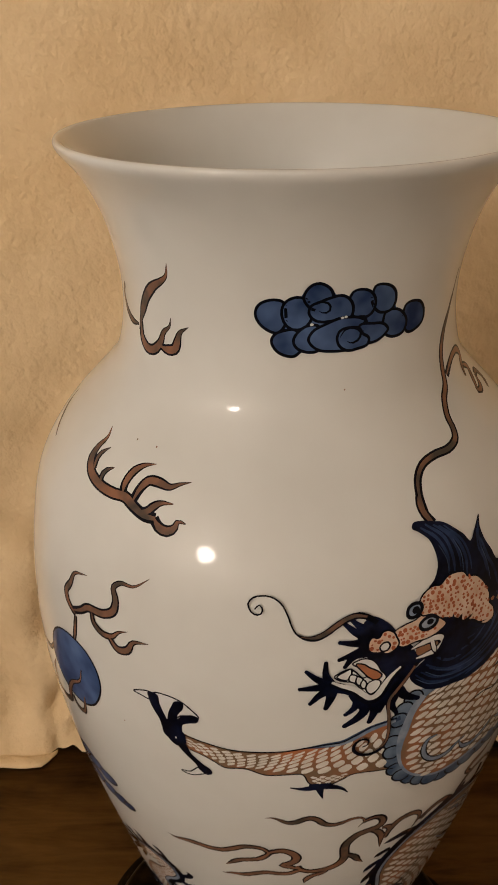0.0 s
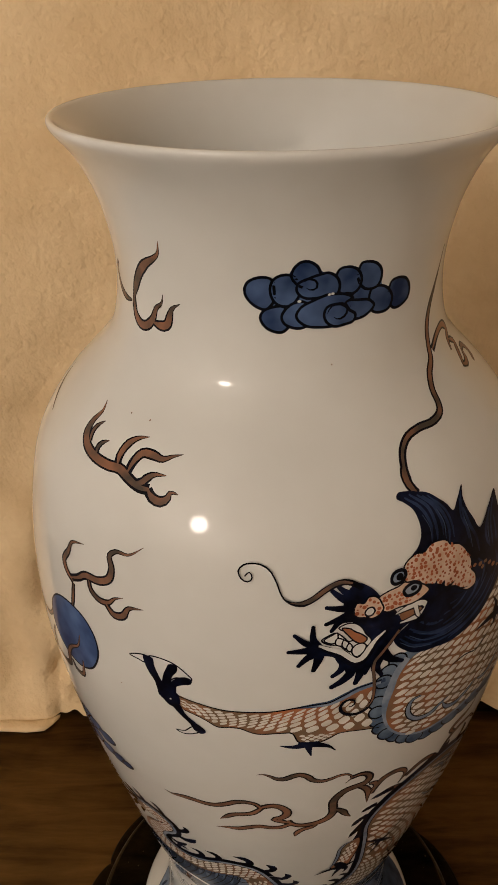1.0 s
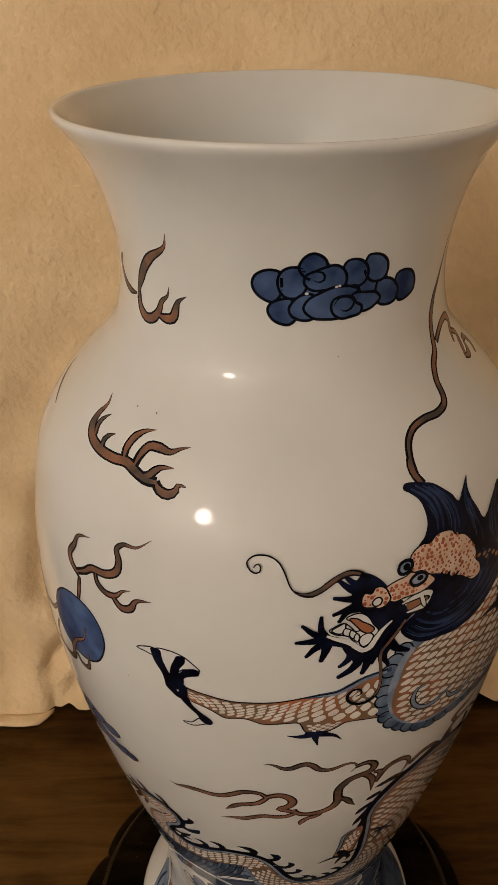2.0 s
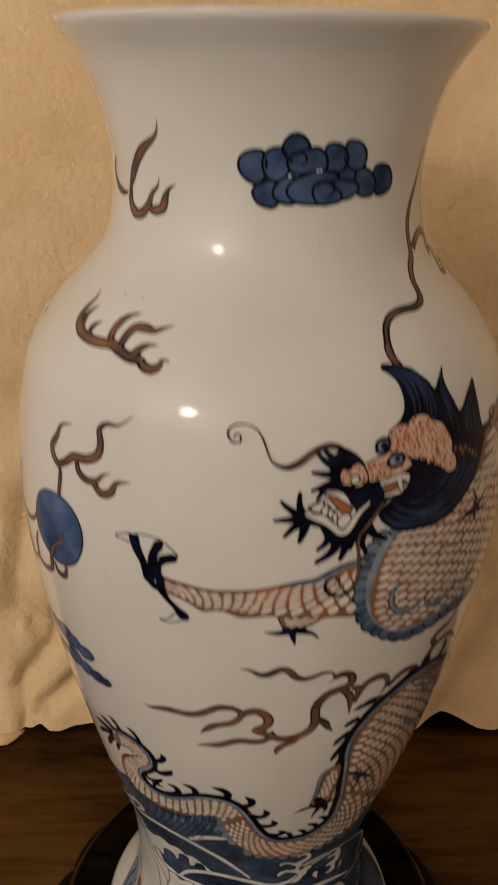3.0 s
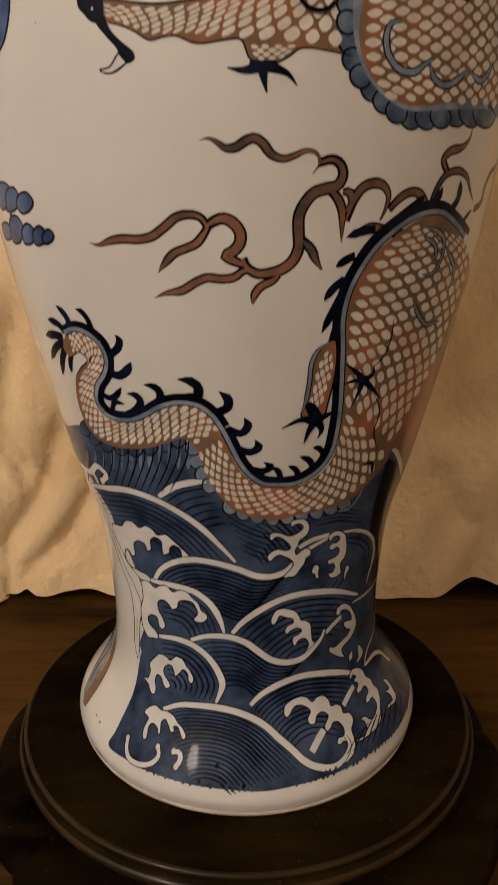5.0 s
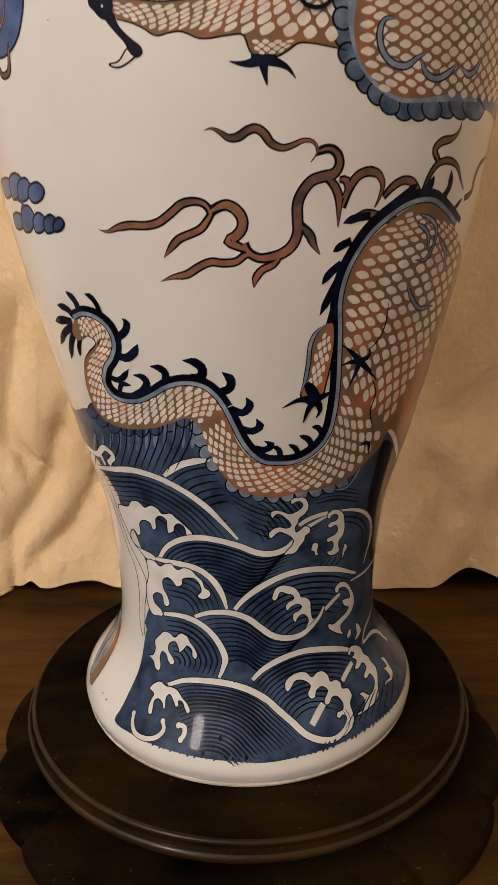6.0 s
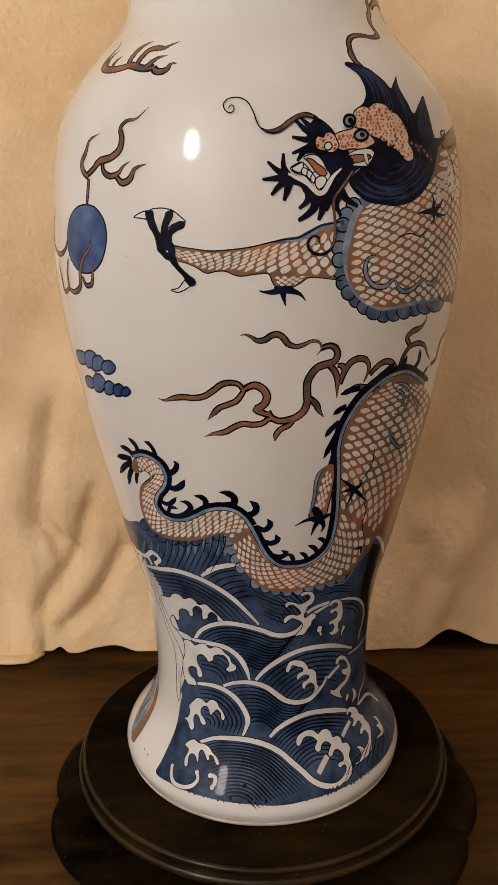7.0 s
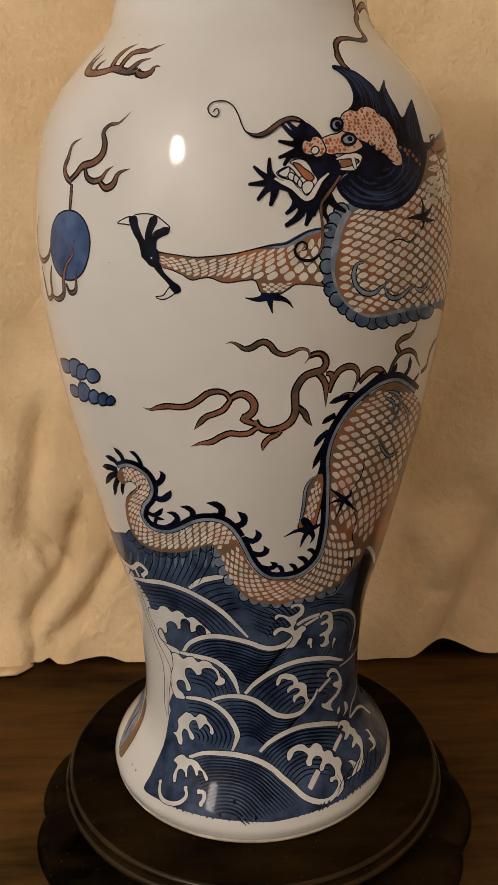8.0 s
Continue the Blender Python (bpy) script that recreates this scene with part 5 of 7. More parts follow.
m = Motif("painted_sea", "cobalt sea wash with blade strokes, right flank darkened as shade", 1)
m.fill(BLUE, [(-166.5, 150.4), (-152, 152.7), (-139.1, 157.2), (-134.3, 153.2), (-125.2, 153.4), (-113, 156.9), (-102.8, 157.1), (-95.4, 145.2), (-83.2, 138.3), (-70.1, 135.6), (-57, 144.4), (-47.9, 150.2), (-10, 112.2), (8, 112.2), (14, 62.3), (14, 20.5), (-24.5, 13.3), (-46, 14), (-61.4, 13.8), (-73.7, 13.6), (-84.5, 13.1), (-94.8, 13.7), (-105.3, 13.8), (-116.8, 13.7), (-130.1, 13.4), (-138.7, 13.8), (-138.4, 19.3), (-138.5, 25.5), (-138.3, 33.9), (-137.5, 50.2), (-129.9, 67.6), (-128.7, 80.2), (-131.7, 87.6), (-135.5, 99.9), (-140.4, 111.7), (-140.9, 114.9), (-139.2, 126.2), (-145.2, 130.5), (-152.8, 135.8), (-162.8, 139.3)])
m.ripples(NAVY, [[(-83.3, 106.4), (-85.7, 111.2), (-89.1, 114.5), (-92.9, 115.7), (-96.7, 114.6)], [(-81.8, 107.3), (-84.6, 112.8), (-88.5, 116.6), (-92.7, 118), (-97.2, 116.8)], [(-80.2, 108.1), (-83.5, 114.5), (-87.8, 118.9), (-92.6, 120.5), (-97.6, 119)], [(-78.7, 108.9), (-82.4, 116.1), (-87.2, 121), (-92.5, 122.9), (-98, 121.3)], [(-77.2, 109.6), (-81.3, 117.7), (-86.6, 123.2), (-92.4, 125.2), (-98.4, 123.5)], [(-75.6, 110.4), (-78.7, 116.9), (-82.6, 122.2), (-86.8, 125.8), (-91.2, 127.4)], [(-74.1, 111.1), (-77.5, 118.2), (-81.8, 124), (-86.3, 127.9), (-91, 129.7)], [(-72.5, 111.8), (-76.4, 119.6), (-81, 125.8), (-85.8, 130), (-90.8, 131.9)], [(-70.9, 112.5), (-75.2, 120.9), (-80.1, 127.6), (-85.3, 132.1), (-90.7, 134.3)], [(-69.4, 113.1), (-74, 122.2), (-79.4, 129.4), (-84.8, 134.3), (-90.5, 136.5)], [(-67.8, 113.7), (-73, 123.5), (-78.6, 131.1), (-84.4, 136.3), (-90.3, 138.7)]], 0.6)
m.ripples(NAVY, [[(-66.6, 121.9), (-59.3, 121.9), (-46.4, 116.3)], [(-67, 123.9), (-59.8, 123.8), (-47.1, 118.6)], [(-67.3, 125.8), (-60.2, 125.9), (-47.9, 120.7)], [(-67.5, 127.6), (-60.5, 127.8), (-48.6, 122.7)]], 0.6)
m.ripples(NAVY, [[(-69.3, 97.5), (-70, 95.6), (-71.5, 94)], [(-67.3, 97), (-68, 95.1), (-69.5, 93.6)], [(-65.2, 96.4), (-66, 94.5), (-67.4, 93.1)], [(-63, 95.8), (-63.8, 93.9), (-65.3, 92.5)], [(-60.8, 95.1), (-61.6, 93.3), (-63.2, 91.9)], [(-58.5, 94.4), (-59.3, 92.5), (-60.9, 91.2)], [(-56, 93.5), (-56.9, 91.7), (-58.6, 90.4)], [(-53.5, 92.5), (-54.4, 90.7), (-56.1, 89.5)], [(-50.7, 91.4), (-51.7, 89.7), (-53.6, 88.5)]], 0.5)
m.ripples(NAVY, [[(-50.2, 111.2), (-44.3, 109.9), (-37.7, 103.3)], [(-49.5, 108.6), (-43.5, 107.2), (-36.9, 100.4)], [(-48.9, 105.9), (-42.7, 104.4), (-36, 97.6)], [(-48.3, 103.3), (-41.9, 101.6), (-35.1, 94.7)], [(-47.7, 100.6), (-41.2, 98.9), (-34.3, 91.9)], [(-47.2, 98), (-40.5, 96.2), (-33.5, 89.1)]], 0.6)
# Deep wash on the right flank: the vase's shaded side put into the colour.
m.fill(NAVY, [(-41.3, 116.8), (-43.1, 131.5), (-42.7, 143), (-8, 112.2), (8, 109), (10, 72.6), (-9.7, 54.9), (-28.2, 82.2)])
m.ripples(HAZE, [[(-140.7, 146.3), (-147.6, 134.7)], [(-135.2, 149), (-140.2, 137.7)], [(-130.7, 150.8), (-134.6, 140.2)], [(-126.7, 152.6), (-129.9, 142)], [(-123.1, 153.7), (-125.8, 143.6)], [(-119.7, 155.1), (-122.2, 144.8)]], 1.5)
m.ripples(HAZE, [[(-116.6, 156), (-118.7, 145.9)], [(-113.6, 157.1), (-115.5, 146.8)], [(-110.8, 157.6), (-112.5, 147.5)], [(-108.1, 158.5), (-109.6, 148.2)], [(-105.5, 158.9), (-106.8, 148.7)], [(-102.9, 159.6), (-104, 149.1)]], 1.5)
m.ripples(INK, [[(-157.1, 141.2), (-163.3, 130.6), (-166.5, 119.9)], [(-146.4, 146), (-149.5, 137.2), (-167, 119.3)], [(-139.8, 148.6), (-141.9, 140.2), (-154.7, 125.3)], [(-134.9, 150.9), (-136.9, 142.4), (-147.1, 128.6)], [(-130.7, 153), (-132.8, 144.1), (-141.3, 131.1)], [(-127, 154.3), (-129, 145.6), (-136.5, 133.3)]], 0.55)
m.ripples(INK, [[(-123.7, 155.7), (-125.7, 146.9), (-134, 130.2)], [(-120.5, 157), (-122.4, 148), (-130.2, 131.8)], [(-117.7, 157.9), (-119.5, 148.8), (-126.8, 133.2)], [(-114.9, 158.9), (-116.8, 149.6), (-123.7, 134.3)], [(-112.3, 159.5), (-114.2, 150.3), (-120.8, 135.3)], [(-109.7, 160.4), (-111.7, 150.9), (-118.1, 136.2)]], 0.55)
m.ripples(INK, [[(-107.3, 161.1), (-109.1, 151.4), (-115.4, 136.9)], [(-104.9, 161.5), (-106.8, 151.9), (-113, 137.5)], [(-102.6, 162.1), (-104.4, 152.2), (-110.6, 138.1)]], 0.55)
m.foam([[(-151.9, 135.3), (-144.4, 135.8), (-137.4, 141.2), (-134, 138.7), (-137.6, 134.5)], [(-142.2, 136.7), (-141.3, 133.1)]], 2.6)
m.done()

m = Motif("painted_tail", "scaled tail with a black-blue flame crest", 9)
m.stroke(NAVY, [(-133.2, 196.7), (-128.6, 199), (-124, 198), (-120.7, 194.2), (-120, 187.8), (-121.9, 181.6), (-124.8, 177.1), (-126.3, 172.2), (-125.3, 169), (-122.2, 167.5), (-117.1, 168.4), (-112.9, 171.2), (-108.7, 174.9), (-103.6, 176.8), (-98.9, 175.7), (-95.6, 171.7), (-93.4, 166.6)], 2.9, start=0.6, end=1)
m.stroke(NAVY, [(-93.3, 166.3), (-91.5, 160.3), (-89.7, 154.1), (-87.2, 149.1), (-84.2, 145.8), (-80.7, 144.8), (-75.9, 144.9), (-72.4, 146.8), (-69.3, 150.4), (-67.6, 155.2), (-67.1, 162.4), (-67.1, 171.4), (-67.8, 181.7)], 2.9, start=1, end=1)
m.stroke(NAVY, [(-68, 181.7), (-68.9, 193.3), (-69.7, 203.3), (-69.1, 211.8), (-67.4, 218.4), (-64.6, 225.4), (-61.3, 230.1), (-56.7, 234.3), (-52.3, 235.8), (-47.4, 235.4), (-40.8, 231.2), (-33.1, 225.5)], 3.4, start=1, end=0.6)
m.stroke(NAVY, [(-130.4, 197.6), (-131.1, 201.4), (-133.8, 204.3)], 3.0, start=1.0, end=0.08, hold=True)
m.stroke(NAVY, [(-133, 195.1), (-135, 197.6), (-139.3, 198.3)], 3.0, start=1.0, end=0.08, hold=True)
m.stroke(NAVY, [(-134.5, 192.9), (-138, 193), (-143.2, 191.5)], 3.3, start=1.0, end=0.08, hold=True)
m.stroke(NAVY, [(-135, 191.1), (-139.6, 187.9), (-144.6, 182.1)], 3.0, start=1.0, end=0.08, hold=True)
m.stroke(NAVY, [(-134.9, 189.1), (-138.2, 183.5), (-140.5, 177.5)], 3.0, start=1.0, end=0.08, hold=True)
m.stroke(NAVY, [(-133.2, 187), (-134.7, 183.3), (-135.4, 179.7)], 2.4, start=1.0, end=0.08, hold=True)
m.stroke(NAVY, [(-123.3, 196.2), (-123.9, 200.8), (-125.2, 203.5), (-127.1, 204.3)], 2.4, start=1.0, end=0.08, hold=True)
m.stroke(NAVY, [(-119.7, 189.8), (-117.2, 192.6), (-116.4, 195.5), (-117.4, 197)], 2.8, start=1.0, end=0.08, hold=True)
m.stroke(NAVY, [(-121.9, 183.5), (-118.7, 182.5), (-115.9, 185), (-114.5, 188.1)], 3.2, start=1.0, end=0.08, hold=True)
m.stroke(NAVY, [(-125.7, 174.2), (-123, 173.3), (-120.5, 175.2), (-118.6, 178.3)], 2.4, start=1.0, end=0.08, hold=True)
m.stroke(NAVY, [(-123.6, 167.1), (-121.9, 171.9), (-118.8, 172)], 2.0, start=1.0, end=0.08, hold=True)
m.stroke(NAVY, [(-118.5, 168), (-115.6, 170.5), (-114, 173.8), (-115, 175.9), (-117.6, 176.2)], 3.0, start=1.0, end=0.08, hold=True)
m.stroke(NAVY, [(-111, 172.5), (-108.9, 174.9), (-108.6, 178.4), (-109.8, 179.9), (-112.4, 180.3)], 3.0, start=1.0, end=0.08, hold=True)
m.stroke(NAVY, [(-107, 174.6), (-104.5, 176.7), (-102.6, 175.7)], 2.0, start=1.0, end=0.08, hold=True)
m.stroke(NAVY, [(-102.2, 176.9), (-99.7, 177.5), (-99.3, 180.7), (-100.9, 182.8), (-103.9, 183.3)], 3.4, start=1.0, end=0.08, hold=True)
m.stroke(NAVY, [(-95.8, 171.6), (-93, 173.5), (-92.7, 176.7), (-94.7, 179.5)], 3.2, start=1.0, end=0.08, hold=True)
m.stroke(NAVY, [(-93.1, 165.5), (-89.9, 164), (-88.2, 166.9), (-89.2, 170)], 3.0, start=1.0, end=0.08, hold=True)
m.stroke(NAVY, [(-91.2, 157.9), (-87.6, 156.6), (-85.6, 158.4), (-86.6, 161.5)], 3.0, start=1.0, end=0.08, hold=True)
m.stroke(NAVY, [(-88.1, 149.9), (-84.2, 148.8), (-82.4, 150.4), (-84.4, 152.5)], 2.8, start=1.0, end=0.08, hold=True)
m.stroke(NAVY, [(-79.6, 144.3), (-80.3, 148.3), (-82, 150.4)], 2.2, start=1.0, end=0.08, hold=True)
m.stroke(NAVY, [(-74.5, 144.4), (-75.6, 148.4), (-77.8, 150.4)], 2.2, start=1.0, end=0.08, hold=True)
m.stroke(NAVY, [(-70.5, 147.6), (-72.3, 151.8), (-75, 153.7)], 2.4, start=1.0, end=0.08, hold=True)
m.stroke(NAVY, [(-67.8, 152.6), (-70, 156.2), (-71.7, 156.7)], 2.2, start=1.0, end=0.08, hold=True)
m.stroke(NAVY, [(-69.6, 209.9), (-70.7, 206.1), (-72.9, 198.3)], 2.8, start=1.0, end=0.08, hold=True)
m.stroke(NAVY, [(-69.2, 215.2), (-71.4, 212.5), (-73.1, 208.7)], 2.8, start=1.0, end=0.08, hold=True)
m.stroke(NAVY, [(-67.6, 222.2), (-69.5, 221), (-71.4, 219)], 2.8, start=1.0, end=0.08, hold=True)
m.stroke(NAVY, [(-64, 229.8), (-67, 229.3), (-69.9, 227.8)], 2.8, start=1.0, end=0.08, hold=True)
m.stroke(NAVY, [(-69.5, 201.7), (-70.4, 193.7), (-71.1, 188.2)], 3.0, start=1.0, end=0.08, hold=True)
m.stroke(NAVY, [(-58.4, 233.3), (-55.2, 236.5), (-53.3, 239)], 3.2, start=1.0, end=0.08, hold=True)
m.stroke(NAVY, [(-52.8, 234.4), (-49.5, 238.2), (-48.7, 241.3)], 3.2, start=1.0, end=0.08, hold=True)
m.stroke(NAVY, [(-45, 233), (-42.5, 237.6), (-43.1, 243)], 3.0, start=1.0, end=0.08, hold=True)
m.stroke(NAVY, [(-39.3, 228.8), (-35.1, 233.4)], 2.0, start=1.0, end=0.08, hold=True)
m.coat = 10
m.outlined(BLUE, [(-133.3, 158.8), (-135.4, 155.6), (-138.9, 153.5), (-141.1, 154.3), (-139.9, 157.6), (-136.6, 160.6), (-133.8, 161)], 0.45)
m.coat = 13
m.outlined(BLUE, [(-130, 156.1), (-131.9, 152.9), (-134.9, 151), (-136.9, 151.9), (-136, 155.1), (-133, 157.9), (-130.4, 158.3)], 0.45)
m.coat = 16
m.outlined(BLUE, [(-125.8, 154.5), (-127.4, 151.4), (-130.1, 149.9), (-131.8, 150.8), (-131.1, 153.9), (-128.5, 156.6), (-126.2, 156.7)], 0.45)
m.coat = 10
m.outlined(BLUE, [(-121, 154.4), (-122.4, 151.5), (-124.8, 150.2), (-126.4, 151.3), (-125.8, 154.3), (-123.6, 156.6), (-121.5, 156.7)], 0.45)
m.coat = 13
m.outlined(BLUE, [(-116.3, 155.1), (-117.5, 152.3), (-119.7, 151), (-121.1, 152.3), (-120.6, 155.3), (-118.7, 157.6), (-116.8, 157.4)], 0.45)
m.coat = 16
m.outlined(BLUE, [(-111.8, 156.5), (-112.8, 153.9), (-114.8, 152.8), (-116.2, 154.1), (-115.8, 157), (-114, 159.1), (-112.4, 158.8)], 0.45)
m.coat = 10
m.outlined(BLUE, [(-107.4, 158.6), (-108.4, 156), (-110.3, 155), (-111.6, 156.5), (-111.3, 159.2), (-109.7, 161.2), (-108, 160.9)], 0.45)
m.coat = 13
m.outlined(BLUE, [(-103.6, 160.7), (-104.5, 158.2), (-106.2, 157.3), (-107.4, 158.8), (-107.3, 161.5), (-105.8, 163.3), (-104.2, 163)], 0.45)
m.coat = 16
m.outlined(PALE, [(-100.1, 158), (-101, 155.5), (-102.6, 154.8), (-103.9, 156.3), (-103.7, 159), (-102.3, 160.8), (-100.7, 160.4)], 0.45)
m.coat = 10
m.outlined(PALE, [(-99.4, 152.8), (-100.1, 150.3), (-101.9, 149.5), (-103.2, 151), (-103, 153.8), (-101.5, 155.7), (-100, 155.1)], 0.45)
m.coat = 13
m.outlined(PALE, [(-98.3, 147.6), (-99.2, 144.9), (-100.9, 144.2), (-102.2, 145.8), (-102, 148.5), (-100.6, 150.5), (-98.9, 149.9)], 0.45)
m.coat = 16
m.outlined(PALE, [(-96.6, 142.8), (-97.4, 140.2), (-99.2, 139.5), (-100.5, 141.1), (-100.4, 144), (-99, 145.8), (-97.3, 145.3)], 0.45)
m.coat = 10
m.outlined(PALE, [(-94.4, 138), (-95.2, 135.3), (-97, 134.5), (-98.4, 136.3), (-98.3, 139.2), (-96.9, 141.1), (-95.1, 140.5)], 0.45)
m.coat = 13
m.outlined(PALE, [(-91.3, 134), (-92, 131.2), (-93.9, 130.4), (-95.3, 132.3), (-95.2, 135.4), (-93.8, 137.3), (-92, 136.6)], 0.45)
m.coat = 16
m.outlined(PALE, [(-87.6, 131.4), (-88.3, 128.6), (-90.2, 128.1), (-91.6, 130), (-91.6, 133), (-90.2, 134.9), (-88.4, 134.1)], 0.45)
m.coat = 10
m.outlined(PALE, [(-83.5, 129.3), (-84.2, 126.6), (-86, 126.1), (-87.5, 128.1), (-87.6, 131.2), (-86.2, 133), (-84.4, 132.1)], 0.45)
m.coat = 13
m.outlined(PALE, [(-79, 128), (-79.7, 125.4), (-81.5, 125), (-83.1, 127.1), (-83.3, 130.1), (-81.9, 131.8), (-80.1, 130.8)], 0.45)
m.coat = 16
m.outlined(PALE, [(-74.6, 127.8), (-75.2, 125.2), (-77.1, 125), (-78.8, 127.1), (-79, 130.2), (-77.6, 131.8), (-75.8, 130.7)], 0.45)
m.coat = 10
m.outlined(PALE, [(-70, 128), (-70.6, 125.4), (-72.6, 125.3), (-74.3, 127.7), (-74.7, 130.7), (-73.4, 132.2), (-71.3, 131)], 0.45)
m.coat = 13
m.outlined(PALE, [(-65.1, 127.9), (-65.7, 125.4), (-67.8, 125.4), (-69.7, 127.9), (-70.2, 131), (-68.8, 132.5), (-66.6, 131)], 0.45)
m.coat = 16
m.outlined(PALE, [(-60.1, 128.1), (-60.6, 125.7), (-63, 125.9), (-65.2, 128.5), (-65.8, 131.7), (-64.3, 133), (-61.8, 131.5)], 0.45)
m.coat = 10
m.outlined(PALE, [(-55, 128.5), (-55.6, 125.9), (-58.2, 126.5), (-60.7, 129.3), (-61.4, 132.5), (-59.8, 133.7), (-57, 132)], 0.45)
m.coat = 19
m.fill(RUST, [(-132.5, 194.7), (-129.2, 196.2), (-125.8, 195.3), (-122.9, 192.1), (-122.2, 186.8), (-123.9, 182.1), (-127.1, 176.7), (-129.2, 170.4), (-127.7, 166.1), (-123.4, 164.1), (-117.3, 165.3), (-112.6, 168.5), (-108.4, 172), (-103.8, 173.9), (-99.7, 172.8), (-96.8, 169.2), (-95, 164.3), (-93.2, 158.2), (-91.4, 151.9), (-88.6, 146.4), (-84.7, 142.7), (-79, 141.6), (-77.3, 128.4), (-85.8, 128.8), (-91.6, 131.8), (-96.2, 138.6), (-98.6, 144.9), (-100.3, 152.7), (-101.8, 159.1), (-104.5, 161.2), (-108.6, 159), (-114.2, 156), (-121.3, 153.9), (-127.8, 153.5), (-133.1, 155.2), (-135.8, 158.8), (-136.8, 164.7), (-136.2, 171), (-133.8, 178.7), (-130.3, 183.3), (-126.9, 186.2), (-129.2, 188.9), (-134, 186.2), (-135.6, 188.6)])
m.fill(RUST, [(-82.4, 141.8), (-75, 141.6), (-70.8, 143.5), (-67.2, 147.2), (-65.2, 153), (-64.7, 161), (-64.9, 170.6), (-65.8, 181.1), (-66.9, 192.9), (-67.7, 202.5), (-67.2, 210.2), (-65.5, 216.5), (-62.8, 223), (-59.4, 227.1), (-54.9, 231.3), (-51.1, 232.8), (-47.1, 232.4), (-42.1, 229), (-14.2, 202.4), (-4.1, 186), (-4.1, 155.4), (-8, 114.2), (-41.9, 147.4), (-44.7, 140.7), (-48.8, 137), (-53.3, 132.2), (-59.2, 129.8), (-65.5, 128.7), (-72.6, 128.7), (-81.5, 128.7)])
m.scales(SCALE, [(-132.3, 193.6), (-129.1, 197.1), (-125, 196.3), (-122, 193), (-121.2, 187.3), (-123, 182.1), (-126.1, 177.4), (-127.9, 171.4), (-126.7, 167.4), (-122.9, 165.5), (-117.2, 166.5), (-112.7, 169.7), (-108.5, 173.2), (-103.7, 175), (-99.3, 174), (-96.4, 170.4), (-94.3, 165.5)], [(-132.5, 187.8), (-130.3, 188.2), (-128, 187.5), (-127, 185.6), (-130.2, 181.6), (-133.6, 176.4), (-135.3, 169.8), (-135.5, 162), (-133.4, 156.3), (-127.5, 154.8), (-119.8, 155.7), (-112.9, 157.5), (-107.5, 160.4), (-103.5, 161.9), (-101.2, 158.8)], 28, 5, size=0.75)
m.scales(SCALE, [(-95.1, 162.8), (-91.3, 151), (-87.9, 145.4), (-80.4, 141.2), (-74.2, 141.4), (-68.3, 145.7), (-65.5, 151.9), (-64.7, 161), (-64.7, 170.5)], [(-101, 156.7), (-99, 144.9), (-95.4, 137.9), (-89.1, 131), (-79.4, 129.4), (-69.2, 129.1), (-59.5, 131.3), (-51.7, 135.6), (-44.3, 147)], 18, 7, size=0.70)
m.scales(SCALE, [(-64.7, 170.5), (-66.9, 192.9), (-67.6, 202.7), (-66.9, 209.9), (-65.2, 216.4), (-62.4, 223), (-58.9, 226.8), (-54.5, 231)], [(-43.6, 148.2), (-37.6, 164.8), (-31.6, 176.4), (-29, 189.2), (-26.7, 200.1), (-26.5, 210.3), (-29.5, 218.5), (-36.7, 225)], 14, 12, size=0.70)
m.stroke(INK, [(-133.3, 195), (-129.1, 197.1), (-125, 196.3), (-122, 193), (-121.2, 187.3), (-123, 182.1), (-126.1, 177.4), (-127.9, 171.4), (-126.7, 167.4), (-122.9, 165.5), (-117.2, 166.5), (-112.7, 169.7), (-108.5, 173.2), (-103.7, 175), (-99.3, 174), (-96.4, 170.4), (-94.3, 165.5)], 2.4, start=1, end=1)
m.stroke(PALE, [(-133.3, 195), (-129.1, 197.1), (-125, 196.3), (-122, 193), (-121.2, 187.3), (-123, 182.1), (-126.1, 177.4), (-127.9, 171.4), (-126.7, 167.4), (-122.9, 165.5), (-117.2, 166.5), (-112.7, 169.7), (-108.5, 173.2), (-103.7, 175), (-99.3, 174), (-96.4, 170.4), (-94.3, 165.5)], 1.5, start=1, end=1)
m.stroke(INK, [(-94.3, 165.5), (-92.5, 159.5), (-90.6, 153.2), (-88, 147.7), (-84.5, 143.9), (-80.5, 142.9), (-75.4, 142.9), (-71.5, 144.9), (-68.1, 148.8), (-66.2, 153.9), (-65.6, 161.6), (-65.8, 170.8), (-66.6, 181.3)], 2.4, start=1, end=1)
m.stroke(PALE, [(-94.3, 165.5), (-92.5, 159.5), (-90.6, 153.2), (-88, 147.7), (-84.5, 143.9), (-80.5, 142.9), (-75.4, 142.9), (-71.5, 144.9), (-68.1, 148.8), (-66.2, 153.9), (-65.6, 161.6), (-65.8, 170.8), (-66.6, 181.3)], 1.5, start=1, end=1)
m.stroke(INK, [(-66.6, 181.3), (-67.6, 193), (-68.5, 202.9), (-67.9, 210.9), (-66.3, 217.3), (-63.5, 224), (-60.2, 228.5), (-55.7, 232.5), (-51.5, 233.9), (-47.3, 233.5), (-42, 230), (-35.6, 224.8)], 2.4, start=1, end=1)
m.stroke(PALE, [(-66.6, 181.3), (-67.6, 193), (-68.5, 202.9), (-67.9, 210.9), (-66.3, 217.3), (-63.5, 224), (-60.2, 228.5), (-55.7, 232.5), (-51.5, 233.9), (-47.3, 233.5), (-42, 230), (-35.6, 224.8)], 1.5, start=1, end=1)
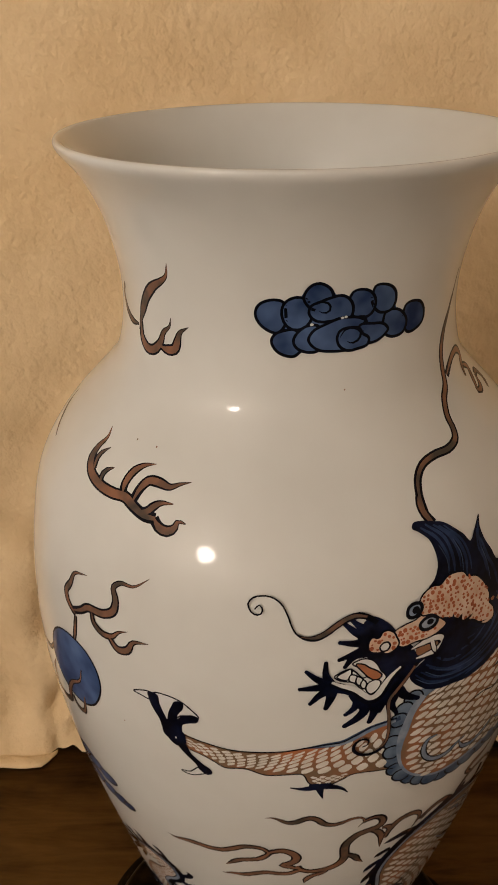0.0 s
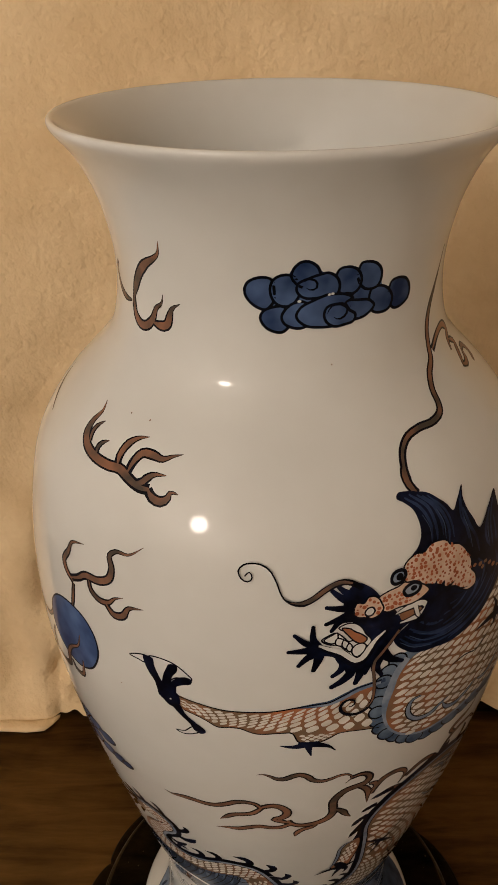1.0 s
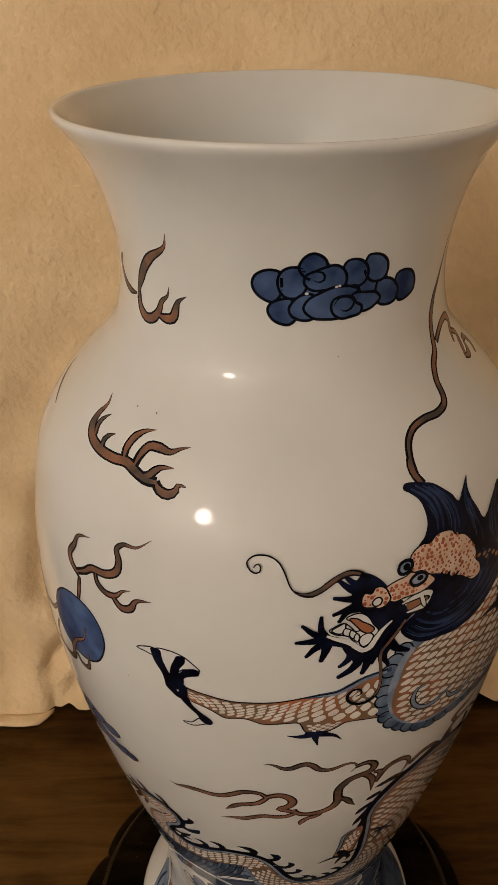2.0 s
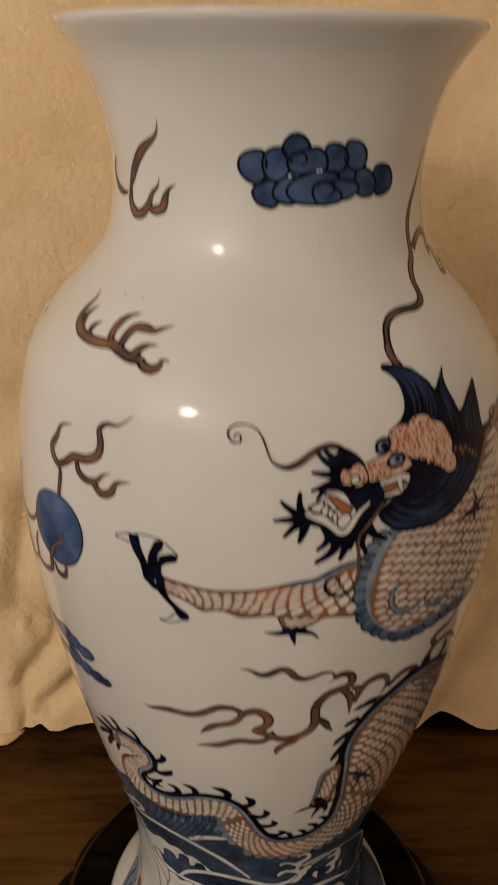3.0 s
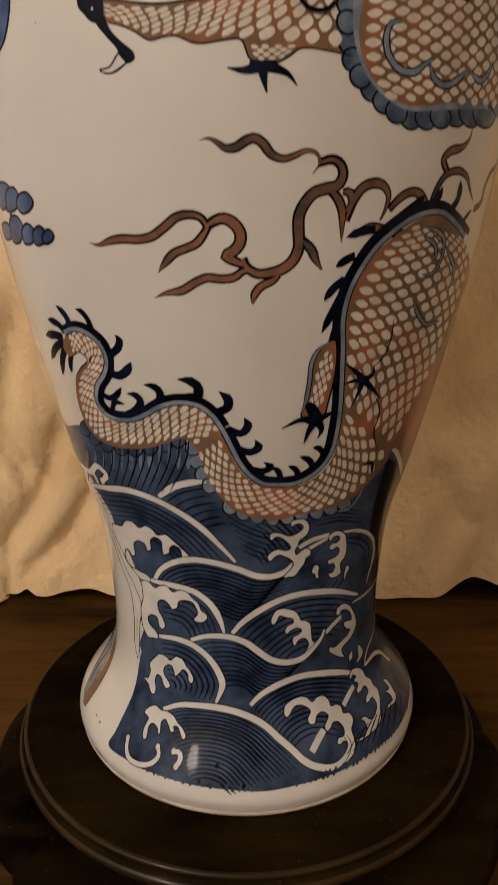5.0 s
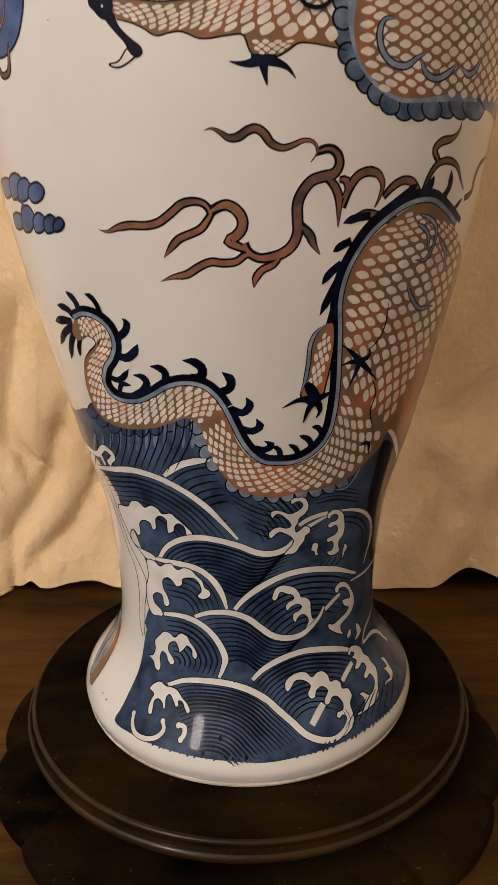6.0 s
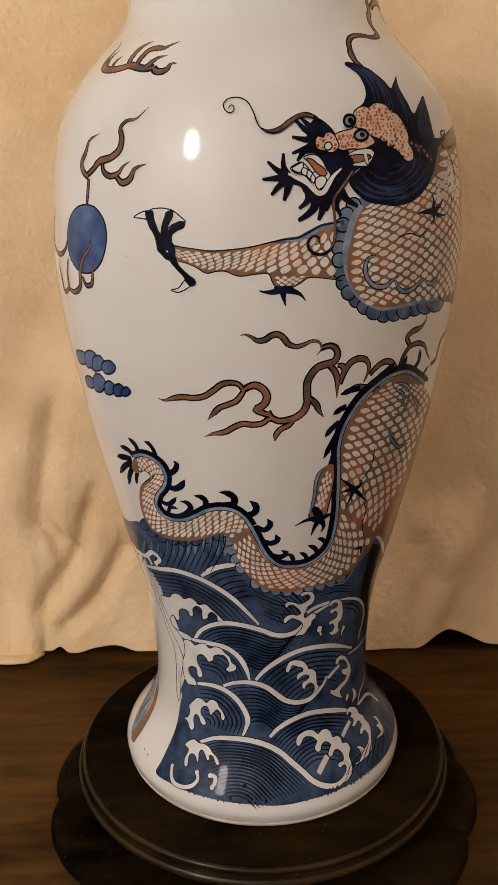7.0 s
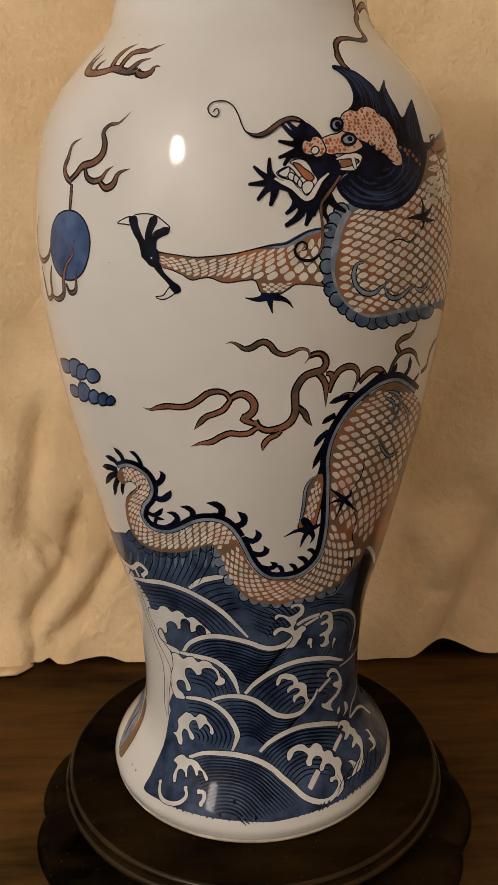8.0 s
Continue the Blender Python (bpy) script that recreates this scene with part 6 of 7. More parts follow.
m.stroke(INK, [(-132.8, 186.3), (-129.2, 188.9), (-127.2, 186.7), (-130.4, 183), (-133.8, 178.7)], 0.5)
m.outlined(RUST, [(-69.8, 195.8), (-72.2, 194), (-73.8, 190.1), (-74.3, 183.6), (-74.4, 176.6), (-75.7, 169.8), (-73.5, 166.4), (-70.4, 166.9), (-69.2, 174.7), (-68.6, 184.2), (-68.8, 191.1)], 0.5)
m.scales(SCALE, [(-71.1, 193.2), (-72.9, 188.5), (-73.5, 181.5), (-74.3, 172.8)], [(-69.1, 190.6), (-69.3, 184.3), (-70, 177.7), (-71.1, 170.1)], 5, 4, size=0.75)
m.stroke(INK, [(-70.8, 195.4), (-73.1, 193.1), (-74.4, 188.8), (-74.5, 181.6), (-75, 174.4), (-75.9, 170.4)], 1.9)
m.stroke(PALE, [(-70.8, 195.4), (-73.1, 193.1), (-74.4, 188.8), (-74.5, 181.6), (-75, 174.4), (-75.9, 170.4)], 1.1)
m.stroke(NAVY, [(-74.5, 174.3), (-72.6, 170.5), (-71.1, 166.5)], 4.0, start=0.5, end=0.8)
m.stroke(NAVY, [(-71.7, 167.8), (-75.9, 168.1), (-80.2, 165.4)], 3.0, start=1, end=0.12, hold=True, reach=0.8)
m.stroke(NAVY, [(-71.7, 167.8), (-73.3, 163.9), (-74.3, 158.9)], 3.0, start=1, end=0.12, hold=True, reach=0.8)
m.stroke(NAVY, [(-71.7, 167.8), (-70, 163.2), (-70.9, 160.2)], 3.0, start=1, end=0.12, hold=True, reach=0.8)
m.stroke(NAVY, [(-71.7, 167.8), (-69, 169), (-67, 170.3)], 3.0, start=1, end=0.12, hold=True, reach=0.8)
m.stroke(NAVY, [(-60.7, 180.3), (-63.4, 183.9), (-66.6, 187.4)], 2.4, start=1, end=0.12, hold=True, reach=0.8)
m.stroke(NAVY, [(-60.7, 180.3), (-58.2, 181.8), (-58.5, 185.1)], 2.4, start=1, end=0.12, hold=True, reach=0.8)
m.stroke(NAVY, [(-60.7, 180.3), (-57.3, 176.1), (-54, 171.6)], 2.4, start=1, end=0.12, hold=True, reach=0.8)
m.stroke(NAVY, [(-60.7, 180.3), (-61.4, 175.8), (-62.8, 170.7)], 2.4, start=1, end=0.12, hold=True, reach=0.8)
m.stroke(NAVY, [(-60.7, 180.3), (-63.4, 180.5), (-66.2, 179.5)], 2.4, start=1, end=0.12, hold=True, reach=0.8)
m.stroke(INK, [(-55.5, 201.5), (-55.1, 192.3), (-56.5, 187), (-59.1, 183.8)], 0.7)
m.stroke(INK, [(-56.4, 174.1), (-53.2, 166.5), (-53.5, 158.9), (-50, 149.4)], 0.7)
m.stroke(INK, [(-51.6, 229.5), (-47.9, 227.9), (-44.4, 224.2), (-44.2, 218), (-46.3, 214), (-49.7, 214.2)], 2.1, start=0.3, end=0.2)
m.stroke(PALE, [(-51.6, 229.5), (-47.9, 227.9), (-44.4, 224.2), (-44.2, 218), (-46.3, 214), (-49.7, 214.2)], 1.1, start=0.2, end=0.1)
m.stroke(INK, [(-50.9, 206.4), (-48.2, 201.3), (-43.9, 196.4), (-37, 195.9)], 2.1, start=0.3, end=0.2)
m.stroke(PALE, [(-50.9, 206.4), (-48.2, 201.3), (-43.9, 196.4), (-37, 195.9)], 1.1, start=0.2, end=0.1)
m.stroke(INK, [(-51.7, 226.8), (-47.3, 222.9), (-45.8, 217.1)], 2.1, start=0.3, end=0.2)
m.stroke(PALE, [(-51.7, 226.8), (-47.3, 222.9), (-45.8, 217.1)], 1.1, start=0.2, end=0.1)
m.stroke(INK, [(-43.2, 221.8), (-36.8, 213.2), (-36.8, 207.5)], 2.1, start=0.3, end=0.2)
m.stroke(PALE, [(-43.2, 221.8), (-36.8, 213.2), (-36.8, 207.5)], 1.1, start=0.2, end=0.1)
m.stroke(INK, [(-60.7, 127), (-55.6, 126.9), (-53, 131), (-51.7, 135.6)], 2.4, start=0.3, end=0.2)
m.stroke(PALE, [(-60.7, 127), (-55.6, 126.9), (-53, 131), (-51.7, 135.6)], 1.4, start=0.2, end=0.1)
m.stroke(INK, [(-54.9, 145.1), (-51.4, 145.3), (-49.7, 139.6)], 1.6)
m.done()

m = Motif("painted_wave", "cobalt wave with a white crest", 12)
m.fill(BLUE, [(-114.4, 135.4), (-109.2, 140.7), (-104, 143.4), (-99.4, 144.5), (-89.1, 131.8), (-81.8, 117.1), (-88.8, 107.5), (-95.8, 117.4), (-104.6, 127.2)], rounded=False)
m.swell([(-114.4, 135.4), (-109.2, 140.7), (-104, 143.4), (-99.4, 144.5)], (-88.8, 103.2), 6, 0.071, 0.0733, 0.75)
m.stroke(INK, [(-114.4, 135.4), (-109.2, 140.7), (-104, 143.4), (-99.4, 144.5)], 3.4, start=0.7, end=0.5)
m.stroke(CHALK, [(-114.4, 135.4), (-109.2, 140.7), (-104, 143.4), (-99.4, 144.5)], 2.7, start=0.6, end=0.4)
m.ripples(INK, [[(-94.3, 129.6), (-88.5, 124.9), (-82.4, 121.2), (-76, 119.5)], [(-93.4, 126.5), (-88.1, 122.2), (-82.3, 118.9), (-76.6, 117.3)], [(-92.6, 123.3), (-87.6, 119.5), (-82.5, 116.3), (-77.3, 115)], [(-91.6, 120.3), (-87.2, 116.6), (-82.6, 114), (-77.9, 112.8)], [(-90.7, 117), (-86.7, 113.8), (-82.6, 111.5), (-78.6, 110.6)], [(-89.6, 113.8), (-86.2, 111), (-82.8, 109.1), (-79.3, 108.4)]], 0.5)
m.done()

m = Motif("painted_wave", "cobalt wave with a white crest", 16)
m.fill(BLUE, [(-55.7, 115.6), (-48.2, 113.3), (-39, 107.4), (-31.9, 98.4), (-31.5, 87.5), (-52.2, 97.7), (-57.8, 110.4)], rounded=False)
m.swell([(-55.7, 115.6), (-48.2, 113.3), (-39, 107.4), (-31.9, 98.4), (-31.5, 87.5)], (-52.2, 97.7), 2, 0.197, 0.1457, 0.75)
m.stroke(INK, [(-55.7, 115.6), (-48.2, 113.3), (-39, 107.4), (-31.9, 98.4), (-31.5, 87.5)], 2.3, start=0.7, end=0.5)
m.stroke(CHALK, [(-55.7, 115.6), (-48.2, 113.3), (-39, 107.4), (-31.9, 98.4), (-31.5, 87.5)], 1.6, start=0.6, end=0.4)
m.done()

m = Motif("painted_wave", "cobalt wave with a white crest", 20)
m.fill(BLUE, [(-148.5, 128.1), (-136.2, 132), (-125.8, 134.9), (-116.4, 133.9), (-108.7, 129.6), (-102.6, 123.7), (-97.3, 115.9), (-92.5, 108.3), (-96.2, 106), (-106.2, 109), (-121.6, 99.9), (-129.2, 93.7), (-138.6, 105.4), (-140.2, 118.8), (-143.7, 125.9)], rounded=False)
m.swell([(-148.5, 128.1), (-136.2, 132), (-125.8, 134.9), (-116.4, 133.9), (-108.7, 129.6), (-102.6, 123.7), (-97.3, 115.9), (-92.5, 108.3)], (-128.9, 95.5), 8, 0.089, 0.0593, 0.75)
m.stroke(INK, [(-148.5, 128.1), (-136.2, 132), (-125.8, 134.9), (-116.4, 133.9), (-108.7, 129.6), (-102.6, 123.7), (-97.3, 115.9), (-92.5, 108.3)], 3.4, start=0.7, end=0.5)
m.stroke(CHALK, [(-148.5, 128.1), (-136.2, 132), (-125.8, 134.9), (-116.4, 133.9), (-108.7, 129.6), (-102.6, 123.7), (-97.3, 115.9), (-92.5, 108.3)], 2.7, start=0.6, end=0.4)
m.outlined(CHALK, [(-142.9, 112.2), (-135.6, 114.8), (-132.2, 118.5), (-128.5, 119.6), (-126.1, 117.7), (-122.6, 119.7), (-119.9, 118.5), (-118.9, 116.7), (-115.2, 117.8), (-112.9, 115.5), (-110.6, 112.9), (-108.2, 109.7), (-107.6, 108), (-108.9, 106), (-110.8, 106), (-110.8, 108.8), (-111.2, 112.3), (-113, 113.3), (-114.8, 111.4), (-115.4, 109.1), (-118, 107.6), (-118.1, 110.5), (-117.8, 114.1), (-119.6, 115.3), (-122.1, 113.1), (-123.1, 108.2), (-124.8, 107.2), (-125.6, 110.2), (-128.1, 110.6), (-131.2, 107.9), (-132.1, 102.6), (-133.9, 101.2), (-135.9, 103.2), (-138.4, 101.3), (-139, 97.5), (-136.8, 95.4), (-132, 95), (-127.6, 94.6), (-125.8, 92.9), (-127.8, 90.7), (-131.5, 91.1), (-135, 93.8), (-138.7, 96.6), (-141.1, 101.6), (-143.2, 106.8)], 0.42)
m.done()

m = Motif("painted_wave", "cobalt wave with a white crest", 24)
m.fill(BLUE, [(-124, 93.8), (-120, 100.1), (-113.4, 105.4), (-106.3, 107.9), (-98.7, 107.3), (-91.3, 104.7), (-85.8, 101.7), (-80.6, 100.8), (-75, 102.7), (-71.2, 107.5), (-68.4, 111), (-63.6, 113.7), (-58.2, 115.6), (-52.2, 97.7), (-61.6, 91), (-75.9, 88.7), (-86.6, 82.5), (-93.4, 75.9), (-98, 77.3), (-102.3, 88.7), (-110.4, 92.5)], rounded=False)
m.swell([(-124, 93.8), (-120, 100.1), (-113.4, 105.4), (-106.3, 107.9), (-98.7, 107.3), (-91.3, 104.7), (-85.8, 101.7), (-80.6, 100.8), (-75, 102.7), (-71.2, 107.5), (-68.4, 111), (-63.6, 113.7), (-58.2, 115.6)], (-100.6, 65.3), 12, 0.066, 0.0441, 0.75)
m.stroke(INK, [(-124, 93.8), (-120, 100.1), (-113.4, 105.4), (-106.3, 107.9), (-98.7, 107.3), (-91.3, 104.7), (-85.8, 101.7), (-80.6, 100.8), (-75, 102.7), (-71.2, 107.5), (-68.4, 111), (-63.6, 113.7), (-58.2, 115.6)], 3.4, start=0.7, end=0.5)
m.stroke(CHALK, [(-124, 93.8), (-120, 100.1), (-113.4, 105.4), (-106.3, 107.9), (-98.7, 107.3), (-91.3, 104.7), (-85.8, 101.7), (-80.6, 100.8), (-75, 102.7), (-71.2, 107.5), (-68.4, 111), (-63.6, 113.7), (-58.2, 115.6)], 2.7, start=0.6, end=0.4)
m.outlined(CHALK, [(-75.5, 124.7), (-75.1, 126.2), (-73, 126.6), (-70.9, 125.9), (-69.3, 123.2), (-69, 120.2), (-70.1, 117.8), (-71.7, 116.3), (-71.9, 114.3), (-72.7, 112.1), (-72.1, 109.8), (-70.8, 110.9), (-69.3, 112.1), (-67.2, 110.8), (-67, 108.4), (-68.4, 107.3), (-68.8, 104.7), (-70.1, 102.9), (-71.2, 100.6), (-72.6, 99.5), (-74.3, 99.6), (-76.1, 99.4), (-75.2, 101.4), (-73.7, 103.2), (-73, 105.7), (-74.4, 108.2), (-76.2, 109.6), (-78.2, 110.7), (-79.7, 109.6), (-81, 108.1), (-82, 109.3), (-81.8, 111.1), (-80.4, 112.8), (-78.3, 113.3), (-76, 112.4), (-74.5, 113), (-75, 114.9), (-76.7, 117.3), (-78.3, 119.1), (-79.7, 119.4), (-81, 117.9), (-81.7, 119.1), (-81.5, 120.9), (-80.1, 121.6), (-77.8, 120.7), (-75.5, 119.2), (-73.7, 119.6), (-71.9, 120.9), (-71.2, 122.6), (-72.4, 124.4), (-73.8, 124.4), (-74.9, 123.6)], 0.4)
m.stroke(INK, [(-71.5, 112.9), (-68.7, 114.9), (-65.4, 115.9), (-61.1, 116.2)], 2.9, start=0.9, end=0.9)
m.stroke(CHALK, [(-71.5, 112.9), (-68.7, 114.9), (-65.4, 115.9), (-61.1, 116.2)], 2.2, start=0.9, end=0.9)
m.outlined(CHALK, [(-61.1, 114.6), (-59.9, 116.9), (-57.1, 116.7), (-54, 114), (-52.4, 110.2), (-51.3, 105), (-51.8, 102), (-53.2, 100.4), (-53, 97.7), (-52.2, 95.4), (-53.2, 94.5), (-55.3, 94), (-57.5, 94.8), (-58.5, 97), (-56.7, 96.9), (-55.9, 98.8), (-57, 101.3), (-58.8, 101.3), (-59.5, 103.2), (-57.7, 103.9), (-55.7, 104.5), (-55, 106.4), (-56.5, 108.8), (-58.6, 108.2), (-60, 109.7), (-58.9, 111.2), (-56.7, 111.2), (-56, 112.6), (-57.6, 114.5), (-59.2, 114.3), (-59.6, 112.8)], 0.4)
m.outlined(CHALK, [(-65.1, 102.7), (-64, 102.9), (-62.7, 101.5), (-62.9, 98.9), (-62.4, 96.4), (-63.8, 96.6), (-64.5, 98.9), (-65.6, 99.2)], 0.4)
m.outlined(CHALK, [(-49.9, 97.7), (-48, 95.7), (-49.2, 93.5), (-50, 90.3), (-50.7, 93.3)], 0.4)
m.done()

m = Motif("painted_wave", "cobalt wave with a white crest", 28)
m.fill(BLUE, [(-94.3, 74.8), (-90.6, 79.9), (-83.9, 85.7), (-75.9, 89.7), (-67.6, 90.5), (-54.6, 87.2), (-40.2, 79.3), (-22.8, 60.9), (-33, 49.6), (-52.9, 51.1), (-69.9, 59.3), (-81.5, 63.5), (-89.5, 70.9)], rounded=False)
m.swell([(-94.3, 74.8), (-90.6, 79.9), (-83.9, 85.7), (-75.9, 89.7), (-67.6, 90.5), (-54.6, 87.2), (-40.2, 79.3)], (-63.9, 47.2), 9, 0.079, 0.0642, 0.75)
m.stroke(INK, [(-94.3, 74.8), (-90.6, 79.9), (-83.9, 85.7), (-75.9, 89.7), (-67.6, 90.5), (-54.6, 87.2), (-40.2, 79.3)], 3.4, start=0.7, end=0.5)
m.stroke(CHALK, [(-94.3, 74.8), (-90.6, 79.9), (-83.9, 85.7), (-75.9, 89.7), (-67.6, 90.5), (-54.6, 87.2), (-40.2, 79.3)], 2.7, start=0.6, end=0.4)
m.outlined(CHALK, [(-80.1, 79.1), (-79.7, 82.1), (-78.4, 84.5), (-75.9, 85.2), (-73.3, 84.4), (-71, 82.9), (-69.1, 79.9), (-68.5, 78.2), (-66.4, 77.3), (-64.3, 74.8), (-63.9, 71.5), (-63.6, 69.1), (-62.7, 66.1), (-60.3, 65.9), (-59.1, 68.4), (-57.6, 70), (-56.3, 68.2), (-57.6, 66.2), (-59.6, 63.7), (-60.6, 61.4), (-60.9, 58.7), (-62.5, 61.2), (-64, 62.8), (-65, 60.9), (-67.1, 59.4), (-68.8, 59.3), (-66.6, 61.9), (-64.9, 64.7), (-65.5, 67.5), (-67.5, 69.2), (-69.2, 68.5), (-70.5, 66.2), (-71.7, 68.1), (-71.3, 70.8), (-69.2, 71.6), (-68.1, 73.2), (-70, 74.8), (-72.3, 74.2), (-74.1, 72.7), (-74.8, 74.8), (-73.7, 76.7), (-71.7, 77.6), (-72, 79.5), (-74.5, 80.8), (-76.9, 81.9), (-77.9, 79.6), (-79, 78.2)], 0.4)
m.stroke(INK, [(-57, 68.4), (-53.1, 71.3), (-49.6, 73.1)], 2.9, start=0.9, end=0.9)
m.stroke(CHALK, [(-57, 68.4), (-53.1, 71.3), (-49.6, 73.1)], 2.2, start=0.9, end=0.9)
m.outlined(CHALK, [(-52.6, 75.5), (-52.2, 78.1), (-49.6, 79.1), (-46, 77.3), (-42.6, 72.9), (-39.8, 67.5), (-39.4, 63.3), (-41.7, 59.9), (-45.4, 58.2), (-47.8, 56.9), (-47.4, 54), (-45.7, 51.5), (-49.1, 53.1), (-52.9, 56.1), (-55, 58.4), (-54.8, 60.4), (-52.4, 59.4), (-49.9, 60), (-47.6, 60.9), (-45.2, 61.7), (-43.4, 63.6), (-46.5, 66), (-47.8, 69), (-45.7, 69.2), (-43.1, 68.5), (-44.4, 72.4), (-47.2, 75.3), (-49.9, 76), (-50.9, 74.2)], 0.4)
m.outlined(CHALK, [(-37.2, 52.7), (-33.9, 49.7), (-33.2, 46.6), (-36.6, 44.9), (-39.2, 45), (-37.1, 47.1)], 0.4)
m.outlined(CHALK, [(-43.5, 51), (-41.5, 52.2), (-41.3, 49), (-43.7, 48.1)], 0.4)
m.stroke(CHALK, [(-14.5, 77.8), (-27.8, 76.2), (-43.5, 77)], 1.4, start=0.8, end=0.5)
m.stroke(CHALK, [(-31.2, 98), (-30.7, 91.4), (-33, 86.3), (-34.4, 81.4)], 1.4, start=0.8, end=0.5)
m.stroke(CHALK, [(-13, 68.1), (-17.7, 50.4), (-29.3, 45.8), (-34.1, 40.7)], 1.4, start=0.8, end=0.5)
m.done()

m = Motif("painted_wave", "cobalt wave with a white crest", 32)
m.fill(BLUE, [(-125.8, 92.9), (-115.5, 93.6), (-107.6, 92.6), (-102.1, 88), (-98.9, 81.5), (-97.3, 74.7), (-108.9, 70.8), (-124.8, 66.2), (-135.3, 51.4), (-137.4, 57.2), (-129.6, 74.6), (-130.5, 84.6)], rounded=False)
m.swell([(-125.8, 92.9), (-115.5, 93.6), (-107.6, 92.6), (-102.1, 88), (-98.9, 81.5), (-97.3, 74.7)], (-118.1, 66.7), 6, 0.131, 0.0967, 0.75)
m.stroke(INK, [(-125.8, 92.9), (-115.5, 93.6), (-107.6, 92.6), (-102.1, 88), (-98.9, 81.5), (-97.3, 74.7)], 3.4, start=0.7, end=0.5)
m.stroke(CHALK, [(-125.8, 92.9), (-115.5, 93.6), (-107.6, 92.6), (-102.1, 88), (-98.9, 81.5), (-97.3, 74.7)], 2.7, start=0.6, end=0.4)
m.outlined(CHALK, [(-131.2, 90.5), (-127.3, 91.6), (-124.4, 89.9), (-121.9, 91.7), (-118.7, 92.7), (-116.5, 90.6), (-113.3, 92.2), (-110.4, 91.8), (-108.3, 89.4), (-106.3, 87.4), (-105.3, 84.1), (-103.7, 83), (-103.3, 81), (-104.8, 79.1), (-107.3, 78.4), (-108.7, 79.5), (-107.1, 82.4), (-107.5, 85.1), (-109.1, 87.6), (-112, 87.6), (-114.3, 86.3), (-114.9, 83.5), (-117.5, 82.1), (-118.9, 84.1), (-120.7, 85.3), (-123.4, 83.7), (-123.8, 79.5), (-122.4, 76.7), (-121.4, 72.4), (-123.1, 70.5), (-124.5, 71.4), (-125.1, 75.6), (-127.7, 75.7), (-130.1, 73), (-129.3, 70), (-126.4, 68.2), (-125.4, 65), (-127.9, 64.2), (-131.4, 63.5), (-133.9, 67.5), (-133.7, 76.3), (-131.5, 82.5), (-131.3, 87.1)], 0.42)
m.done()

m = Motif("painted_wave", "cobalt wave with a white crest", 36)
m.fill(BLUE, [(-110.4, 69.3), (-104.3, 72.3), (-96.3, 73.1), (-89.6, 70.6), (-84.2, 65.5), (-79.8, 61.5), (-74.1, 59.3), (-68.1, 59.4), (-63.3, 62.3), (-59.4, 66.4), (-57.9, 70.2), (-48.8, 50.9), (-63.7, 49.8), (-77.4, 49.5), (-87.3, 43.4), (-96.8, 43.6), (-97.6, 52.7), (-102.1, 61.8)], rounded=False)
m.swell([(-110.4, 69.3), (-104.3, 72.3), (-96.3, 73.1), (-89.6, 70.6), (-84.2, 65.5), (-79.8, 61.5), (-74.1, 59.3), (-68.1, 59.4), (-63.3, 62.3), (-59.4, 66.4), (-57.9, 70.2)], (-90.2, 35.3), 10, 0.078, 0.0580, 0.75)
m.stroke(INK, [(-110.4, 69.3), (-104.3, 72.3), (-96.3, 73.1), (-89.6, 70.6), (-84.2, 65.5), (-79.8, 61.5), (-74.1, 59.3), (-68.1, 59.4), (-63.3, 62.3), (-59.4, 66.4), (-57.9, 70.2)], 3.4, start=0.7, end=0.5)
m.stroke(CHALK, [(-110.4, 69.3), (-104.3, 72.3), (-96.3, 73.1), (-89.6, 70.6), (-84.2, 65.5), (-79.8, 61.5), (-74.1, 59.3), (-68.1, 59.4), (-63.3, 62.3), (-59.4, 66.4), (-57.9, 70.2)], 2.7, start=0.6, end=0.4)
m.done()

m = Motif("painted_wave", "cobalt wave with a white crest", 40)
m.fill(BLUE, [(-124.9, 66.5), (-116.8, 68.1), (-110.2, 67.1), (-104.6, 63.2), (-100.6, 57.2), (-98.5, 50.6), (-99.4, 46.2), (-100.9, 42), (-114.8, 38.9), (-126.5, 33.4), (-136, 29.4), (-136.8, 43.9), (-133, 57.6)], rounded=False)
m.swell([(-124.9, 66.5), (-116.8, 68.1), (-110.2, 67.1), (-104.6, 63.2), (-100.6, 57.2), (-98.5, 50.6), (-99.4, 46.2), (-100.9, 42)], (-120.1, 44.5), 8, 0.142, 0.1053, 0.75)
m.stroke(INK, [(-124.9, 66.5), (-116.8, 68.1), (-110.2, 67.1), (-104.6, 63.2), (-100.6, 57.2), (-98.5, 50.6), (-99.4, 46.2), (-100.9, 42)], 3.4, start=0.7, end=0.5)
m.stroke(CHALK, [(-124.9, 66.5), (-116.8, 68.1), (-110.2, 67.1), (-104.6, 63.2), (-100.6, 57.2), (-98.5, 50.6), (-99.4, 46.2), (-100.9, 42)], 2.7, start=0.6, end=0.4)
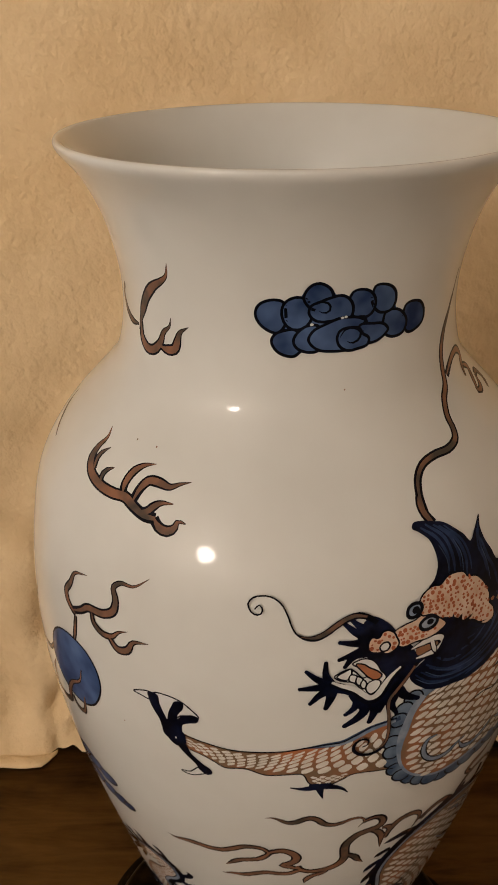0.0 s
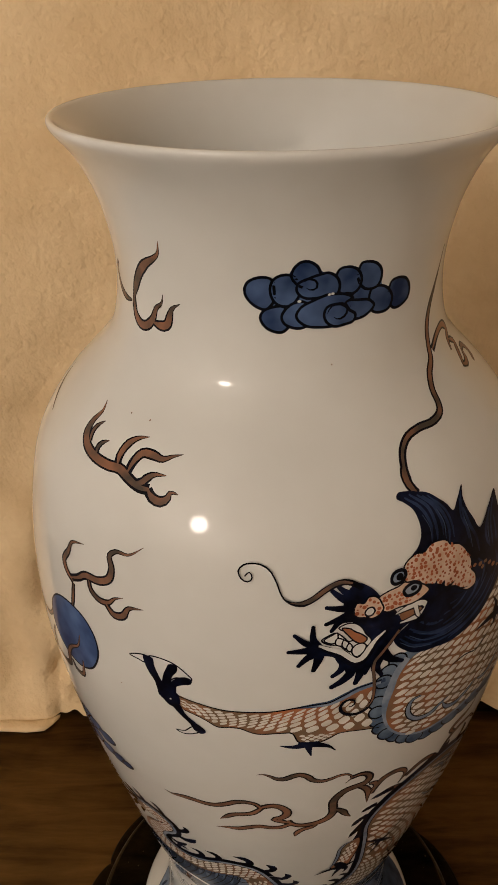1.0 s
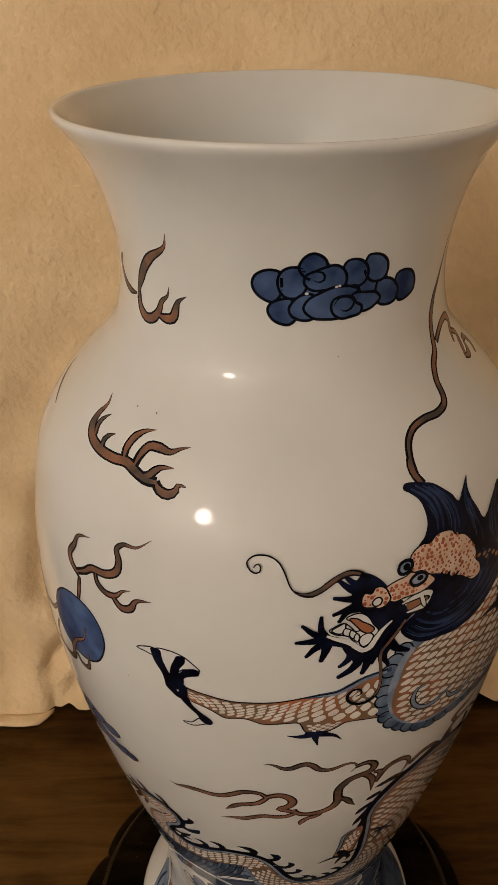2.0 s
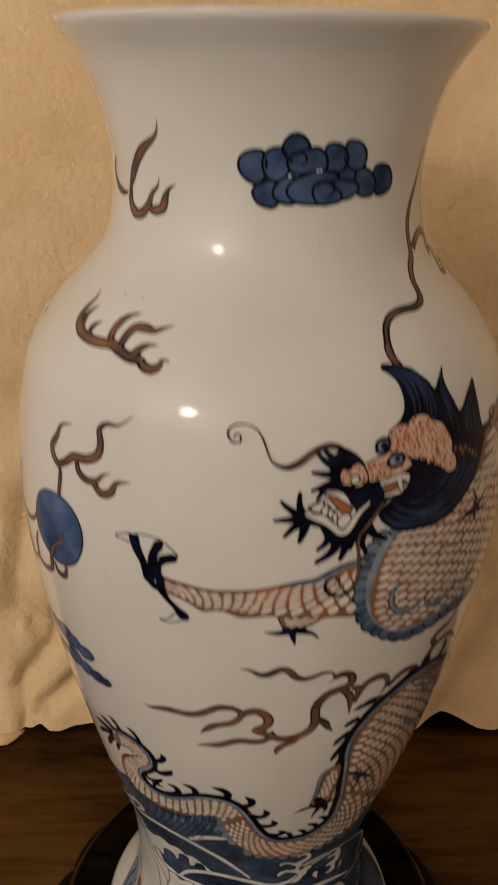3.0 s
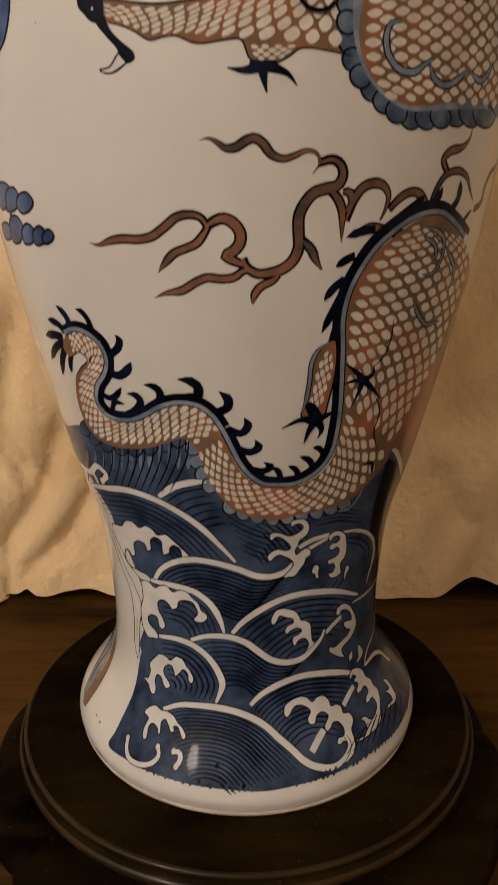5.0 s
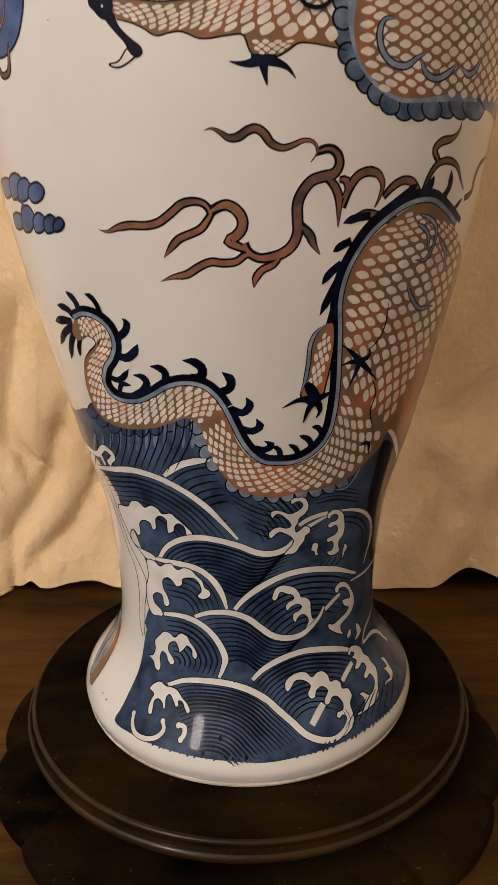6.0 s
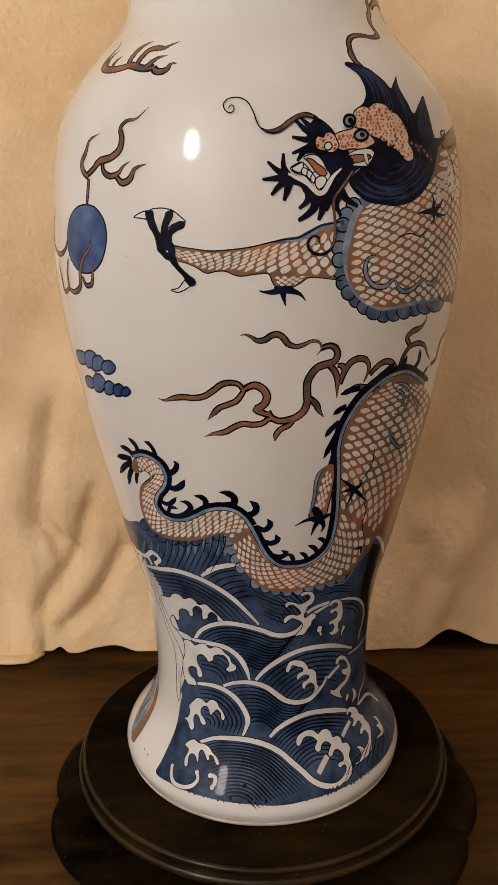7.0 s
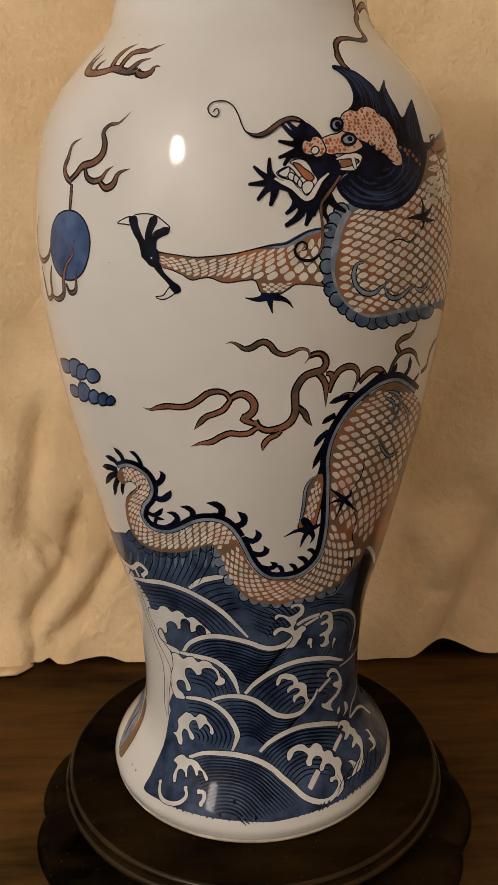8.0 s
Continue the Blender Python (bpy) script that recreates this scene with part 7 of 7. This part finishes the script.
m.outlined(CHALK, [(-134, 42.7), (-131.8, 43.6), (-130.5, 47.5), (-131.1, 50.5), (-128.4, 54.4), (-125.4, 57.6), (-122, 57.6), (-120.3, 56.5), (-117.3, 59.4), (-114.2, 58.7), (-113, 56.3), (-111.3, 54.2), (-109.9, 50.7), (-110.7, 48.6), (-112.2, 49.5), (-112.5, 52.6), (-114.3, 54), (-116.2, 51.5), (-118, 49.7), (-118.7, 52), (-120, 54.3), (-122.7, 52.6), (-123.3, 49.1), (-121.2, 46.6), (-120.1, 44.5), (-121.5, 42.9), (-123.4, 44), (-124.6, 46.7), (-126.4, 47.3), (-127.6, 44.2), (-126.7, 40.6), (-127.4, 38.2), (-129.3, 38.6), (-130.9, 41)], 0.42)
m.done()

m = Motif("painted_wave", "cobalt wave with a white crest", 44)
m.fill(BLUE, [(-87.9, 41.7), (-84, 45.7), (-77.1, 49.5), (-68.1, 51.3), (-58.2, 49.4), (-46.8, 44.7), (-40.1, 40.4), (-32, 23.7), (-42.6, 18.8), (-57.1, 14.6), (-66.6, 18.3), (-73.4, 25.7), (-79.9, 32.9)], rounded=False)
m.swell([(-87.9, 41.7), (-84, 45.7), (-77.1, 49.5), (-68.1, 51.3), (-58.2, 49.4), (-46.8, 44.7), (-40.1, 40.4)], (-66.4, 14.7), 12, 0.070, 0.0519, 0.75)
m.stroke(INK, [(-87.9, 41.7), (-84, 45.7), (-77.1, 49.5), (-68.1, 51.3), (-58.2, 49.4), (-46.8, 44.7), (-40.1, 40.4)], 3.4, start=0.7, end=0.5)
m.stroke(CHALK, [(-87.9, 41.7), (-84, 45.7), (-77.1, 49.5), (-68.1, 51.3), (-58.2, 49.4), (-46.8, 44.7), (-40.1, 40.4)], 2.7, start=0.6, end=0.4)
m.outlined(CHALK, [(-75.5, 36.4), (-75.1, 39.7), (-72.7, 41.6), (-69, 42.4), (-66.1, 41.4), (-63.9, 38.9), (-61.7, 40.1), (-59, 39.8), (-56.8, 37.2), (-56.3, 34.6), (-53.9, 34.3), (-52, 32.4), (-52, 30.2), (-49.5, 29.1), (-49, 26.3), (-51.2, 24), (-51.7, 20.6), (-52.9, 17.8), (-56, 15.9), (-58.7, 15.5), (-56, 17.8), (-54.7, 20.4), (-55.9, 21.8), (-57.4, 21.3), (-58.5, 22.1), (-57.5, 23.5), (-55.2, 23.5), (-54.2, 25.5), (-55.4, 28.2), (-57.5, 28.7), (-59.2, 27.2), (-60.9, 27), (-61.2, 28.5), (-58.6, 31.7), (-60.7, 33.8), (-63.1, 33), (-64.3, 30.8), (-66.2, 30.8), (-66.9, 32.9), (-65.3, 35.6), (-68, 38.5), (-71.2, 38.9), (-73.2, 36.4), (-74.7, 35.4)], 0.42)
m.stroke(CHALK, [(-61.8, 27.8), (-64.7, 25.5), (-68, 22.4)], 2.9, start=0.9, end=0.9)
m.outlined(CHALK, [(-44.7, 41.7), (-42.7, 43.7), (-38.8, 42.7), (-35.4, 39.4), (-34.9, 36.7), (-32.3, 33.9), (-32, 31.3), (-30.9, 28.8), (-32, 26.1), (-35.1, 23.2), (-37.2, 20.6), (-41.2, 19.4), (-45.5, 19.2), (-49.9, 19.3), (-51.9, 20.3), (-47.8, 20.1), (-45.4, 21.2), (-44.9, 23.8), (-46, 25), (-43.9, 25.1), (-41.4, 22.8), (-37.8, 23.7), (-35.5, 25.7), (-36.1, 28.2), (-38.5, 27.9), (-40.1, 28.3), (-39.2, 29.8), (-36.4, 31.3), (-37.4, 33.7), (-41, 33), (-42.9, 34), (-40.7, 36.5), (-42.7, 38.8), (-40.9, 39.7), (-42.4, 41.2), (-44.2, 40.2)], 0.42)
m.stroke(CHALK, [(-43.4, 37), (-47.9, 34.6), (-50.9, 32.5)], 2.4, start=0.9, end=0.9)
m.foam([[(-32.7, 40.9), (-23.6, 40.2), (-15.4, 35.3), (-10.9, 28.5)]], 1.82)
m.outlined(CHALK, [(-25.2, 28.9), (-22.3, 27.1), (-22.4, 24.1), (-22.9, 21.2), (-24.8, 19.8), (-27.2, 20), (-30.5, 20.8), (-32.6, 20.8), (-30, 21.8), (-26.4, 21.4), (-26.2, 23.2), (-27.1, 25.2), (-24.2, 24.8), (-24.4, 26.9)], 0.4)
m.ripples(NAVY, [[(-56.7, 17.6), (-51.7, 20.6), (-45.9, 22.4)], [(-53.9, 17.6), (-48.7, 20.8), (-43.3, 22.7)], [(-51, 17.5), (-45.7, 20.9), (-40.5, 22.9)], [(-48.1, 17.3), (-42.5, 20.8), (-37.5, 22.9)], [(-45, 17), (-39.1, 20.6), (-34.4, 22.8)], [(-41.7, 16.6), (-35.5, 20.2), (-31, 22.6)]], 0.5)
m.ripples(NAVY, [[(-38.3, 15.9), (-31.7, 19.6), (-27.6, 22.1)], [(-34.5, 14.9), (-27.7, 18.7), (-23.7, 21.3)], [(-30.4, 13.5), (-23.3, 17.5), (-19.5, 20.3)]], 0.5)
m.done()

m = Motif("painted_wave", "cobalt wave with a white crest", 48)
m.fill(BLUE, [(-121.8, 34.4), (-114.8, 38.3), (-106.4, 40), (-98.1, 40), (-90.2, 38), (-83.5, 34), (-78.9, 29.3), (-74.6, 24.7), (-70.9, 20.1), (-66.7, 17.2), (-61.9, 15.9), (-57.4, 17.2), (-54.2, 20.2), (-54.6, 23), (-49.5, 14.1), (-61.4, 13.8), (-73.7, 13.9), (-84.5, 13.7), (-94.8, 14.2), (-105.3, 14.3), (-116.9, 14.4), (-123.1, 18.1), (-125.3, 26.4)], rounded=False)
m.swell([(-121.8, 34.4), (-114.8, 38.3), (-106.4, 40), (-98.1, 40), (-90.2, 38), (-83.5, 34), (-78.9, 29.3), (-74.6, 24.7), (-70.9, 20.1)], (-100.9, 9.7), 17, 0.074, 0.0436, 0.75)
m.stroke(INK, [(-121.8, 34.4), (-114.8, 38.3), (-106.4, 40), (-98.1, 40), (-90.2, 38), (-83.5, 34), (-78.9, 29.3), (-74.6, 24.7), (-70.9, 20.1), (-66.7, 17.2), (-61.9, 15.9), (-57.4, 17.2), (-54.2, 20.2), (-54.6, 23)], 3.4, start=0.7, end=0.5)
m.stroke(CHALK, [(-121.8, 34.4), (-114.8, 38.3), (-106.4, 40), (-98.1, 40), (-90.2, 38), (-83.5, 34), (-78.9, 29.3), (-74.6, 24.7), (-70.9, 20.1), (-66.7, 17.2), (-61.9, 15.9), (-57.4, 17.2), (-54.2, 20.2), (-54.6, 23)], 2.7, start=0.6, end=0.4)
m.outlined(CHALK, [(-129.5, 30.2), (-128.1, 32.8), (-125.2, 34.6), (-122.6, 33.8), (-120.2, 34.2), (-117, 33.6), (-114.9, 31.7), (-112.3, 30), (-110.6, 27.6), (-111.5, 26.6), (-112.9, 28), (-114.4, 29.9), (-115.9, 29.9), (-115.4, 28.3), (-116.6, 27.7), (-117.9, 29.3), (-120.1, 31.1), (-121.1, 29.8), (-120.4, 26.2), (-121, 25.6), (-122.3, 27.5), (-124.5, 28.1), (-125.5, 26.8), (-125, 24.1), (-124.9, 22.5), (-126.2, 22.3), (-127.3, 24.6), (-127.2, 27), (-126.9, 29.1)], 0.42)
m.foam([[(-131.9, 20), (-130.8, 17), (-128.6, 14.7), (-125.4, 14.3), (-122.1, 15.2), (-119.5, 17.2), (-118.5, 19.7), (-119.7, 21.9)]], 1.95)
m.foam([[(-113.7, 22.3), (-111.6, 22.4), (-110.9, 20.4), (-111.8, 18.1)]], 2.08)
m.done()

m = Motif("painted_spray", "fine ragged brush ends along the lower edge of the sea", 52)
a = -126.0
while a < -18:
    lean = 0.6 + 0.02 * (a + 126)
    m.stroke(BLUE, [(a, 13.5 + random.uniform(-0.4, 0.4)), (a + lean / 2, 14.6), (a + lean, 15.8)], random.uniform(0.8, 1.4), start=0.5, end=0.4, hold=True)
    a += random.uniform(1.4, 2.6)
tagged(m.done(), m.label, kind="stuff")

m = Motif("painted_panel", "rust and blue stripes beside a white band", 1)
m.stroke(INK, [(-149.8, 133.7), (-147.4, 126.1), (-145.4, 116.4), (-145.6, 105.7), (-141.7, 93.5), (-136.4, 85.5), (-133.6, 78.2), (-136.7, 64.5), (-138.4, 49.7)], 0.5, start=0.8, end=0.8)
m.stroke(INK, [(-151.4, 124.4), (-150.2, 114.5), (-148.5, 104.5), (-144.6, 92.2), (-140.1, 82.2), (-139.8, 70.1), (-141.3, 55.2), (-139.2, 48.6)], 0.5, start=0.8, end=0.8)
m.stroke(SCALE, [(-150.8, 128.8), (-148.9, 119.2), (-148.1, 108.2), (-144.8, 95.6), (-139.5, 85.9), (-136.2, 77), (-138.9, 61.7), (-138.9, 50.1)], 1.4, start=0.5, end=0.5)
m.outlined(PALE, [(-165.8, 14.4), (-173.9, 19.9), (-180, 27.4), (-184, 35.9), (-174, 40.9), (-168.4, 33.9), (-166.3, 23.9)], 0.4)
m.fill(RUST, [(-160.6, 13.9), (-160.6, 22.9), (-161.8, 30.9), (-164.5, 42.9), (-168.5, 42.9), (-166.4, 30.9), (-165.8, 22.9), (-165.4, 13.9)])
m.stroke(INK, [(-160.1, 13.9), (-160.3, 23.1), (-161.6, 30.9), (-164, 43.9), (-171.5, 53.5), (-171, 68)], 0.6, start=0.8, end=0.5)
m.stroke(FLAME, [(-166, 44.9), (-173.5, 54), (-173, 69)], 2.2, start=0.6, end=0.4)
m.stroke(BLUE, [(-168.8, 17.9), (-172.4, 24.9), (-172, 32.9)], 2.0)
m.stroke(BLUE, [(-174.4, 23.4), (-177.5, 29.9), (-176, 36.9)], 1.8)
m.done()

m = Motif("painted_crest", "thorny dark crest behind the coil", 24)
m.stroke(NAVY, [(-41.7, 329.6), (-36.6, 329.9), (-34.1, 331.7), (-32.7, 334.2)], 2.6, start=0.9, end=0.2)
m.stroke(FLAME, [(-35.7, 329.4), (-31.7, 324.9), (-29, 318.8), (-27.3, 311.1)], 1.8, start=0.8, end=0.2)
m.stroke(INK, [(-30.8, 311.8), (-32.6, 304.9), (-32.7, 297.2)], 0.9, start=0.3, end=0.2)
m.stroke(INK, [(-36.1, 291.2), (-33, 294.7), (-30.3, 296)], 0.8)
m.done()

m = Motif("glaze_specks", "tiny dark and rust pinholes in the glaze", 60)
m.dabs(FLAME, [(-132.5, 372.4), (-125.9, 372.5), (-123.4, 285.9), (-76.1, 390.9)], 0.22, 0.2)
m.dabs(DOT, [(-150.5, 17.5), (-146.9, 17.1)], 0.7, 0.5)
m.dabs(INK, [(-103.8, 15.3), (-97.5, 17.2), (-98.8, 20.6), (-90.4, 15.1)], 0.8, 0.7)
tagged(m.done(), m.label, kind="stuff")
